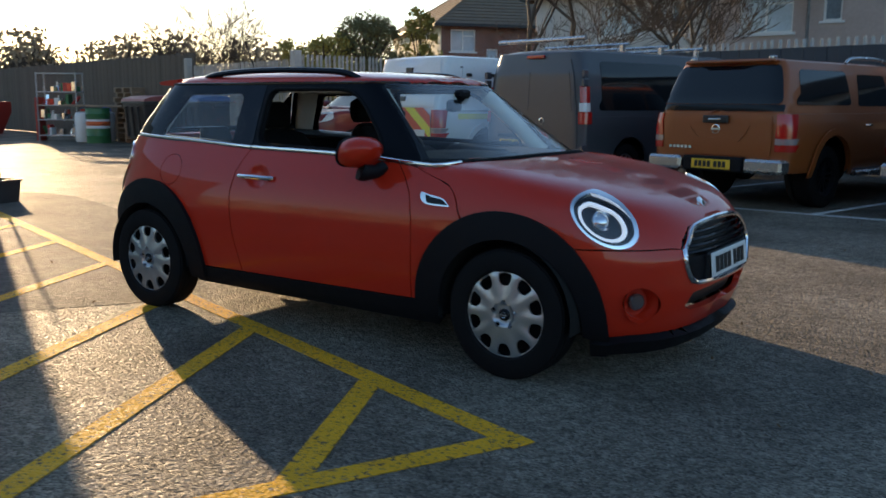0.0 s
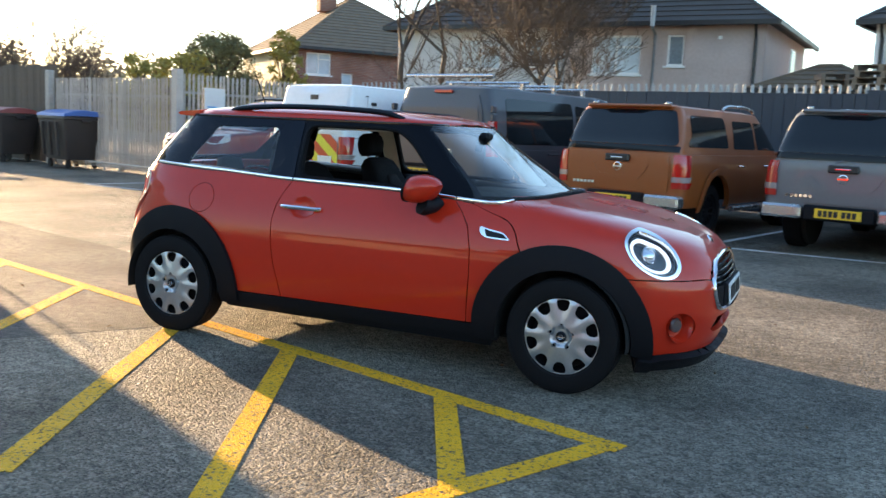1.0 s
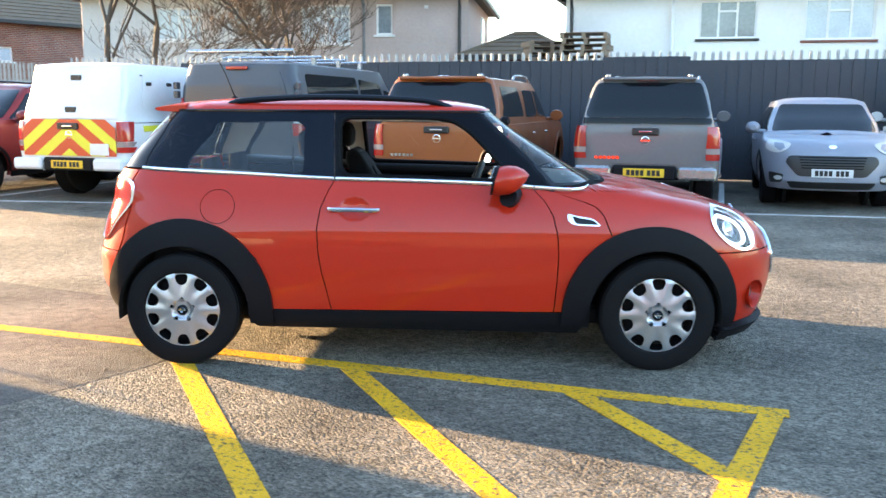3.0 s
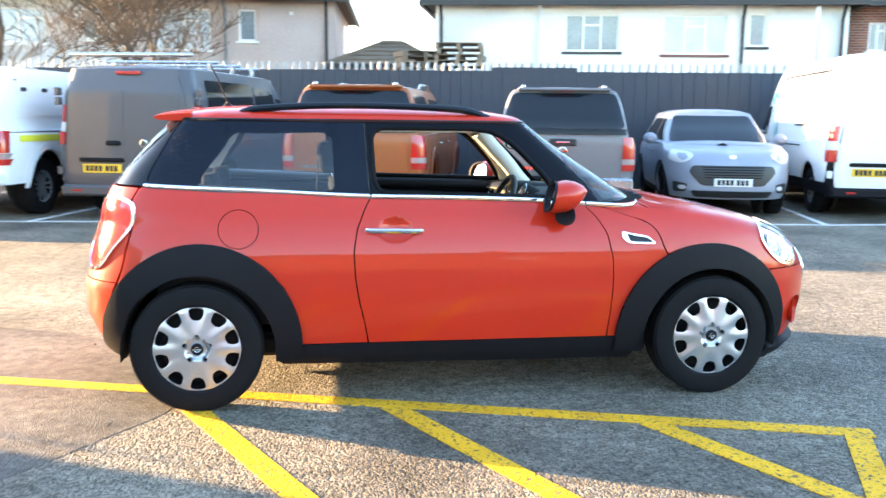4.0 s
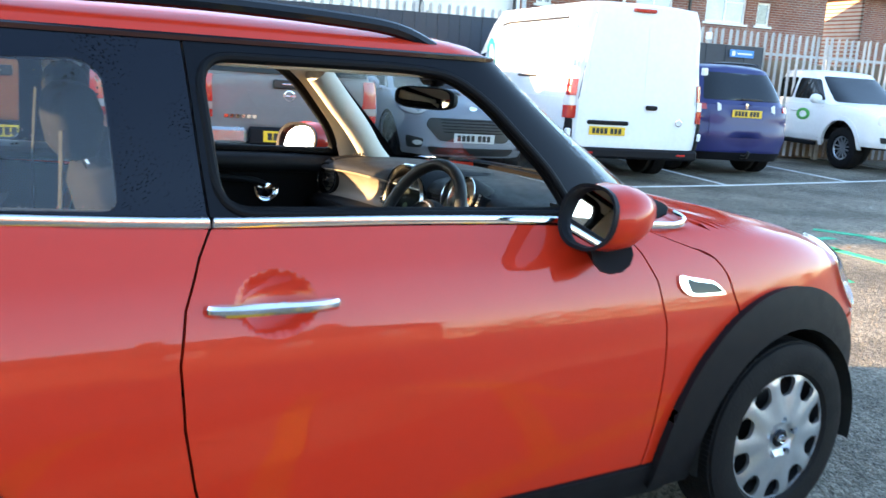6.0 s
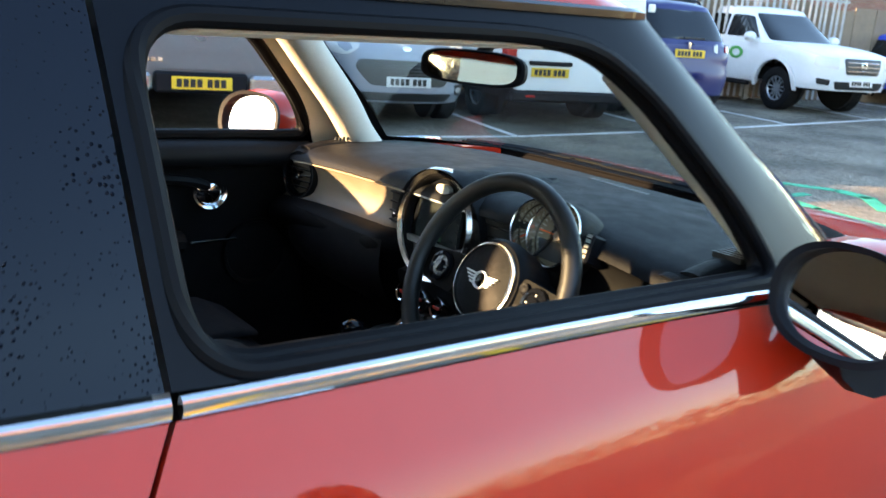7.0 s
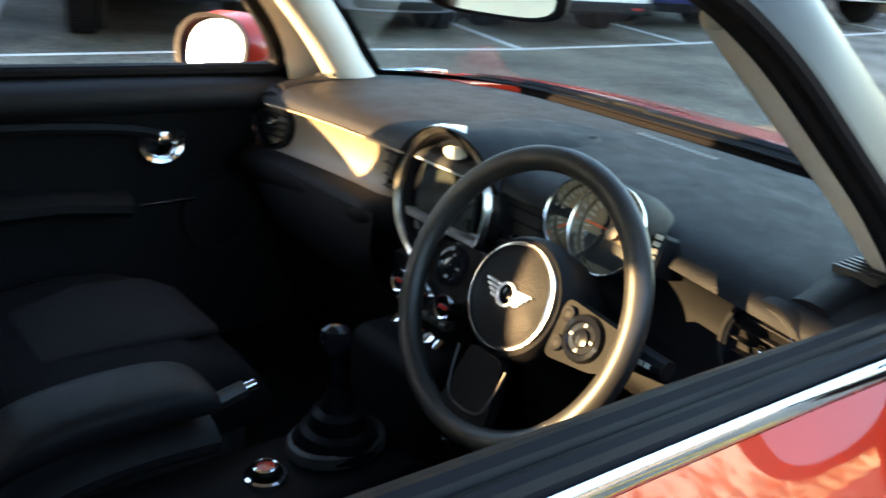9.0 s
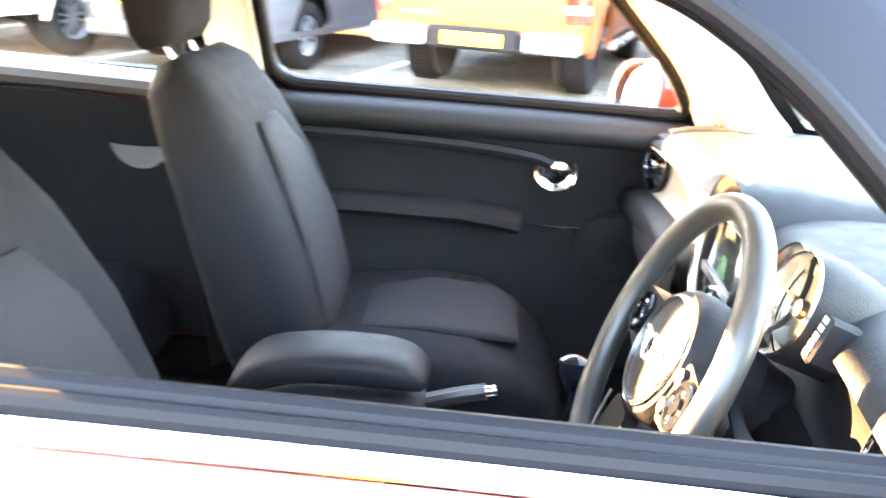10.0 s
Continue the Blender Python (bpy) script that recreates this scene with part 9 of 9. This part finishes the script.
# ---- trees, bushes and far woods ----
BARK = node_mat("grey_brown_bark", (0.08, 0.060, 0.045), 0.9, vary=0.3, scale=12, bump=0.5, bump_scale=60)
TWIG = node_mat("brown_twigs", (0.07, 0.048, 0.034), 0.9, vary=0.25, scale=3)
LEAF_DARK = node_mat("dark_evergreen_leaves", (0.15, 0.14, 0.06), 0.7, vary=0.4, scale=1.5)
LEAF_YELLOW = node_mat("yellow_green_leaves", (0.26, 0.22, 0.05), 0.7, vary=0.35, scale=3)
# woodland brown, paled in the colour to stand in for haze
LEAF_HAZY = node_mat("haze_pale_brown_leaves", (0.30, 0.22, 0.135), 0.8, vary=0.4, scale=0.6)


def sticks(name, segs, mat, parent, n=3):
    """Tapered sticks (p0, p1, r0, r1) as one mesh."""
    a = np.array([s[0] for s in segs], float)
    b = np.array([s[1] for s in segs], float)
    r = np.array([(s[2], s[3]) for s in segs], float)
    d = b - a
    d /= np.linalg.norm(d, axis=1)[:, None] + 1e-9
    ref = np.where(np.abs(d[:, 2:3]) > 0.9, np.array([[1.0, 0, 0]]), np.array([[0, 0, 1.0]]))
    u = np.cross(d, ref)
    u /= np.linalg.norm(u, axis=1)[:, None] + 1e-9
    v = np.cross(d, u)
    vs = []
    for k in range(n):
        t = 2 * math.pi * k / n
        o = u * math.cos(t) + v * math.sin(t)
        vs += [a + o * r[:, :1], b + o * r[:, 1:]]
    verts = np.stack(vs, 1).reshape(-1, 3)
    faces = []
    for i in range(len(segs)):
        o = i * 2 * n
        for k in range(n):
            j = (k + 1) % n
            faces.append((o + 2 * k, o + 2 * j, o + 2 * j + 1, o + 2 * k + 1))
    me = bpy.data.meshes.new(name)
    me.from_pydata(verts.tolist(), [], faces)
    me.materials.append(mat)
    for p in me.polygons:
        p.use_smooth = True
    ob = new(name, me)
    ob.parent = parent
    return ob


def leaves(name, centres, size, mat, parent, rnd):
    """Small folded leaves, two faces each, as one mesh."""
    verts, faces = [], []
    for c in centres:
        a = Vector((rnd.gauss(0, 1), rnd.gauss(0, 1), rnd.gauss(0, 1))).normalized()
        b = a.orthogonal().normalized()
        s = size * rnd.uniform(0.6, 1.4)
        up = a.cross(b) * s * 0.25
        c = Vector(c)
        o = len(verts)
        verts += [c - a * s, c + b * s * 0.45 + up, c + a * s, c - b * s * 0.45 + up]
        faces += [(o, o + 1, o + 2), (o, o + 2, o + 3)]
    me = bpy.data.meshes.new(name)
    me.from_pydata([tuple(v) for v in verts], [], faces)
    me.materials.append(mat)
    ob = new(name, me)
    ob.parent = parent
    return ob


def grow(rnd, p, d, length, r, depth, thick, fine, spread=0.62, lift=0.22):
    """Branching of a bare tree into thick and fine sticks."""
    k = 3
    for i in range(k):
        q = p + d * (length / k)
        rr = max(r * 0.88, 0.006)
        (thick if r > 0.018 else fine).append((tuple(p), tuple(q), r, rr))
        p, r = q, rr
        d = (d + Vector((rnd.gauss(0, 0.13), rnd.gauss(0, 0.13), rnd.gauss(0, 0.10) + 0.03))).normalized()
        if depth and i < k - 1 and rnd.random() < 0.75:
            e = (d + Vector((rnd.gauss(0, spread), rnd.gauss(0, spread), rnd.uniform(-0.1, 0.5)))).normalized()
            grow(rnd, p, e, length * rnd.uniform(0.5, 0.72), r * 0.55, depth - 1, thick, fine, spread, lift)
    if depth:
        for _ in range(2 if rnd.random() < 0.7 else 3):
            e = (d + Vector((rnd.gauss(0, spread), rnd.gauss(0, spread), lift))).normalized()
            grow(rnd, p, e, length * rnd.uniform(0.6, 0.85), r * 0.72, depth - 1, thick, fine, spread, lift)


def bare_tree(m, seed, stems, height, depth, label, r=0.09):
    rnd = random.Random(seed)
    t = thing("tree", m, label, "tree")
    thick, fine = [], []
    for s in range(stems):
        a = 2 * math.pi * s / stems + rnd.uniform(0, 1)
        d = Vector((math.cos(a) * 0.28, math.sin(a) * 0.28, 1)).normalized() if stems > 1 else Vector((0, 0, 1))
        grow(rnd, Vector((math.cos(a) * 0.12 * (stems > 1), math.sin(a) * 0.12 * (stems > 1), -0.05)), d, height * 0.36, r, depth, thick, fine)
    sticks("trunk", thick, BARK, t, 6)
    sticks("crown", fine, TWIG, t, 3)
    return t


bare_tree(ROW @ pose(-13.4, 2.4, 0), 5, 2, 9.5, 6, "bare winter tree with two leaning trunks behind the fence", 0.10)
bare_tree(ROW @ pose(-9.5, 2.6, 0), 11, 3, 7.6, 6, "bare many-stemmed winter tree with dense brown twigs", 0.075)
bare_tree(pose(-26.7, 22.2, 0), 31, 5, 5.3, 5, "bare many-stemmed shrub tree against the bright sky", 0.07)


def leafy(m, seed, height, radius, mat, size, count, label, base=0.8):
    """Trunk, limbs and a crown of leaves in uneven clumps with gaps."""
    rnd = random.Random(seed)
    t = thing("tree", m, label, "tree")
    segs, cl = [((0, 0, -0.05), (0, 0, height * 0.6), radius * 0.09, radius * 0.05)], []
    for i in range(60):
        a, h = rnd.uniform(0, 2 * math.pi), rnd.uniform(base / height, 0.95)
        k = radius * (1.0 - 0.75 * abs(h - 0.45)) * rnd.uniform(0.45, 1.0)
        e = (math.cos(a) * k, math.sin(a) * k, height * h)
        segs.append(((0, 0, height * h * 0.55), e, radius * 0.035, radius * 0.01))
        rr = radius * rnd.uniform(0.16, 0.36)
        for _ in range(count // 40):
            v = Vector((rnd.gauss(0, 1), rnd.gauss(0, 1), rnd.gauss(0, 0.8)))
            v = v.normalized() * rr * rnd.uniform(0.3, 1.1)
            cl.append((e[0] + v.x, e[1] + v.y, e[2] + v.z))
    sticks("trunk", segs, BARK, t, 5)
    leaves("crown", cl, size, mat, t, rnd)
    return t


leafy(pose(-25.4, 31.0, 0), 3, 5.3, 2.2, LEAF_DARK, 0.07, 13000, "dark rounded evergreen tree beyond the yard")
leafy(pose(-28.6, 29.5, 0), 4, 4.2, 1.5, LEAF_YELLOW, 0.07, 4500, "smaller dark evergreen tree beyond the yard")
leafy(ROW @ pose(-20.3, 3.6, 0), 7, 4.4, 0.75, LEAF_YELLOW, 0.08, 1500, "slim yellow-green conifer beside the brick house")
leafy(ROW @ pose(-25.5, 3.2, 0), 8, 3.7, 1.3, LEAF_YELLOW, 0.09, 1300, "thin yellow-green shrub over the fence")

woods = thing("woods", None, "brown leafless woodland on the far bank", "woods", kind="stuff")
rnd = random.Random(40)
ws_, wl_ = [], []
for i in range(230):
    s, dep = rnd.uniform(-48, 40), rnd.uniform(-9, 9)
    cx, cy = -58 + 0.576 * s - 0.82 * dep, 40 + 0.817 * s + 0.57 * dep
    h = rnd.uniform(5.2, 6.7) * (1.08 if dep > 0 else 0.9)
    for _ in range(44):
        a, k = rnd.uniform(0, 6.28), rnd.uniform(0.2, 2.0)
        p0 = (cx + math.cos(a) * 0.4 * k, cy + math.sin(a) * 0.4 * k, rnd.uniform(0, h * 0.55))
        p1 = (cx + math.cos(a) * k * 1.3, cy + math.sin(a) * k * 1.3, p0[2] + h * rnd.uniform(0.2, 0.48))
        ws_.append((p0, p1, 0.05, 0.012))
    for _ in range(100):
        a, k, z = rnd.uniform(0, 6.28), 2.1 * rnd.random() ** 0.5, rnd.random() ** 0.7
        k *= 1.1 - 0.7 * z
        wl_.append((cx + math.cos(a) * k, cy + math.sin(a) * k, z * h * 0.97))
for i in range(420):
    s = rnd.uniform(-48, 40)
    cx, cy = -58 + 0.576 * s, 40 + 0.817 * s
    wl_ += [(cx + rnd.gauss(0, 1.5), cy + rnd.gauss(0, 1.5), rnd.uniform(0, 3.5)) for _ in range(12)]
ob = sticks("branches", ws_, TWIG, woods, 3)
leaves("foliage", wl_, 0.22, LEAF_HAZY, woods, rnd)
woods2 = thing("woods", None, "brown leafless hedge line beyond the far end of the yard", "woods", kind="stuff")
wl_ = []
for i in range(160):
    a = radians(rnd.uniform(-150, 40))
    R_ = rnd.uniform(62, 78)
    h = rnd.uniform(3.0, 6.0)
    wl_ += [(R_ * math.cos(a) + rnd.gauss(0, 1.8), R_ * math.sin(a) + rnd.gauss(0, 1.8), h * rnd.random() ** 0.8) for _ in range(60)]
leaves("foliage", wl_, 0.4, LEAF_HAZY, woods2, rnd)

# ---- yard clutter by the back fence ----
BIN = node_mat("dark_bin_plastic", (0.030, 0.026, 0.026), 0.5, vary=0.2, scale=4)
LID_BLUE = node_mat("blue_bin_lid", (0.03, 0.10, 0.32), 0.45, vary=0.15, scale=4)
LID_RED = node_mat("dark_red_bin_lid", (0.22, 0.05, 0.045), 0.5, vary=0.2, scale=4)
DRUM_G = node_mat("green_drum_paint", (0.03, 0.13, 0.05), 0.4, vary=0.2, scale=6)
WHITE_P = node_mat("white_plastic", (0.62, 0.64, 0.66), 0.4, vary=0.12, scale=5)
RED_P = node_mat("red_painted_steel", (0.40, 0.035, 0.025), 0.45, vary=0.2, scale=5)


def wheeled_bin(m, lid, label):
    t = thing("bin", m, label, "bin", group="bins by the fence")
    bm = B()
    lo, hi = [(-0.55, -0.40), (0.55, -0.40), (0.55, 0.40), (-0.55, 0.40)], [(-0.66, -0.51), (0.66, -0.51), (0.66, 0.51), (-0.66, 0.51)]
    rings = [[bm.verts.new((x * k, y * k, z)) for x, y in rounded(c, 0.06, 3)] for c, z, k in ((lo, 0.20, 0.96), (lo, 0.26, 1.0), (hi, 1.12, 1.0), (hi, 1.14, 1.05), (hi, 1.19, 1.05), (hi, 1.19, 0.98))]
    for a, b in zip(rings, rings[1:]):
        for i in range(len(a)):
            bm.faces.new((a[i], a[(i + 1) % len(a)], b[(i + 1) % len(a)], b[i]))
    bm.faces.new(rings[0][::-1])
    part("body", bm, BIN, t)
    bm = B()
    prof = [(-0.53, 1.20), (-0.50, 1.27), (-0.3, 1.335), (0.0, 1.36), (0.3, 1.335), (0.52, 1.26), (0.54, 1.20)]
    cols = [[bm.verts.new((x, y, 1.2 + (z - 1.2) * k)) for y, z in prof] for x, k in ((-0.70, 0.1), (-0.68, 0.9), (-0.6, 1), (0.6, 1), (0.68, 0.9), (0.70, 0.1))]
    for a, b in zip(cols, cols[1:]):
        for i in range(len(prof) - 1):
            bm.faces.new((a[i], b[i], b[i + 1], a[i + 1]))
    part("lid", bm, lid, t)
    for x in (-0.45, 0.45):
        for y in (-0.32, 0.32):
            bm = B()
            cyl(bm, (x, y - 0.025, 0.10), (x, y + 0.025, 0.10), 0.10, n=18)
            box(bm, (x - 0.03, y - 0.035, 0.10), (x + 0.03, y + 0.035, 0.24))
            part("wheel", bm, RUBBER, t)
    for sx in (-0.72, 0.72):
        bm = B()
        cyl(bm, (sx, -0.12, 1.10), (sx, 0.12, 1.10), 0.035)
        part("handle", bm, BIN, t)
    for x in (-0.35, 0.0, 0.35):
        bm = B()
        box(bm, (x - 0.025, -0.515, 0.32), (x + 0.025, -0.44, 1.10), pose(0, 0, 0, 4, 0, 0), bev=0.008)
        part("rib", bm, BIN, t)
    return t


wheeled_bin(pose(-14.2, 10.9, 0, 0, 0, -18), LID_BLUE, "large dark four-wheeled bin with a blue lid")
wheeled_bin(pose(-16.85, 11.3, 0, 0, 0, -12), LID_RED, "large dark four-wheeled bin with a dull red lid")
dr = thing("oil_drum", pose(-19.8, 11.7, 0), "green steel oil drum with white and orange bands", "drum")
for z0, z1, mt_ in ((0, 0.42, DRUM_G), (0.42, 0.50, WHITE_P), (0.50, 0.62, node_mat("orange_drum_band", (0.55, 0.10, 0.02), 0.4, vary=0.15)), (0.62, 0.68, WHITE_P), (0.68, 0.99, DRUM_G)):
    bm = B()
    mid = (z0 + z1) / 2
    lathe(bm, [(0.335, z0), (0.335, mid - 0.02), (0.345, mid), (0.335, mid + 0.02), (0.335, z1)], 32)
    part("band", bm, mt_, dr)
bm = B()
lathe(bm, [(0.335, 0.985), (0.345, 0.998), (0.335, 1.005), (0.318, 0.99), (0, 0.985)], 32)
part("lid", bm, DRUM_G, dr)
for q, (x, y) in enumerate(((-20.7, 11.85), (-20.62, 12.55))):
    cn = thing("canister", pose(x, y, 0, 0, 0, 20 * q), "tall white plastic drum with a red and blue cap", "canister")
    bm = B()
    lathe(bm, [(0, 0), (0.24, 0.0), (0.26, 0.03), (0.26, 0.78), (0.22, 0.86), (0.10, 0.90), (0.0, 0.90)], 28)
    part("body", bm, WHITE_P, cn)
    bm = B()
    lathe(bm, [(0.09, 0.89), (0.09, 0.96), (0, 0.97)], 20)
    part("cap", bm, RED_P if q == 0 else LID_BLUE, cn)
    bm = B()
    tube(bm, curve([(-0.16, 0, 0.86), (-0.14, 0, 0.97), (0.0, 0, 1.02), (0.14, 0, 0.97), (0.16, 0, 0.86)], 4), 0.014, 6)
    part("handle", bm, LID_BLUE, cn)


def pallet(m, label="weathered wooden pallet in a stack"):
    t = thing("pallet", m, label, "pallet", group="stacked pallets")
    for i in range(7):
        bm = B()
        box(bm, (-0.6, -0.5 + i * 0.15, 0.122), (0.6, -0.5 + i * 0.15 + 0.10, 0.144), bev=0.003)
        part("slat", bm, WOOD_GREY, t)
    for x in (-0.55, 0.0, 0.55):
        bm = B()
        box(bm, (x - 0.05, -0.5, 0.022), (x + 0.05, 0.5, 0.122))
        part("bearer", bm, WOOD_GREY, t)
        bm = B()
        box(bm, (x - 0.05, -0.5, 0), (x + 0.05, 0.5, 0.022))
        part("skid", bm, WOOD_GREY, t)
    return t


rnd = random.Random(9)
for i in range(11):
    pallet(pose(-19.2 + rnd.uniform(-0.05, 0.05), 12.75 + rnd.uniform(-0.05, 0.05), i * 0.145, 0, 0, -10 + rnd.uniform(-6, 6)))
for k, (sx, sy, base_z, count, turn) in enumerate(((3.35, 18.5, 2.36, 6, -15), (2.45, 19.6, 2.36, 5, 12))):
    for i in range(count):
        pallet(pose(sx + rnd.uniform(-0.05, 0.05), sy, base_z + i * 0.145, 0, 0, turn + rnd.uniform(-5, 5)), "weathered wooden pallet stacked on a shed roof")
sh_ = thing("shed", pose(2.9, 19.05, 0, 0, 0, -15), "small flat-roofed timber shed behind the dark fence", "shed")
bm = B()
box(bm, (-1.2, -1.3, 0), (1.2, 1.3, 2.26), bev=0.01)
part("wall", bm, WOOD_GREY, sh_)
bm = B()
box(bm, (-1.3, -1.4, 2.26), (1.3, 1.4, 2.36), bev=0.01)
part("roof", bm, node_mat("roofing_felt", (0.07, 0.065, 0.06), 0.9, vary=0.3, scale=6), sh_)
house(pose(0.35, 22.6, 0, 0, 0, -15), 2.9, 2.2, 2.85, 0.72, BRICK, SLATE_OLD, [(1, 2, 1, 2, 2, PANE, None)], "low brick outbuilding with a tiled roof between the houses")
# display rack of shiny bottles and small parts
rk = thing("rack", pose(-21.9, 11.9, 0, 0, 0, 32), "wheeled metal rack crammed with red, white and silver clutter", "rack")
for x in (-0.6, 0.6):
    for y in (-0.25, 0.25):
        bm = B()
        cyl(bm, (x, y, 0), (x, y, 2.05), 0.022, n=8)
        part("post", bm, GALV, rk)
for z in (0.15, 0.62, 1.05, 1.45, 2.0):
    bm = B()
    box(bm, (-0.62, -0.27, z), (0.62, 0.27, z + 0.03))
    part("shelf", bm, GALV, rk)
for i in range(46):
    bm = B()
    z = (0.18, 0.65, 1.08, 1.48)[i % 4]
    x, h, w = rnd.uniform(-0.52, 0.52), rnd.uniform(0.12, 0.34), rnd.uniform(0.03, 0.07)
    if i % 3:
        cyl(bm, (x, rnd.uniform(-0.2, 0.2), z), (x + rnd.uniform(-0.05, 0.05), rnd.uniform(-0.2, 0.2), z + h), w, w * 0.7, 10)
    else:
        box(bm, (x - w, -0.18, z), (x + w, 0.1, z + h), bev=0.01)
    part("item", bm, (CHROME, WHITE_P, RED_P, DRUM_G, CHROME)[i % 5], rk)
bm = B()
box(bm, (-0.66, -0.3, 0.0), (-0.62, 0.3, 1.3))
part("side_panel", bm, RED_P, rk)
# timber laid across drum and canisters
for i in range(3):
    bm = B()
    box(bm, (-1.2, -0.07, 0), (1.2, 0.07, 0.05), bev=0.004)
    solid("plank", bm, WOOD_GREY, "weathered timber plank laid across the drums", "plank", group="planks", m=pose(-20.2, 11.8 + i * 0.16, 1.035, 0, rnd.uniform(-1, 1), 8 + rnd.uniform(-4, 4)))
# red skip further left
sk = thing("skip", pose(-27.6, 11.7, 0, 0, 0, 25), "red steel skip by the back fence", "skip")
bm = B()
prism(bm, [(-1.5, 0.8), (-1.1, 0.05), (1.1, 0.05), (1.5, 0.8), (1.5, 1.15), (-1.5, 1.15)], -0.75, 0.75, Matrix(((1, 0, 0, 0), (0, 0, -1, 0), (0, 1, 0, 0), (0, 0, 0, 1))))
part("body", bm, RED_P, sk)
bm = B()
box(bm, (-1.54, -0.8, 1.12), (1.54, -0.74, 1.2), bev=0.01)
part("rim", bm, RED_P, sk)
# black tub with a stick
tub = thing("planter", pose(-7.40, 1.72, 0, 0, 0, 12), "black square plastic tub holding a thin stake", "planter")
bm = B()
rings = [[bm.verts.new((x * k, y * k, z)) for x, y in rounded([(-0.17, -0.17), (0.17, -0.17), (0.17, 0.17), (-0.17, 0.17)], 0.03, 3)] for z, k in ((0.0, 0.85), (0.25, 1.0), (0.25, 1.1), (0.28, 1.1), (0.28, 0.97), (0.24, 0.94))]
for a, b in zip(rings, rings[1:]):
    for i in range(len(a)):
        bm.faces.new((a[i], a[(i + 1) % len(a)], b[(i + 1) % len(a)], b[i]))
bm.faces.new(rings[0][::-1])
part("tub", bm, BIN, tub)
bm = B()
box(bm, (-0.158, -0.158, 0.18), (0.158, 0.158, 0.235))
part("soil", bm, node_mat("dark_soil", (0.04, 0.03, 0.02), 0.95, vary=0.4, scale=20, bump=0.8, bump_scale=60), tub)
bm = B()
cyl(bm, (0, 0, 0.2), (-0.06, 0.02, 1.30), 0.014, n=10)
part("stake", bm, RUBBER, tub)
# low rail at the foot of the gates
bm = B()
tube(bm, [(-3.4, -0.25, 0.0), (-3.4, -0.25, 0.18), (-0.7, -0.25, 0.18), (-0.7, -0.25, 0.0)], 0.025, 8)
tube(bm, [(-2.6, -0.25, 0.0), (-2.6, -0.25, 0.18)], 0.025, 8)
tube(bm, [(-2.0, -0.25, 0.0), (-2.0, -0.25, 0.18)], 0.025, 8)
solid("rail", bm, GALV_DULL, "low bent steel rail in front of the gates", "rail", m=LEFT)
# fallen leaves and grit on the tarmac
LITTER = node_mat("fallen_leaves", (0.16, 0.10, 0.05), 0.85, vary=0.4, scale=8)
lt = thing("leaf_litter", None, "scattered dead leaves and grit on the asphalt", "leaves", kind="stuff")
pts = [(rnd.uniform(-22, 10), rnd.uniform(-1.0, 9), 0.006) for _ in range(420)]
leaves("litter", pts, 0.014, LITTER, lt, rnd)
